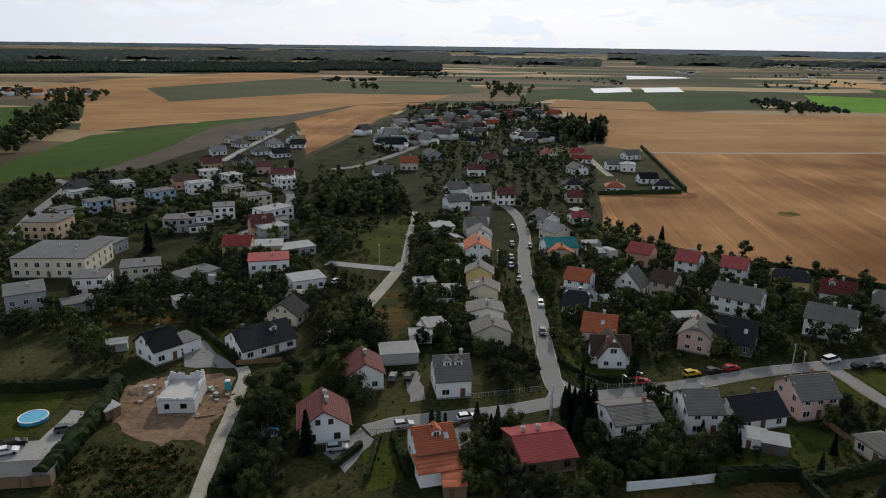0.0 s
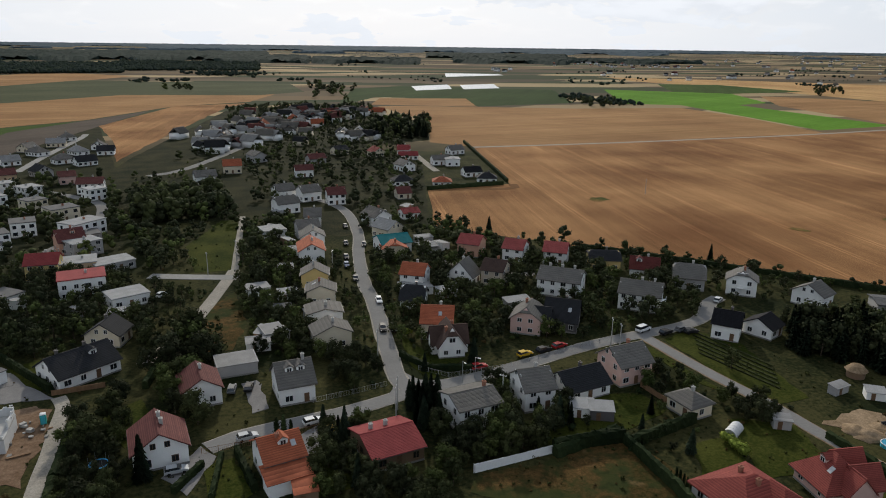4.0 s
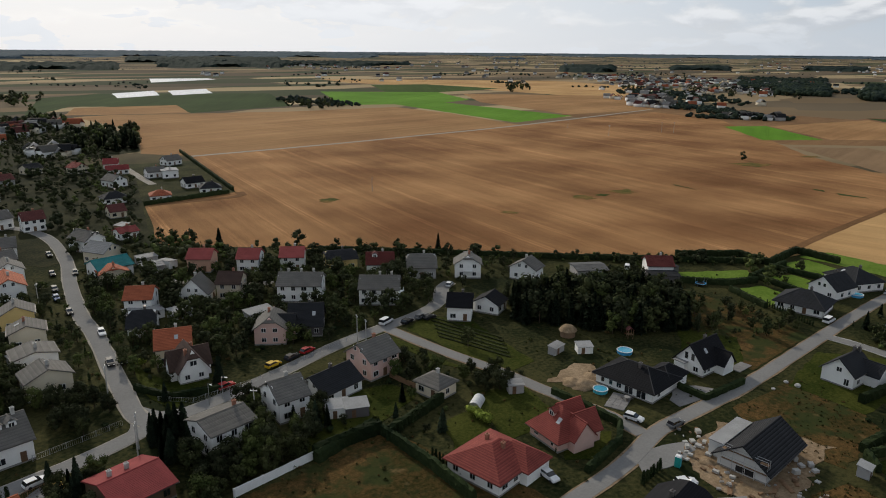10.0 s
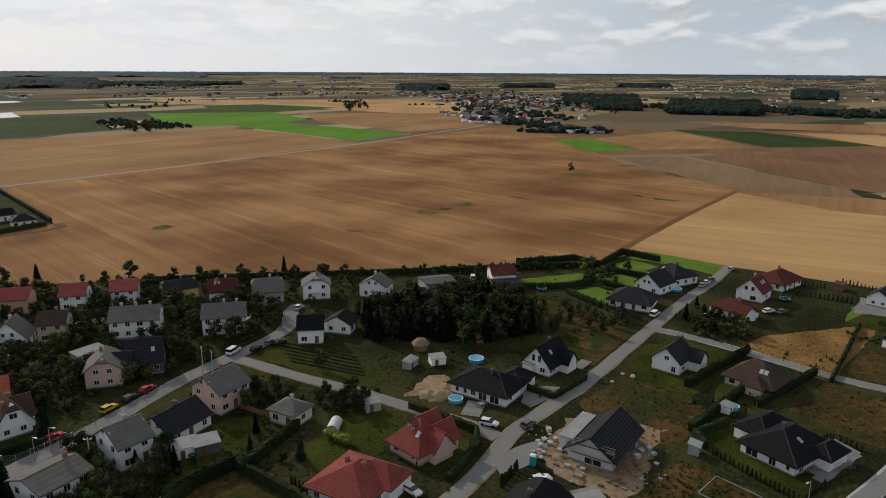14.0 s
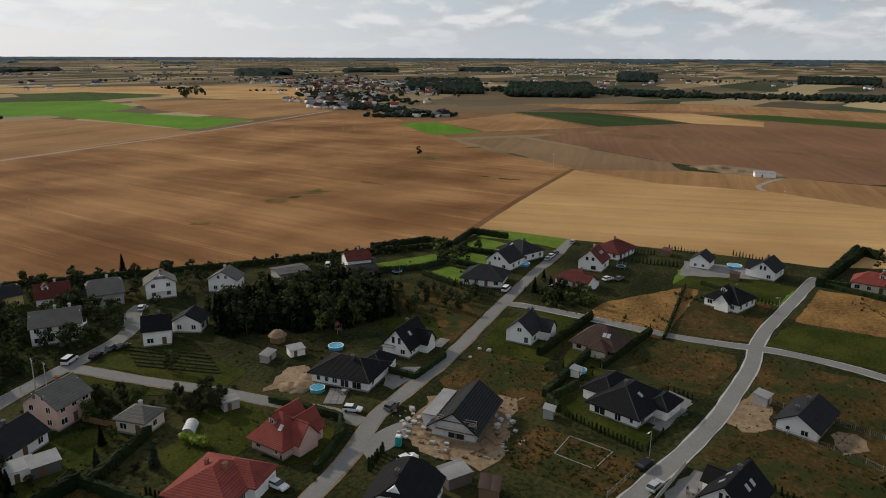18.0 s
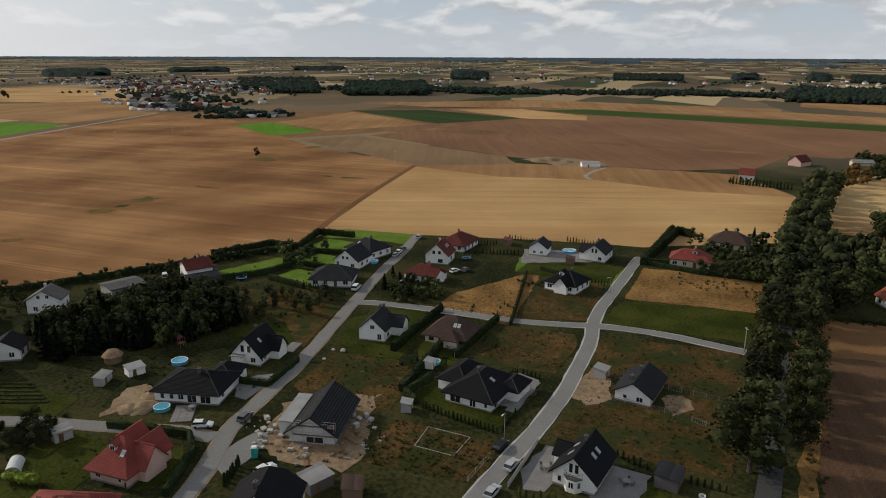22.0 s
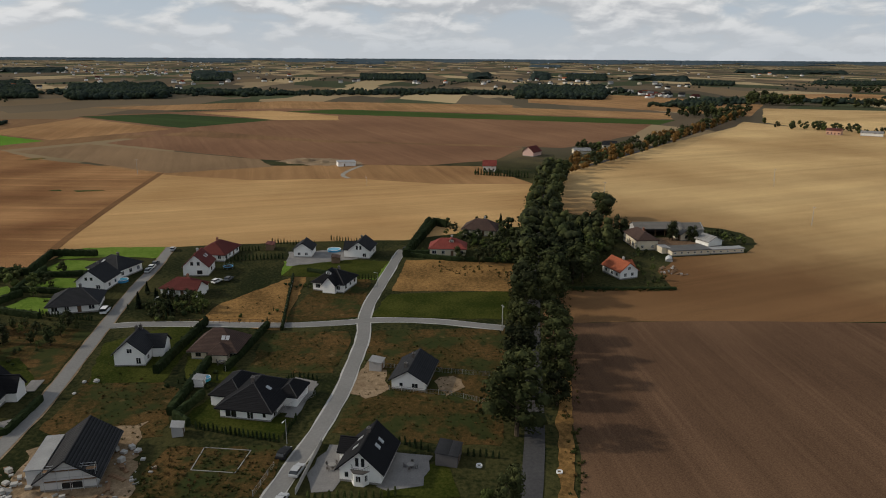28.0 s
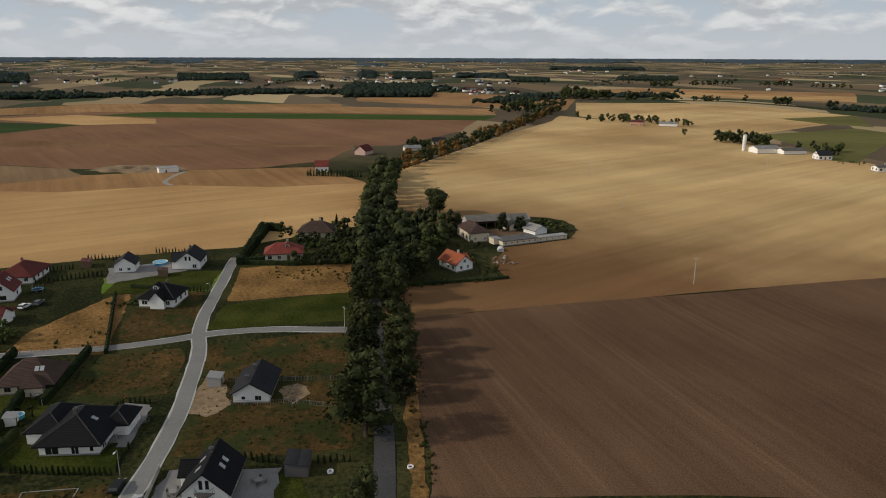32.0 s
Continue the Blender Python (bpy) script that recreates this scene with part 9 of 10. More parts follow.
def concrete_ring(x, y):
    """A well ring in the grass."""
    bm = bmesh.new()
    n = 14
    for k in range(n):
        a, b = k * math.tau / n, (k + 1) * math.tau / n
        hull(bm, [(r * math.cos(q), r * math.sin(q), -0.05) for r, q in ((0.42, a), (0.62, a), (0.62, b), (0.42, b))], [(r * math.cos(q), r * math.sin(q), 0.32) for r, q in ((0.42, a), (0.62, a), (0.62, b), (0.42, b))])
    bmesh.ops.remove_doubles(bm, verts=bm.verts, dist=0.001)
    ob = part("well_ring", bm, M["white_paint"])
    ob.matrix_basis = pose(x, y, 0.05)
    return tagged(ob, "pale concrete well ring standing in the grass", "well ring")


def boulder(x, y, r, seed):
    """A rounded field stone."""
    rng = random.Random(seed)
    bm = bmesh.new()
    bmesh.ops.create_icosphere(bm, subdivisions=2, radius=r)
    for v in bm.verts:
        v.co *= rng.uniform(0.82, 1.12)
        v.co.z *= 0.62
    ob = part("boulder", bm, M["concrete"])
    ob.matrix_basis = pose(x, y, r * 0.35)
    return tagged(ob, "pale rounded field stone in the grass", "stone")


def garden_table(x, y, turn):
    """A round table and four chairs round it."""
    thing = empty("garden_table", pose(x, y, 0.12, 0, 0, turn), "dark round garden table on the terrace", "table")
    bm = bmesh.new(); tube(bm, 0, 0, 0.70, 0.75, 0.75, 0.75, 14); part("tabletop", bm, M["plinth"], thing)
    bm = bmesh.new(); tube(bm, 0, 0, 0.05, 0.70, 0.06, 0.06, 8); part("foot", bm, M["gutter"], thing)
    bm = bmesh.new(); tube(bm, 0, 0, 0.0, 0.05, 0.35, 0.30, 10); part("base", bm, M["gutter"], thing)
    for k in range(4):
        a = k * 90 + 45
        chair = empty("garden_chair", pose(x, y, 0.12, 0, 0, turn + a) @ pose(1.15, 0, 0), "dark garden chair beside the round table", "chair", "chairs on the terrace")
        bm = bmesh.new(); box(bm, -0.24, -0.24, 0.40, 0.24, 0.24, 0.46); part("seat", bm, M["gutter"], chair)
        bm = bmesh.new(); box(bm, 0.20, -0.24, 0.46, 0.25, 0.24, 0.92); part("backrest", bm, M["gutter"], chair)
        for sx in (-0.2, 0.2):
            for sy in (-0.2, 0.2):
                bm = bmesh.new(); box(bm, sx - 0.02, sy - 0.02, 0, sx + 0.02, sy + 0.02, 0.40); part("leg", bm, M["gutter"], chair)


concrete_ring(116.2, -13.2)
concrete_ring(113.2, -28.0)
boulder(157.1, 73.6, 0.8, 1)
boulder(156.8, 76.3, 0.6, 2)
boulder(151.0, 76.1, 0.5, 3)
garden_table(117.2, 14.6, 10)
garden_table(116.4, -0.2, 30)
garden_table(118.6, 92.6, 0)
garden_table(165.8, 46.4, 20)

# ---- trees, hedges and bushes ----
RNG = random.Random(5)
grove([(-236.8, 370.0), (-180.3, 407.6), (-89.6, 433.4), (-54.6, 294.0), (-48.7, 237.9), (-100.3, 265.1), (-123.2, 234.9), (-158.0, 240.1)], 330, "bbbbffxxb", 5.0, 8.5, 12, 1.8, (SCHOOL_YARD,))
grove([(-156.0, 236.8), (-51.4, 251.7), (-34.6, 189.9), (-76.5, 184.2), (-116.2, 171.2)], 205, "bbbffxxb", 5.0, 8.0, 13, 1.8, (SCHOOL_YARD,))
grove([(-55.4, 298.9), (-35.8, 299.9), (-27.5, 245.6), (-43.6, 231.7)], 26, "bbf", 5.0, 8.0, 14, 1.5)
grove([(-99.1, 175.5), (-86.9, 172.1), (-79.3, 152.3), (-88.8, 155.1)], 10, "bbf", 5.0, 8.0, 15, 1.5)
grove([(-36.3, 189.8), (-21.2, 186.0), (-13.4, 167.1), (-25.4, 160.0), (-32.2, 166.5)], 16, "bbt", 6.0, 9.0, 16, 1.5)
grove([(-65.9, 358.2), (-25.8, 370.9), (-18.6, 323.6), (-55.3, 312.6)], 70, "bbt", 8.0, 10.5, 17, 1.8)
grove([(-79.2, 434.1), (-25.6, 448.5), (-26.1, 375.5), (-67.1, 365.4)], 60, "bfx", 4.0, 7.0, 18, 1.8)
grove([(-35.2, 295.0), (-25.5, 328.0), (-12.3, 334.8), (-21.3, 305.8), (-28.6, 276.8)], 14, "fx", 5.0, 8.0, 19, 1.5)
grove([(-16.6, 311.4), (7.8, 312.7), (10.7, 233.8), (8.2, 161.0), (-6.2, 170.9), (-12.2, 220.8)], 217, "bbbffxx", 4.5, 7.5, 20, 1.2)
grove([(-24.0, 648.8), (124.8, 739.1), (95.2, 446.6), (63.8, 290.2), (38.5, 279.9), (34.1, 364.2), (-7.0, 341.4), (-16.2, 438.6)], 760, "bbbffxxx", 4.0, 7.0, 21, 1.5)
grove([(-46.7, 883.4), (61.4, 941.5), (101.0, 736.4), (-23.2, 627.7)], 330, "bbbfx", 4.0, 7.0, 22, 1.6)
grove([(96.1, 699.2), (157.5, 705.9), (130.1, 578.5), (79.6, 573.9)], 80, "bbs", 10.0, 13.0, 23, 1.5)
grove([(56.2, 859.0), (125.3, 868.4), (109.9, 737.4), (50.4, 679.6)], 45, "bbs", 8.0, 12.0, 24, 2.0)
grove([(-38.0, 760.0), (-24.0, 700.0), (-24.9, 509.7), (-48.0, 466.0), (-62.0, 500.0)], 70, "bbfx", 4.0, 7.0, 25, 1.8)
grove([(34.7, 271.2), (38.6, 263.3), (33.4, 192.2), (30.9, 161.6), (28.0, 169.0), (27.9, 192.0), (29.1, 222.4)], 46, "bfxx", 3.5, 6.0, 26, 1.0)
grove([(11.4, 240.4), (28.0, 262.8), (25.3, 222.3), (25.3, 191.9), (23.5, 161.4), (9.6, 159.4), (10.3, 191.4)], 60, "bfxxu", 3.5, 6.0, 27, 1.0)
grove([(-43.6, 231.7), (-27.4, 226.1), (-17.4, 220.6), (-20.9, 199.5), (-28.6, 181.7), (-35.5, 189.9)], 40, "bfxx", 3.5, 6.5, 28, 1.2)
grove([(-83.7, 218.1), (-47.5, 231.5), (-37.1, 189.8), (-55.4, 176.9), (-68.9, 180.4)], 60, "bbfxx", 4.0, 7.0, 29, 1.4)
grove([(38.6, 263.3), (70.8, 300.2), (89.6, 257.8), (141.9, 215.4), (118.9, 174.6), (91.4, 170.2), (59.4, 162.4), (33.1, 158.5), (33.4, 192.2)], 325, "bbbffxxx", 4.5, 7.5, 30, 1.2)
grove([(46.5, 255.4), (68.4, 277.3), (84.8, 258.0), (147.6, 202.7), (138.9, 177.7), (118.3, 168.0), (75.9, 160.6), (44.5, 163.2), (35.9, 185.0)], 195, "bbbffxxx", 4.5, 7.5, 31, 1.2)
grove([(-41.2, 142.0), (-34.7, 150.6), (-29.9, 135.9), (-27.3, 105.2), (-38.0, 103.0)], 34, "bbbfx", 4.5, 7.5, 32, 1.3)
grove([(-26.8, 160.0), (-19.5, 157.0), (-17.3, 137.6), (-22.9, 142.5)], 8, "bb", 6.0, 8.0, 33, 1.4)
grove([(5.7, 126.6), (15.1, 129.0), (19.1, 115.0), (12.0, 106.0), (4.1, 107.8)], 24, "bbfs", 4.0, 7.0, 34, 1.5)
grove([(26.2, 137.5), (33.2, 139.6), (31.9, 122.9), (26.4, 124.8)], 12, "sssb", 5.0, 8.0, 35, 1.4)
grove([(29.3, 122.0), (44.8, 120.3), (54.1, 119.5), (46.5, 113.0), (27.8, 110.2)], 30, "bbbf", 4.5, 7.0, 36, 1.5)
grove([(12.5, 110.0), (30.6, 109.0), (24.8, 96.2), (11.1, 96.0)], 22, "bbbf", 4.0, 6.0, 37, 1.5)
grove([(45.1, 141.0), (49.8, 139.3), (47.9, 121.4), (42.3, 120.1), (44.4, 130.8)], 12, "bbsb", 4.5, 7.0, 38, 1.5)
grove([(54.2, 139.6), (63.0, 134.2), (62.5, 119.5), (49.6, 117.0)], 14, "bsfx", 4.0, 7.0, 39, 1.5)
grove([(91.5, 142.5), (98.2, 134.2), (88.5, 118.5), (78.1, 121.7), (78.1, 131.6)], 14, "bfx", 3.0, 6.0, 40, 1.4)
grove([(96.7, 127.4), (108.9, 116.3), (104.1, 108.9), (91.8, 116.5)], 14, "bbx", 4.0, 6.0, 41, 1.4)
grove([(74.9, 123.7), (86.3, 119.9), (78.2, 104.4), (67.1, 108.7)], 10, "xfs", 3.0, 6.0, 42, 1.4)
grove([(10.0, 167.8), (25.2, 161.5), (21.9, 146.4), (8.9, 146.1)], 16, "bbx", 4.0, 6.0, 43, 1.4)
grove([(129.1, 141.5), (141.5, 131.1), (145.0, 121.0), (156.9, 113.6), (167.8, 110.2), (178.4, 122.4), (176.8, 136.4), (160.6, 149.6), (140.9, 157.2)], 150, "stbstsb", 6.5, 9.5, 44, 0.7)
grove([(138.6, 158.6), (158.8, 155.7), (184.0, 145.3), (191.6, 131.1), (178.9, 122.1), (167.5, 138.6), (146.7, 148.3)], 70, "tbsb", 4.0, 6.0, 45, 0.9)
grove([(189.3, 123.6), (199.2, 98.1), (190.7, 90.3), (163.2, 97.6), (166.4, 109.3), (178.0, 120.0)], 34, "ttfbx", 3.0, 5.0, 46, 1.8)
grove([(157.5, 195.1), (166.3, 183.3), (157.6, 173.4), (146.8, 178.5)], 8, "bf", 4.0, 6.0, 48, 1.5)
grove([(176.2, 173.4), (202.5, 155.2), (191.2, 146.1), (165.0, 161.9)], 40, "bxf", 3.0, 4.5, 49, 1.0)
grove([(226.8, 160.5), (254.1, 136.3), (248.8, 116.7), (226.3, 108.5), (205.5, 142.2)], 16, "xfb", 3.0, 6.0, 50, 1.6)
grove([(228.1, 89.0), (211.3, 66.5), (202.8, 59.1), (201.1, 74.5), (208.4, 85.3)], 20, "xus", 3.5, 6.0, 51, 1.1)
grove([(199.9, 56.5), (206.1, 34.0), (192.0, 35.3), (194.8, 63.3)], 10, "xu", 3.0, 5.0, 52, 1.1)
grove([(273.3, -20.2), (300.6, -50.1), (248.2, -41.5), (253.7, -5.8)], 24, "bfx", 4.0, 7.0, 53, 1.5)
grove([(228.8, 40.9), (230.7, 18.2), (221.8, 21.4), (225.5, 36.7)], 10, "x", 3.0, 6.0, 54, 1.2)
grove([(165.1, 56.2), (163.4, 43.4), (152.0, 44.4), (153.1, 56.5)], 8, "xu", 3.0, 5.0, 55, 1.2)
plant("broad", 102.2, -16.6, 9.0, "mid", RNG, wide=0.9)
plant("bush", 106.0, -13.0, 2.6, "fresh", RNG)
grove([(208.2, 80.1), (220.3, 79.4), (212.6, 61.8), (203.8, 60.6), (193.6, 70.6)], 46, "xxxuf", 6.0, 9.0, 57, 0.8)
grove([(300.3, -70.0), (296.0, -84.0), (284.0, -88.0), (266.0, -84.0), (246.0, -70.0), (231.0, -68.0), (221.4, -54.0), (222.0, -48.5)], 44, "bbstb", 8.0, 11.5, 58, 2.0)
grove([(246.0, -84.0), (238.8, -92.0), (219.5, -90.6), (219.5, -83.0), (232.0, -84.5)], 26, "xxfx", 2.6, 4.6, 59, 1.1)
plant("tall", 325.0, -97.4, 13.5, "mid", RNG, wide=1.15, close=True)
plant("broad", 287.5, -94.2, 10.5, "dark", RNG, wide=1.0, close=True)
for sx, sy, sh in ((284.0, -75.5, 11.5), (283.0, -78.6, 9.0), (292.0, -84.5, 9.5), (289.0, -81.0, 10.5), (276.0, -72.5, 10.0)):
    plant("spruce", sx, sy, sh, "spruce", RNG, close=True)
grove([(318.7, -29.6), (316.1, -58.0), (248.1, -44.8), (264.1, -4.7)], 20, "xfb", 3.0, 6.0, 62, 1.8)
grove([(312.8, -18.1), (316.9, -55.4), (248.2, -42.5), (260.9, -17.0)], 22, "bbfs", 4.0, 8.0, 63, 1.6)
thuja_row([(457.5, -49.5), (449.5, -69.0), (444.0, -83.5)], 1.9, 5.2)
grove([(466.0, -50.0), (462.0, -60.0), (455.0, -70.0), (453.0, -52.0)], 8, "xf", 3.5, 6.0, 64, 1.2)
grove([(585.0, -146.0), (600.0, -160.0), (586.0, -172.0), (567.0, -164.0), (572.0, -150.0)], 16, "bfb", 6.0, 9.0, 112, 1.6)
plant("tall", 282.4, -115.2, 8.8, "dark", RNG, wide=1.1, close=True)
plant("broad", 279.0, -122.6, 7.4, "dark", RNG, wide=0.9, close=True)
grove([(264.0, -85.0), (264.0, -100.0), (252.0, -97.0), (246.0, -86.0)], 20, "fxx", 2.4, 4.4, 66, 1.2)
grove([(296.9, -133.7), (281.2, -146.8), (271.3, -140.0), (281.9, -129.8)], 10, "xf", 5.0, 8.0, 67, 1.2)
AVENUE_NEAR = ((127.0, -22.2, 15.0, 1.12), (143.0, -25.2, 13.4, 1.12), (158.0, -28.5, 13.0, 1.12), (174.0, -32.0, 13.2, 1.12), (191.0, -35.4, 13.0, 1.12), (208.0, -38.8, 13.6, 1.12),
               (139.5, -33.4, 8.6, 1.0), (150.5, -36.0, 11.6, 1.12), (163.5, -38.4, 12.2, 1.12), (177.5, -41.3, 11.8, 1.12), (193.0, -44.2, 12.4, 1.12), (209.0, -47.2, 13.0, 1.12))
for ax, ay, ah, aw in AVENUE_NEAR:
    plant("broad", ax, ay, ah, RNG.choice(("mid", "dark", "mid")), RNG, "trees of the avenue", wide=aw, label="old lime tree of the avenue with a dense crown", close=True)
avenue([(218.0, -44.6), (263.2, -54.3), (322.2, -68.0), (394.1, -85.1), (449.0, -102.4)], 8.0, 4.2, 11.0, 14.5, 3, ("mid", "dark", "dark", "mid"))
avenue([(455.7, -105.8), (508.4, -147.3), (593.1, -215.7), (776.7, -352.3), (932.1, -460.5)], 14.0, 4.6, 9.5, 13.0, 4, ("mid", "autumn", "autumn", "dark"), jitter=3.0)
plant("broad", 77.3, 276.9, 8.0, "dark", RNG)
plant("spruce", 86.2, 268.6, 9.0, "spruce", RNG)
plant("broad", 114.1, 255.0, 7.0, "dark", RNG)
plant("spruce", 154.6, 216.2, 8.0, "spruce", RNG)
plant("broad", 478.7, 286.1, 7.0, "dark", RNG)
plant("broad", 327.1, -97.6, 14.0, "dark", RNG)
plant("spruce", 27.2, 135.6, 8.0, "spruce", RNG)
plant("spruce", 46.0, 153.0, 8.0, "spruce", RNG)
plant("thuja", -1.8, 129.6, 4.5, "thuja", RNG)
plant("thuja", -0.4, 129.9, 5.0, "thuja", RNG)
plant("thuja", 1.0, 129.4, 4.0, "thuja", RNG)
plant("spruce", 7.6, 131.4, 5.5, "spruce", RNG)
plant("spruce", 11.4, 125.6, 8.0, "spruce", RNG)
plant("broad", 107.5, 136.9, 6.0, "mid", RNG)
plant("spruce", -25.6, 119.7, 10.0, "spruce", RNG)
plant("spruce", -109.8, 252.9, 12.0, "spruce", RNG)
plant("fruit", -77.3, 155.4, 4.0, "mid", RNG)
plant("spruce", 33.5, 152.3, 5.0, "spruce", RNG)
plant("bush", 85.9, 106.4, 2.6, "lime", RNG, label="bright yellow-green bush beside the lawn")
plant("bush", 86.2, 104.3, 2.6, "lime", RNG, label="bright yellow-green bush beside the lawn")
plant("bush", 86.3, 108.2, 2.6, "lime", RNG, label="bright yellow-green bush beside the lawn")
plant("bush", 86.1, 102.7, 2.6, "lime", RNG, label="bright yellow-green bush beside the lawn")
plant("bush", 89.3, 178.2, 3.0, "lime", RNG, label="bright yellow-green bush in a garden")
plant("bush", 33.3, 173.9, 3.0, "lime", RNG, label="bright yellow-green bush in a garden")
grove([(-350.6, 557.7), (-391.9, 679.1), (-482.1, 903.8), (-450.8, 890.9), (-351.1, 683.9), (-317.2, 578.8), (-290.0, 457.7)], 70, "bbt", 10.0, 15.0, 69, 3.0)
grove([(-673.5, 1090.3), (-496.7, 1059.2), (-428.9, 912.0), (-530.1, 853.7)], 40, "bb", 7.0, 11.0, 70, 3.0)
grove([(79.7, 1408.5), (159.1, 1251.1), (106.6, 948.2), (64.3, 988.8)], 36, "bb", 8.0, 13.0, 71, 3.0)
grove([(-161.1, 1267.1), (-121.9, 1327.1), (-107.7, 1170.8), (-151.5, 1191.1)], 10, "bb", 8.0, 13.0, 72, 3.0)
grove([(412.7, 948.6), (505.2, 961.7), (453.1, 853.4), (410.1, 848.0), (387.2, 888.5)], 22, "bb", 7.0, 11.0, 73, 2.5)
grove([(990.5, 1143.4), (1078.2, 1153.2), (904.6, 974.0), (866.6, 992.0)], 14, "bb", 9.0, 14.0, 74, 2.5)
grove([(1227.4, 1037.0), (1691.0, 828.5), (1208.7, 588.6), (1102.6, 683.3), (1079.7, 891.5)], 110, "bb", 7.0, 11.0, 75, 3.0)
grove([(782.0, -429.5), (770.9, -470.1), (685.1, -509.1), (662.8, -492.8), (731.0, -446.0), (754.7, -414.7)], 34, "bbf", 6.0, 10.0, 76, 2.0)
grove([(560.1, -440.8), (512.3, -465.4), (494.6, -440.8), (541.1, -426.1)], 26, "bb", 8.0, 12.0, 77, 2.5)
grove([(502.8, -469.1), (462.4, -499.2), (434.9, -470.3), (439.9, -452.9), (477.0, -448.4)], 20, "bbx", 5.0, 9.0, 78, 2.0)
grove([(415.1, -438.8), (402.2, -452.0), (389.1, -437.8), (399.1, -422.5)], 8, "fx", 4.0, 6.0, 79, 2.0)
plant("broad", 595.0, -433.0, 8.0, "mid", RNG)
plant("broad", 814.0, -431.0, 8.5, "mid", RNG)
grove([(905.0, -345.0), (890.0, -409.0), (884.0, -446.0), (935.0, -475.0), (1010.0, -520.0), (1010.0, -420.0)], 34, "bbt", 10.0, 15.0, 110, 3.0)
grove([(1100.0, -590.0), (1160.0, -640.0), (1250.0, -690.0), (1270.0, -650.0), (1130.0, -560.0)], 22, "bbt", 13.0, 18.0, 111, 3.0)
# rows of old trees along the far field roads
for (ax, ay), (bx, by), n, h in (((1150, -635), (1126, -656), 5, 19), ((1108, -684), (1101, -700), 4, 15), ((1094, -730), (1085, -768), 5, 14), ((1053, -776), (1040, -828), 5, 12), ((1031, -866), (1029, -870), 1, 11), ((940, -850), (925, -866), 5, 15), ((845, -865), (842, -869), 2, 15),
                                 ((1577, -1030), (1592, -1117), 7, 17), ((1613, -1182), (1670, -1360), 10, 15), ((1575, -1370), (1525, -1429), 8, 15), ((1460, -1420), (1385, -1480), 7, 13)):
    for k in range(n):
        u = (k + RNG.uniform(0.2, 0.8)) / n
        plant(RNG.choice(("broad", "broad", "tall")), ax + (bx - ax) * u + RNG.uniform(-3, 3), ay + (by - ay) * u + RNG.uniform(-3, 3), h * RNG.uniform(0.8, 1.12), RNG.choice(("dark", "mid")), RNG, wide=1.1)
hedge([(50.2, 111.8), (60.2, 112.9), (65.8, 112.8)], 3.0, 1.6, "thuja")
hedge([(65.7, 112.1), (67.0, 96.4), (67.1, 83.5)], 2.5, 1.2, "thuja")
hedge([(107.0, 104.6), (108.1, 95.3), (108.3, 85.8), (103.0, 81.5), (89.8, 77.9)], 1.8, 1.2, "thuja")
hedge([(184.0, 184.3), (215.9, 158.4), (244.9, 134.4)], 2.2, 1.8, "thuja")
grove([(183.0, 186.4), (215.0, 160.4), (243.0, 137.0), (240.0, 133.4), (212.0, 156.0), (181.0, 182.0)], 60, "xxxfb", 3.5, 6.0, 101, 0.6)
hedge([(117.0, 244.4), (152.7, 213.6), (184.5, 184.8)], 2.0, 1.6, "thuja")
grove([(88.0, 271.0), (117.0, 247.0), (153.0, 216.2), (184.0, 187.6), (181.0, 183.0), (150.0, 210.0), (114.0, 241.0), (86.0, 266.0)], 110, "xxxxfb", 3.5, 6.0, 102, 0.6)
hedge([(225.9, 158.6), (246.9, 144.5), (245.2, 131.6), (270.2, 134.9), (268.9, 117.5)], 2.6, 1.8, "thuja")
hedge([(139.5, 51.2), (151.6, 50.6), (166.6, 49.6)], 2.2, 1.5, "thuja")
patch("yard", [(137.2, 24.0), (153.2, 20.6), (153.8, 22.6), (137.8, 26.0)], 0.1091, "paving", "grey paved strip along the garden wall", "yard")
hedge([(197.9, 141.0), (211.4, 127.0), (222.5, 122.9)], 2.2, 1.5, "thuja")
hedge([(223.0, 125.6), (248.4, 127.5)], 2.4, 1.6, "thuja")
hedge([(241.9, 129.7), (243.4, 111.8), (239.3, 104.3)], 2.0, 1.4, "thuja")
hedge([(226.3, 125.1), (222.9, 106.2)], 2.0, 1.4, "thuja")
hedge([(206.9, 123.0), (200.8, 107.0)], 2.0, 1.4, "thuja")
hedge([(160.7, 60.9), (174.3, 59.5), (193.7, 57.2)], 2.4, 1.5, "thuja")
hedge([(190.5, 39.1), (161.1, 44.3)], 2.0, 1.3, "thuja")
hedge([(266.2, -2.6), (315.0, -15.3), (310.4, -21.3)], 3.4, 2.4, "thuja")
hedge([(264.5, -2.1), (263.4, -14.2)], 2.2, 1.6, "thuja")
hedge([(261.2, -1.5), (317.9, -13.2)], 3.2, 2.4, "thuja")
hedge([(262.4, -2.5), (255.4, -20.6), (251.8, -45.5)], 1.8, 1.5, "thuja")
hedge([(219.9, -51.1), (218.3, -72.8), (217.4, -91.4)], 1.1, 0.9, "thuja")
hedge([(-99.0, 142.7), (-86.8, 143.6), (-73.7, 147.2)], 2.6, 1.8, "thuja")
hedge([(-70.4, 108.6), (-71.0, 122.7), (-71.0, 134.5), (-73.4, 146.0)], 3.4, 3.0, "thuja")
hedge([(-40.6, 122.0), (-41.8, 141.0)], 2.4, 1.8, "thuja")
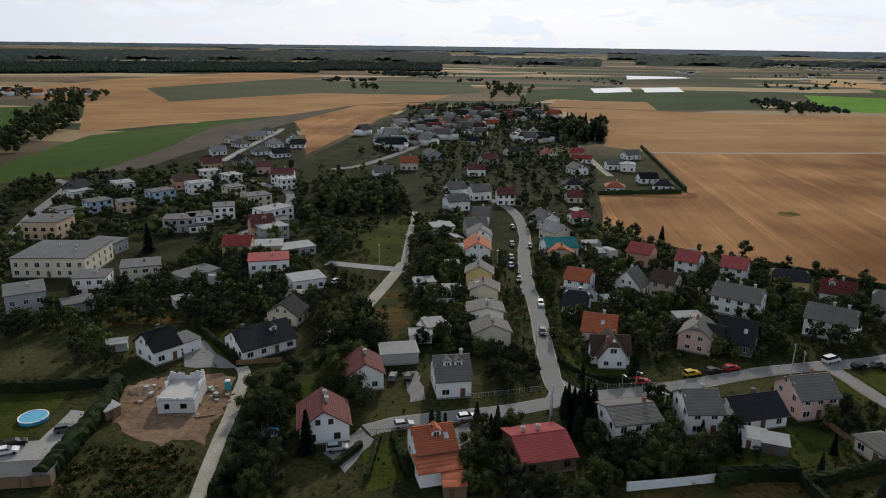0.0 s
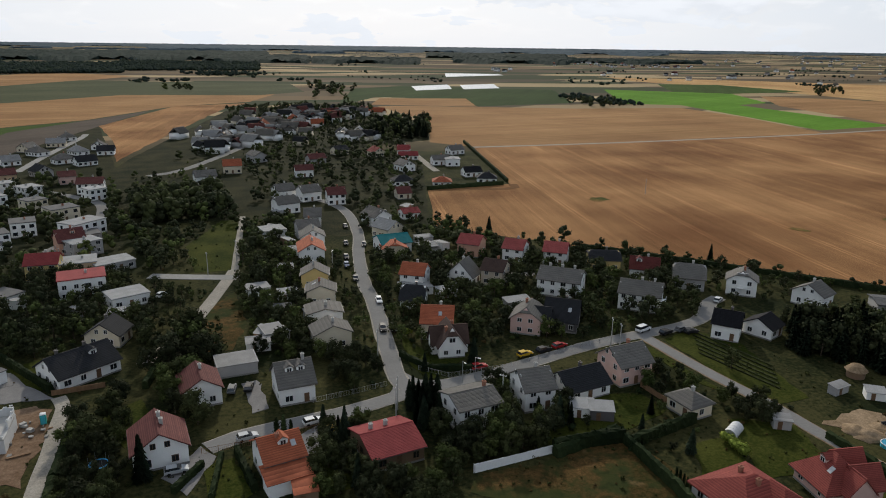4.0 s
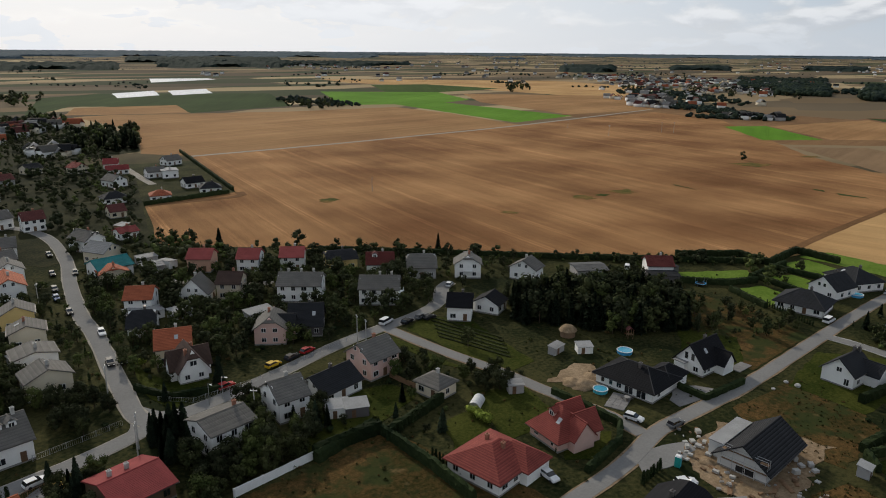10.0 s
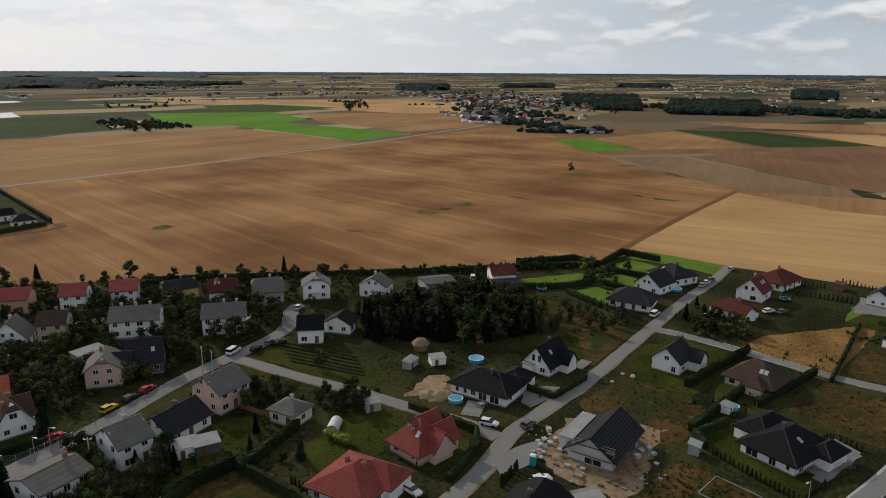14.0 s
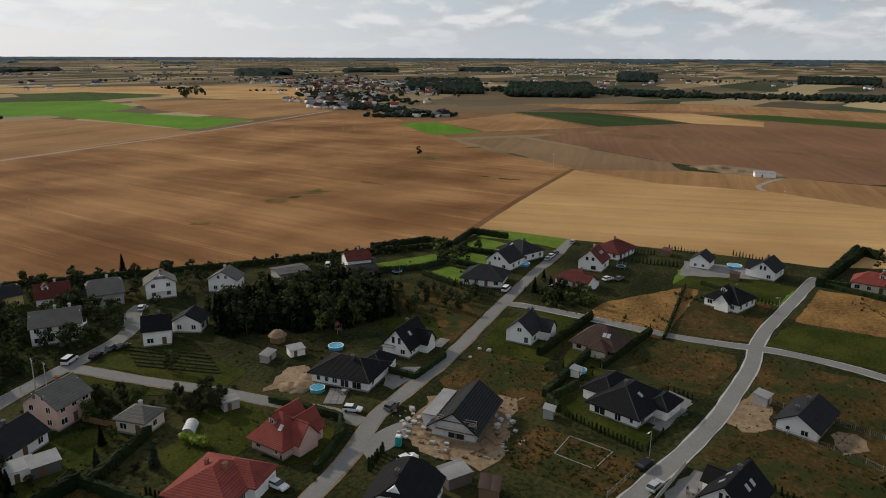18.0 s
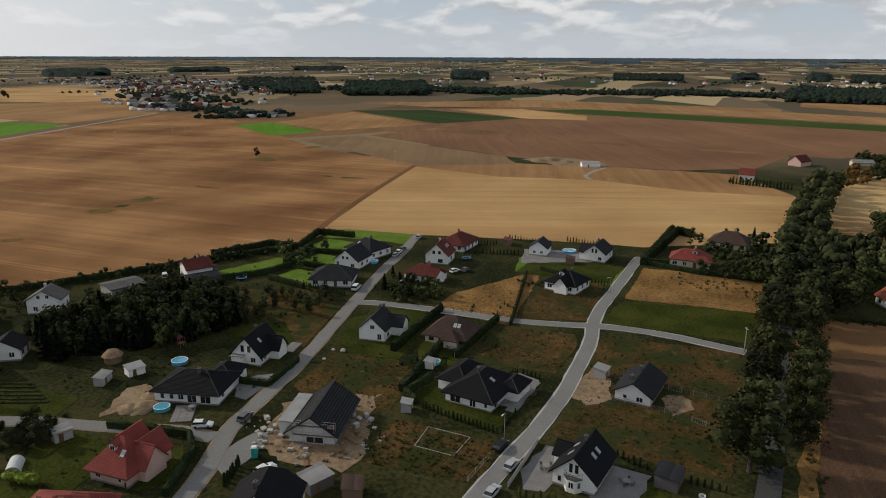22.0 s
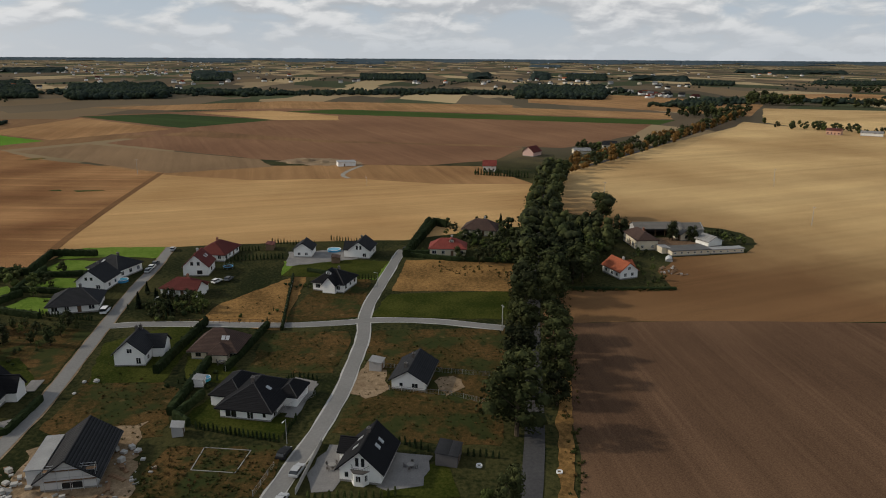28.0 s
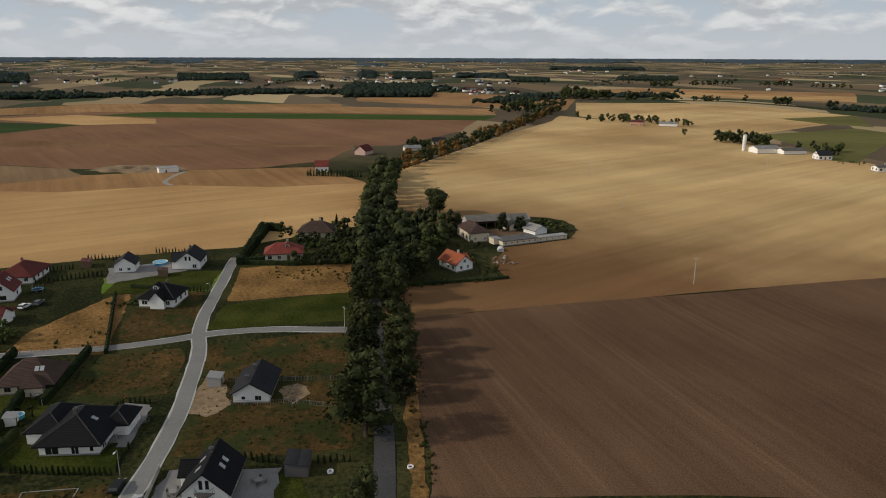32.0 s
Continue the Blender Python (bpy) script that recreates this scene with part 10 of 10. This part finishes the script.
hedge([(-39.0, 104.9), (-40.4, 121.0)], 2.4, 1.8, "thuja")
hedge([(29.4, 161.6), (34.7, 152.4), (46.1, 149.8)], 1.6, 1.2, "thuja")
hedge([(-30.4, 156.7), (-26.5, 190.2)], 2.0, 1.4, "thuja")
hedge([(-67.3, 180.4), (-50.4, 159.3)], 2.0, 1.2, "thuja")
hedge([(50.0, 110.4), (65.5, 115.1)], 2.4, 1.6, "thuja")
hedge([(66.5, 110.7), (84.0, 116.4)], 2.4, 1.6, "thuja")
hedge([(238.2, 38.4), (187.6, 34.7)], 1.4, 0.8, "thuja")
hedge([(133.2, 91.0), (133.2, 82.2), (147.8, 82.0)], 1.6, 1.2, "thuja")
hedge([(244.7, 34.2), (237.3, 20.6)], 1.4, 1.0, "thuja")
hedge([(-13.2, 110.8), (-12.2, 124.5)], 1.5, 1.0, "thuja")
hedge([(-9.4, 125.2), (-5.9, 111.8)], 1.8, 1.2, "thuja")
hedge([(-19.8, 114.2), (-15.5, 121.9)], 1.6, 1.0, "thuja")
hedge([(82.2, 367.1), (127.9, 374.3)], 2.4, 1.5, "thuja")
hedge([(132.5, 380.6), (152.9, 548.0)], 2.4, 1.5, "thuja")
thuja_row([(203.6, 108.6), (198.0, 90.6)], 1.0, 2.2)
thuja_row([(259.2, 68.2), (262.2, 45.0)], 1.3, 2.6)
thuja_row([(273.5, 67.5), (274.4, 56.2)], 1.2, 2.4)
thuja_row([(133.6, 44.6), (130.2, 35.0), (127.0, 25.6)], 0.95, 1.9)
thuja_row([(127.4, 25.2), (136.6, 23.8)], 1.0, 1.7)
hedge([(148.0, 46.4), (138.0, 49.6), (134.6, 46.0)], 2.0, 1.2, "thuja")
thuja_row([(125.6, 2.4), (122.6, -2.8), (121.4, -4.8)], 1.2, 2.0)
thuja_row([(120.0, -10.8), (118.6, -18.0)], 1.2, 1.8)
thuja_row([(107.4, 18.6), (107.0, 11.0), (107.8, 2.0)], 1.25, 2.0, tone="fresh")
thuja_row([(69.4, 99.9), (70.3, 88.4)], 1.0, 2.4)
thuja_row([(94.6, 69.3), (102.5, 70.8)], 1.2, 2.8)
thuja_row([(157.7, 27.0), (152.0, 29.0)], 1.2, 1.8)
thuja_row([(235.4, 18.0), (233.5, 9.2)], 1.1, 2.0)
thuja_row([(157.0, 26.2), (154.6, 20.8)], 1.1, 1.8)
thuja_row([(89.4, 86.3), (100.5, 88.0)], 1.2, 1.6)
thuja_row([(285.6, 54.1), (280.2, 35.0)], 1.3, 2.4)
thuja_row([(289.2, 30.0), (283.9, 16.7)], 1.3, 2.4)
thuja_row([(64.7, 109.0), (84.0, 116.4)], 1.2, 2.6)
far_plants()


def undergrowth(poly, n, low, high, seed, clear=True):
    """Tufts and small shrubs of gardens and rough meadows, as places for the joined mesh."""
    rng = random.Random(seed)
    xs, ys = [p[0] for p in poly], [p[1] for p in poly]
    for _ in range(n * 3):
        x, y = rng.uniform(min(xs), max(xs)), rng.uniform(min(ys), max(ys))
        if n <= 0:
            break
        if not inside(x, y, poly) or (clear and blocked(x, y, 0.4)):
            continue
        n -= 1
        TUFTS.append((x, y, rng.uniform(low, high) * rng.choice((0.6, 1, 1, 1.5)), rng.uniform(0, 6.28), rng.randrange(3), rng.choice((1, 1, 2)) if clear else rng.choice((1, 2, 2))))


def undergrowth_mesh():
    arrays = []
    for v in range(3):
        rng = random.Random(v + 40)
        bm = bmesh.new()
        for k in range(3):
            ctr = (rng.uniform(-0.5, 0.5), rng.uniform(-0.5, 0.5), rng.uniform(0.25, 0.5))
            leaves(bm, rng, ctr, 0.45, 13, 0.24)
        me = bpy.data.meshes.new("tuft"); bm.to_mesh(me); bm.free()
        arrays.append(mesh_arrays(me))
    blocks = [(arrays[v], turned(a, s, s), np.array((x, y, 0.05)), m) for x, y, s, a, v, m in TUFTS]
    tagged(new("undergrowth", joined("undergrowth", blocks, [M["leaf_dark"], M["grass_green"], M["grass_dry"]])), "low shrubs and tufts of grass in the gardens", "undergrowth", kind="stuff")


TUFTS = []
M["grass_green"] = material("tall_grass", (0.024, 0.031, 0.010), (0.058, 0.062, 0.020), 0.2, 2.0, 0.9, space="world")
M["grass_dry"] = material("dry_tufts", (0.052, 0.038, 0.015), (0.120, 0.078, 0.032), 0.2, 2.0, 0.9, space="world")
M["far_wood"] = material("far_wood", (0.017, 0.026, 0.017), (0.038, 0.050, 0.032), 0.02, 0.25, 0.95, space="world", spec=0.03)
# aerial haze put into the colour: a bluer, paler copy for the farthest woods
M["hazed_wood"] = material("hazed_distant_wood", (0.043, 0.062, 0.075), (0.068, 0.094, 0.110), 0.01, 0.1, 0.95, space="world", spec=0.0)
M["far_pine"] = material("far_pine", (0.015, 0.023, 0.019), (0.032, 0.044, 0.036), 0.02, 0.25, 0.95, space="world", spec=0.03)


# ---- far woods and villages ----
def far_woods():
    rng = random.Random(77)
    shapes = []
    for count in (3, 3, 4, 1, 1, 1, 2):        # joined lumps that reach the ground, uneven in outline; fewer far off
        bm = bmesh.new()
        for k in range(count):
            a, r = rng.uniform(0, math.tau), rng.uniform(0, 0.75)
            lobe(bm, rng, (r * math.cos(a), r * math.sin(a), rng.uniform(0.35, 0.95)), rng.uniform(0.45, 0.75), 0.95)
        me = bpy.data.meshes.new("clump"); bm.to_mesh(me); bm.free()
        shapes.append(mesh_arrays(me))
    blocks = []

    def clump(x, y, h):
        r = math.hypot(x, y)
        z, d = far_height(r)
        k = r / d
        s = h * rng.uniform(0.34, 0.66) * max(k, 0.35)
        # clumps beyond 2700 m take the wood colour with haze painted in
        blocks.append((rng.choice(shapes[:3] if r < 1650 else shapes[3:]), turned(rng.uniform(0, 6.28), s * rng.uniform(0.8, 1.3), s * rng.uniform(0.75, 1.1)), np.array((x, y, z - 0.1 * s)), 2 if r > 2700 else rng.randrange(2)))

    # woods: bands that lie across the view, thicker with distance
    for _ in range(230):
        a = rng.uniform(-1.1, 2.9) if rng.random() < 0.8 else rng.uniform(0, math.tau)
        r = 1500 + 3300 * rng.random() ** 0.75
        span, deep = rng.uniform(0.015, 0.09), rng.uniform(15, 90)
        for k in range(int(span * r / 8)):
            aa, rr = a + rng.uniform(-span / 2, span / 2), r + rng.gauss(0, deep)
            if rr < 4860:
                clump(math.sin(aa) * rr, math.cos(aa) * rr, rng.uniform(7, 11))
    # rows of trees along field roads
    for _ in range(70):
        a, r = rng.uniform(0.1, 2.8), 1500 + 2600 * rng.random()
        x, y, b = math.sin(a) * r, math.cos(a) * r, rng.uniform(0, math.pi)
        for k in range(rng.randrange(10, 45)):
            q = (x + math.cos(b) * k * 13 + rng.uniform(-4, 4), y + math.sin(b) * k * 13 + rng.uniform(-4, 4))
            if 1200 < math.hypot(*q) < 4800 and rng.random() < 0.55:
                clump(*q, rng.uniform(4, 10))
    for a0, a1, r0, r1, h in FOREST:
        if r0 < 2300:
            for _ in range(int((a1 - a0) * r0 * (r1 - r0) / 45)):
                aa, rr = rng.uniform(a0, a1), rng.uniform(r0, r1)
                clump(math.sin(aa) * rr, math.cos(aa) * rr, h * 1.1)
    for spec in FAR_WOODS:
        (ax, ay), (bx, by), wide, n, h = spec
        for _ in range(n * 2):
            t = rng.random()
            clump(ax + (bx - ax) * t + rng.gauss(0, wide), ay + (by - ay) * t + rng.gauss(0, wide), h)
    tagged(new("far_woods", joined("far_woods", blocks, [M["far_wood"], M["far_pine"], M["hazed_wood"]])), "dark woods and tree rows in the far plain", "woods", kind="stuff")


def forest():
    """Closed woods far off: a rough canopy over each stretch of the plain, with ragged edges."""
    rng = random.Random(83)
    bm = bmesh.new()
    bands = list(FOREST)
    for k in range(64):        # the wooded skyline, broken by a few clearings
        a = -1.15 + k * 0.066
        bands.append((a, a + 0.068, 4000 + rng.uniform(-160, 160), 4860, 8))
        if rng.random() < 0.6:
            r = rng.uniform(3300, 4400)
            bands.append((a, a + rng.uniform(0.03, 0.12), r, r + rng.uniform(30, 110), 14))
    for a0, a1, r0, r1, h in bands:
        if r0 < 2300:
            continue
        # bands past 3200 m get the haze-tinted wood
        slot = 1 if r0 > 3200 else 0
        fine = 6 if r0 < 2300 else 11
        na, nr = max(4, min(160, int((a1 - a0) * r0 / fine))), max(3, min(14, int((r1 - r0) / fine)))
        grid = []
        for j in range(nr + 1):
            row = []
            for i in range(na + 1):
                edge = i in (0, na) or j in (0, nr)
                a = a0 + (a1 - a0) * i / na + rng.uniform(-0.3, 0.3) * (a1 - a0) / na
                r = r0 + (r1 - r0) * j / nr + rng.uniform(-0.35, 0.35) * (r1 - r0) / nr
                if j == 0:
                    r += 0.3 * (r1 - r0) / nr * math.sin(i * 0.9) + (r1 - r0) * 0.12 * math.sin(a * 60)
                if i in (0, na):
                    a += rng.uniform(-0.5, 0.5) * (a1 - a0) / na
                r = min(r, 4870)
                z, d = far_height(r)
                k = max(r / d, 0.35)
                row.append(bm.verts.new((math.sin(a) * r, math.cos(a) * r, z - 0.5 if edge else z + h * k * rng.uniform(0.45, 1.15))))
            grid.append(row)
        for j in range(nr):
            for i in range(na):
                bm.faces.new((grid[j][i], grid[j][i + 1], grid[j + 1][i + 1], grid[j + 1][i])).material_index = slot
    me = finish("forest", bm, [M["far_pine"], M["hazed_wood"]])
    tagged(new("forest", me), "closed dark woods along the far plain", "woods", kind="stuff")


def far_villages():
    rng = random.Random(91)
    L, W, e, r = 11, 8.5, 4.5, 8
    bm = bmesh.new()
    box(bm, -L / 2, -W / 2, 0, L / 2, W / 2, e)
    me = bpy.data.meshes.new("far_wall"); bm.to_mesh(me); bm.free(); wall = mesh_arrays(me)
    me = bpy.data.meshes.new("far_roof"); bm = roof_slopes(L, W, e, r, "gable", 0.5); bm.to_mesh(me); bm.free(); roof = mesh_arrays(me)
    names = ["wall_white", "wall_cream", "wall_grey", "wall_peach", "roof_brick", "roof_grey", "roof_orange", "roof_pale", "roof_anthracite", "roof_light"]
    blocks = []

    def far_house(x, y, s=1.0):
        rr = math.hypot(x, y)
        z, d = far_height(rr)
        s *= max(rr / d, 0.4) * rng.uniform(0.8, 1.25)
        m, p = turned(rng.uniform(0, 6.28), s, s), np.array((x, y, z - 0.2))
        blocks.append((wall, m, p, rng.choice((0, 0, 0, 0, 1, 2))))
        blocks.append((roof, m, p, rng.choice((4, 5, 5, 5, 6, 7, 8, 8, 9, 9))))

    for (ax, ay), (bx, by), wide, n in FAR_VILLAGES:
        for _ in range(n):
            t = rng.random()
            far_house(ax + (bx - ax) * t + rng.gauss(0, wide), ay + (by - ay) * t + rng.gauss(0, wide))
    for _ in range(1150):
        a, rr = rng.uniform(0.3, 2.75), 1700 + 3000 * rng.random() ** 0.8
        if math.sin(a * 11) + math.sin(rr / 170 + a * 5) > -0.1:
            far_house(math.sin(a) * rr, math.cos(a) * rr, 1.05)
    tagged(new("far_houses", joined("far_houses", blocks, [M[n] for n in names])), "small white and red roofed houses of far villages", "houses", kind="stuff")


undergrowth([(-154.1, 233.6), (-47.2, 251.9), (-15.8, 295.9), (17.1, 270.4), (38.6, 263.3), (26.5, 146.5), (-16.7, 132.8), (-43.0, 142.0), (-99.3, 143.2)], 380, 0.25, 0.60, 80)
undergrowth([(33.4, 192.2), (38.6, 263.3), (70.8, 300.2), (140.2, 210.1), (112.5, 163.9), (28.0, 143.8)], 260, 0.25, 0.60, 81)
undergrowth([(-54.3, 141.7), (24.8, 139.9), (106.8, 154.4), (78.6, 107.3), (-39.0, 105.0)], 240, 0.20, 0.50, 82)
undergrowth([(-72.4, 120.6), (-47.4, 121.2), (-42.8, 104.9), (-66.0, 104.4)], 160, 0.50, 1.30, 83)
undergrowth([(96.8, 147.9), (108.0, 100.2), (105.0, 80.3), (83.3, 74.4), (33.5, 105.3), (61.8, 131.7)], 160, 0.20, 0.50, 84)
undergrowth([(111.5, 158.3), (155.2, 167.8), (220.9, 128.1), (215.8, 94.8), (129.6, 83.9), (109.7, 105.5)], 220, 0.25, 0.60, 85)
undergrowth([(168.7, 75.7), (151.7, 52.6), (131.2, 50.2), (127.7, 64.4), (135.0, 76.5)], 300, 0.12, 0.30, 86)
undergrowth([(186.2, 9.2), (186.3, -29.6), (122.9, -18.6), (126.3, 2.8), (130.4, 15.7), (149.4, 10.7), (172.3, 10.2)], 620, 0.12, 0.32, 87)
undergrowth([(185.7, 39.1), (186.6, 15.5), (176.4, 14.9), (158.9, 18.0), (160.0, 38.7)], 240, 0.12, 0.30, 88)
undergrowth([(126.7, 47.7), (125.5, 25.3), (108.3, 24.7), (109.8, 50.3), (118.9, 49.5)], 420, 0.15, 0.40, 89)
undergrowth([(233.3, 70.2), (243.6, 10.8), (197.7, 12.9), (194.6, 60.0)], 220, 0.12, 0.30, 90)
undergrowth([(250.0, -8.0), (247.0, -40.0), (232.0, -38.0), (238.0, -16.0)], 70, 0.25, 0.55, 91)
undergrowth([(215.1, -54.8), (105.0, -31.0), (105.2, -27.0), (177.2, -42.4)], 300, 0.30, 0.70, 92)
undergrowth([(219.6, -52.0), (217.6, -90.0), (216.1, -90.0), (217.0, -52.0)], 70, 0.30, 0.70, 93)
undergrowth_mesh()

FAR_WOODS = (
    ((1464, 634), (1549, 493), 30, 110, 13),
    ((1414, 362), (1503, -149), 22, 200, 12),
    ((1484, 643), (1499, 290), 22, 150, 12),
    ((1584, 1), (1454, -263), 25, 120, 12),
    ((1653, -325), (1530, -462), 35, 120, 13),
    ((-1237, 2047), (-792, 1858), 60, 160, 13),
    ((-478, 2767), (-240, 2237), 50, 90, 13),
    ((-157, 1878), (-38, 1747), 40, 70, 12),
    ((-813, 1746), (-668, 1723), 15, 40, 10),
    ((-541, 1942), (-432, 1865), 12, 20, 9),
    ((1106, 1321), (1143, 1260), 6, 14, 10),
    ((872, 627), (805, 439), 14, 60, 8),
    ((1148, 933), (1005, 654), 30, 80, 9),
    ((1598, 986), (1422, 704), 30, 90, 11),
    ((1094, -430), (1240, -599), 18, 90, 12),
    ((1241, -684), (1167, -822), 16, 60, 11),
    ((824, -878), (768, -887), 12, 30, 10),
    ((899, 679), (847, 595), 14, 40, 9),
    ((461, 1026), (470, 894), 12, 40, 9),
    ((752, 512), (810, 444), 8, 40, 8),
)

FOREST = (
    (-0.584, -0.175, 1885, 2484, 13),
    (-0.582, 0.009, 2680, 3446, 14),
    (-0.175, -0.006, 2026, 2567, 12),
    (-0.076, 0.063, 2536, 3080, 13),
    (0.063, 0.211, 2562, 2968, 13),
    (0.218, 0.410, 3017, 3531, 13),
    (-0.144, 0.541, 3599, 4589, 14),
    (0.404, 0.543, 2817, 3134, 12),
    (0.253, 0.414, 2694, 3168, 14),
    (0.414, 0.584, 2893, 3065, 12),
    (0.788, 0.863, 2528, 2941, 12),
    (0.931, 1.007, 2748, 3004, 12),
    (1.017, 1.117, 1625, 2226, 13),
    (1.160, 1.268, 1385, 1929, 15),
    (1.305, 1.354, 2210, 2797, 13),
    (1.061, 1.119, 1456, 1855, 14),
    (1.158, 1.264, 1367, 1772, 14),
    (1.742, 1.855, 1334, 1825, 14),
    (1.524, 1.610, 2232, 2629, 13),
    (1.303, 1.338, 2321, 2819, 13),
    (1.672, 1.703, 2343, 2744, 12),
    (1.805, 1.856, 2294, 2727, 13),
    (1.757, 1.784, 2339, 2820, 13),
    (1.889, 1.965, 2361, 2591, 12),
    (2.110, 2.186, 2291, 2499, 11),
    (1.968, 2.019, 2118, 2341, 11),
    (1.089, 1.160, 2861, 3099, 12),
    (2.018, 2.145, 2992, 3213, 12),
)


FAR_VILLAGES = (
    ((-19, 572), (40, 808), 22, 60),
    ((48, 730), (108, 790), 14, 28),
    ((-41, 531), (-4, 674), 16, 26),
    ((54, 596), (81, 581), 10, 8),
    ((1499, 1144), (872, 627), 45, 70),
    ((1663, 1559), (1275, 720), 60, 110),
    ((964, 785), (941, 709), 14, 16),
    ((763, 515), (805, 439), 8, 14),
    ((1668, 1486), (1681, 833), 70, 90),
    ((839, 652), (857, 611), 12, 12),
    ((1531, -487), (1323, -530), 40, 30),
    ((-639, 1033), (-472, 1005), 14, 22),
    ((-1429, 2535), (-857, 2415), 80, 30),
    ((1026, 2641), (1332, 2224), 70, 60),
    ((2674, 1554), (2679, 606), 120, 90),
)
far_woods()
forest()
far_villages()
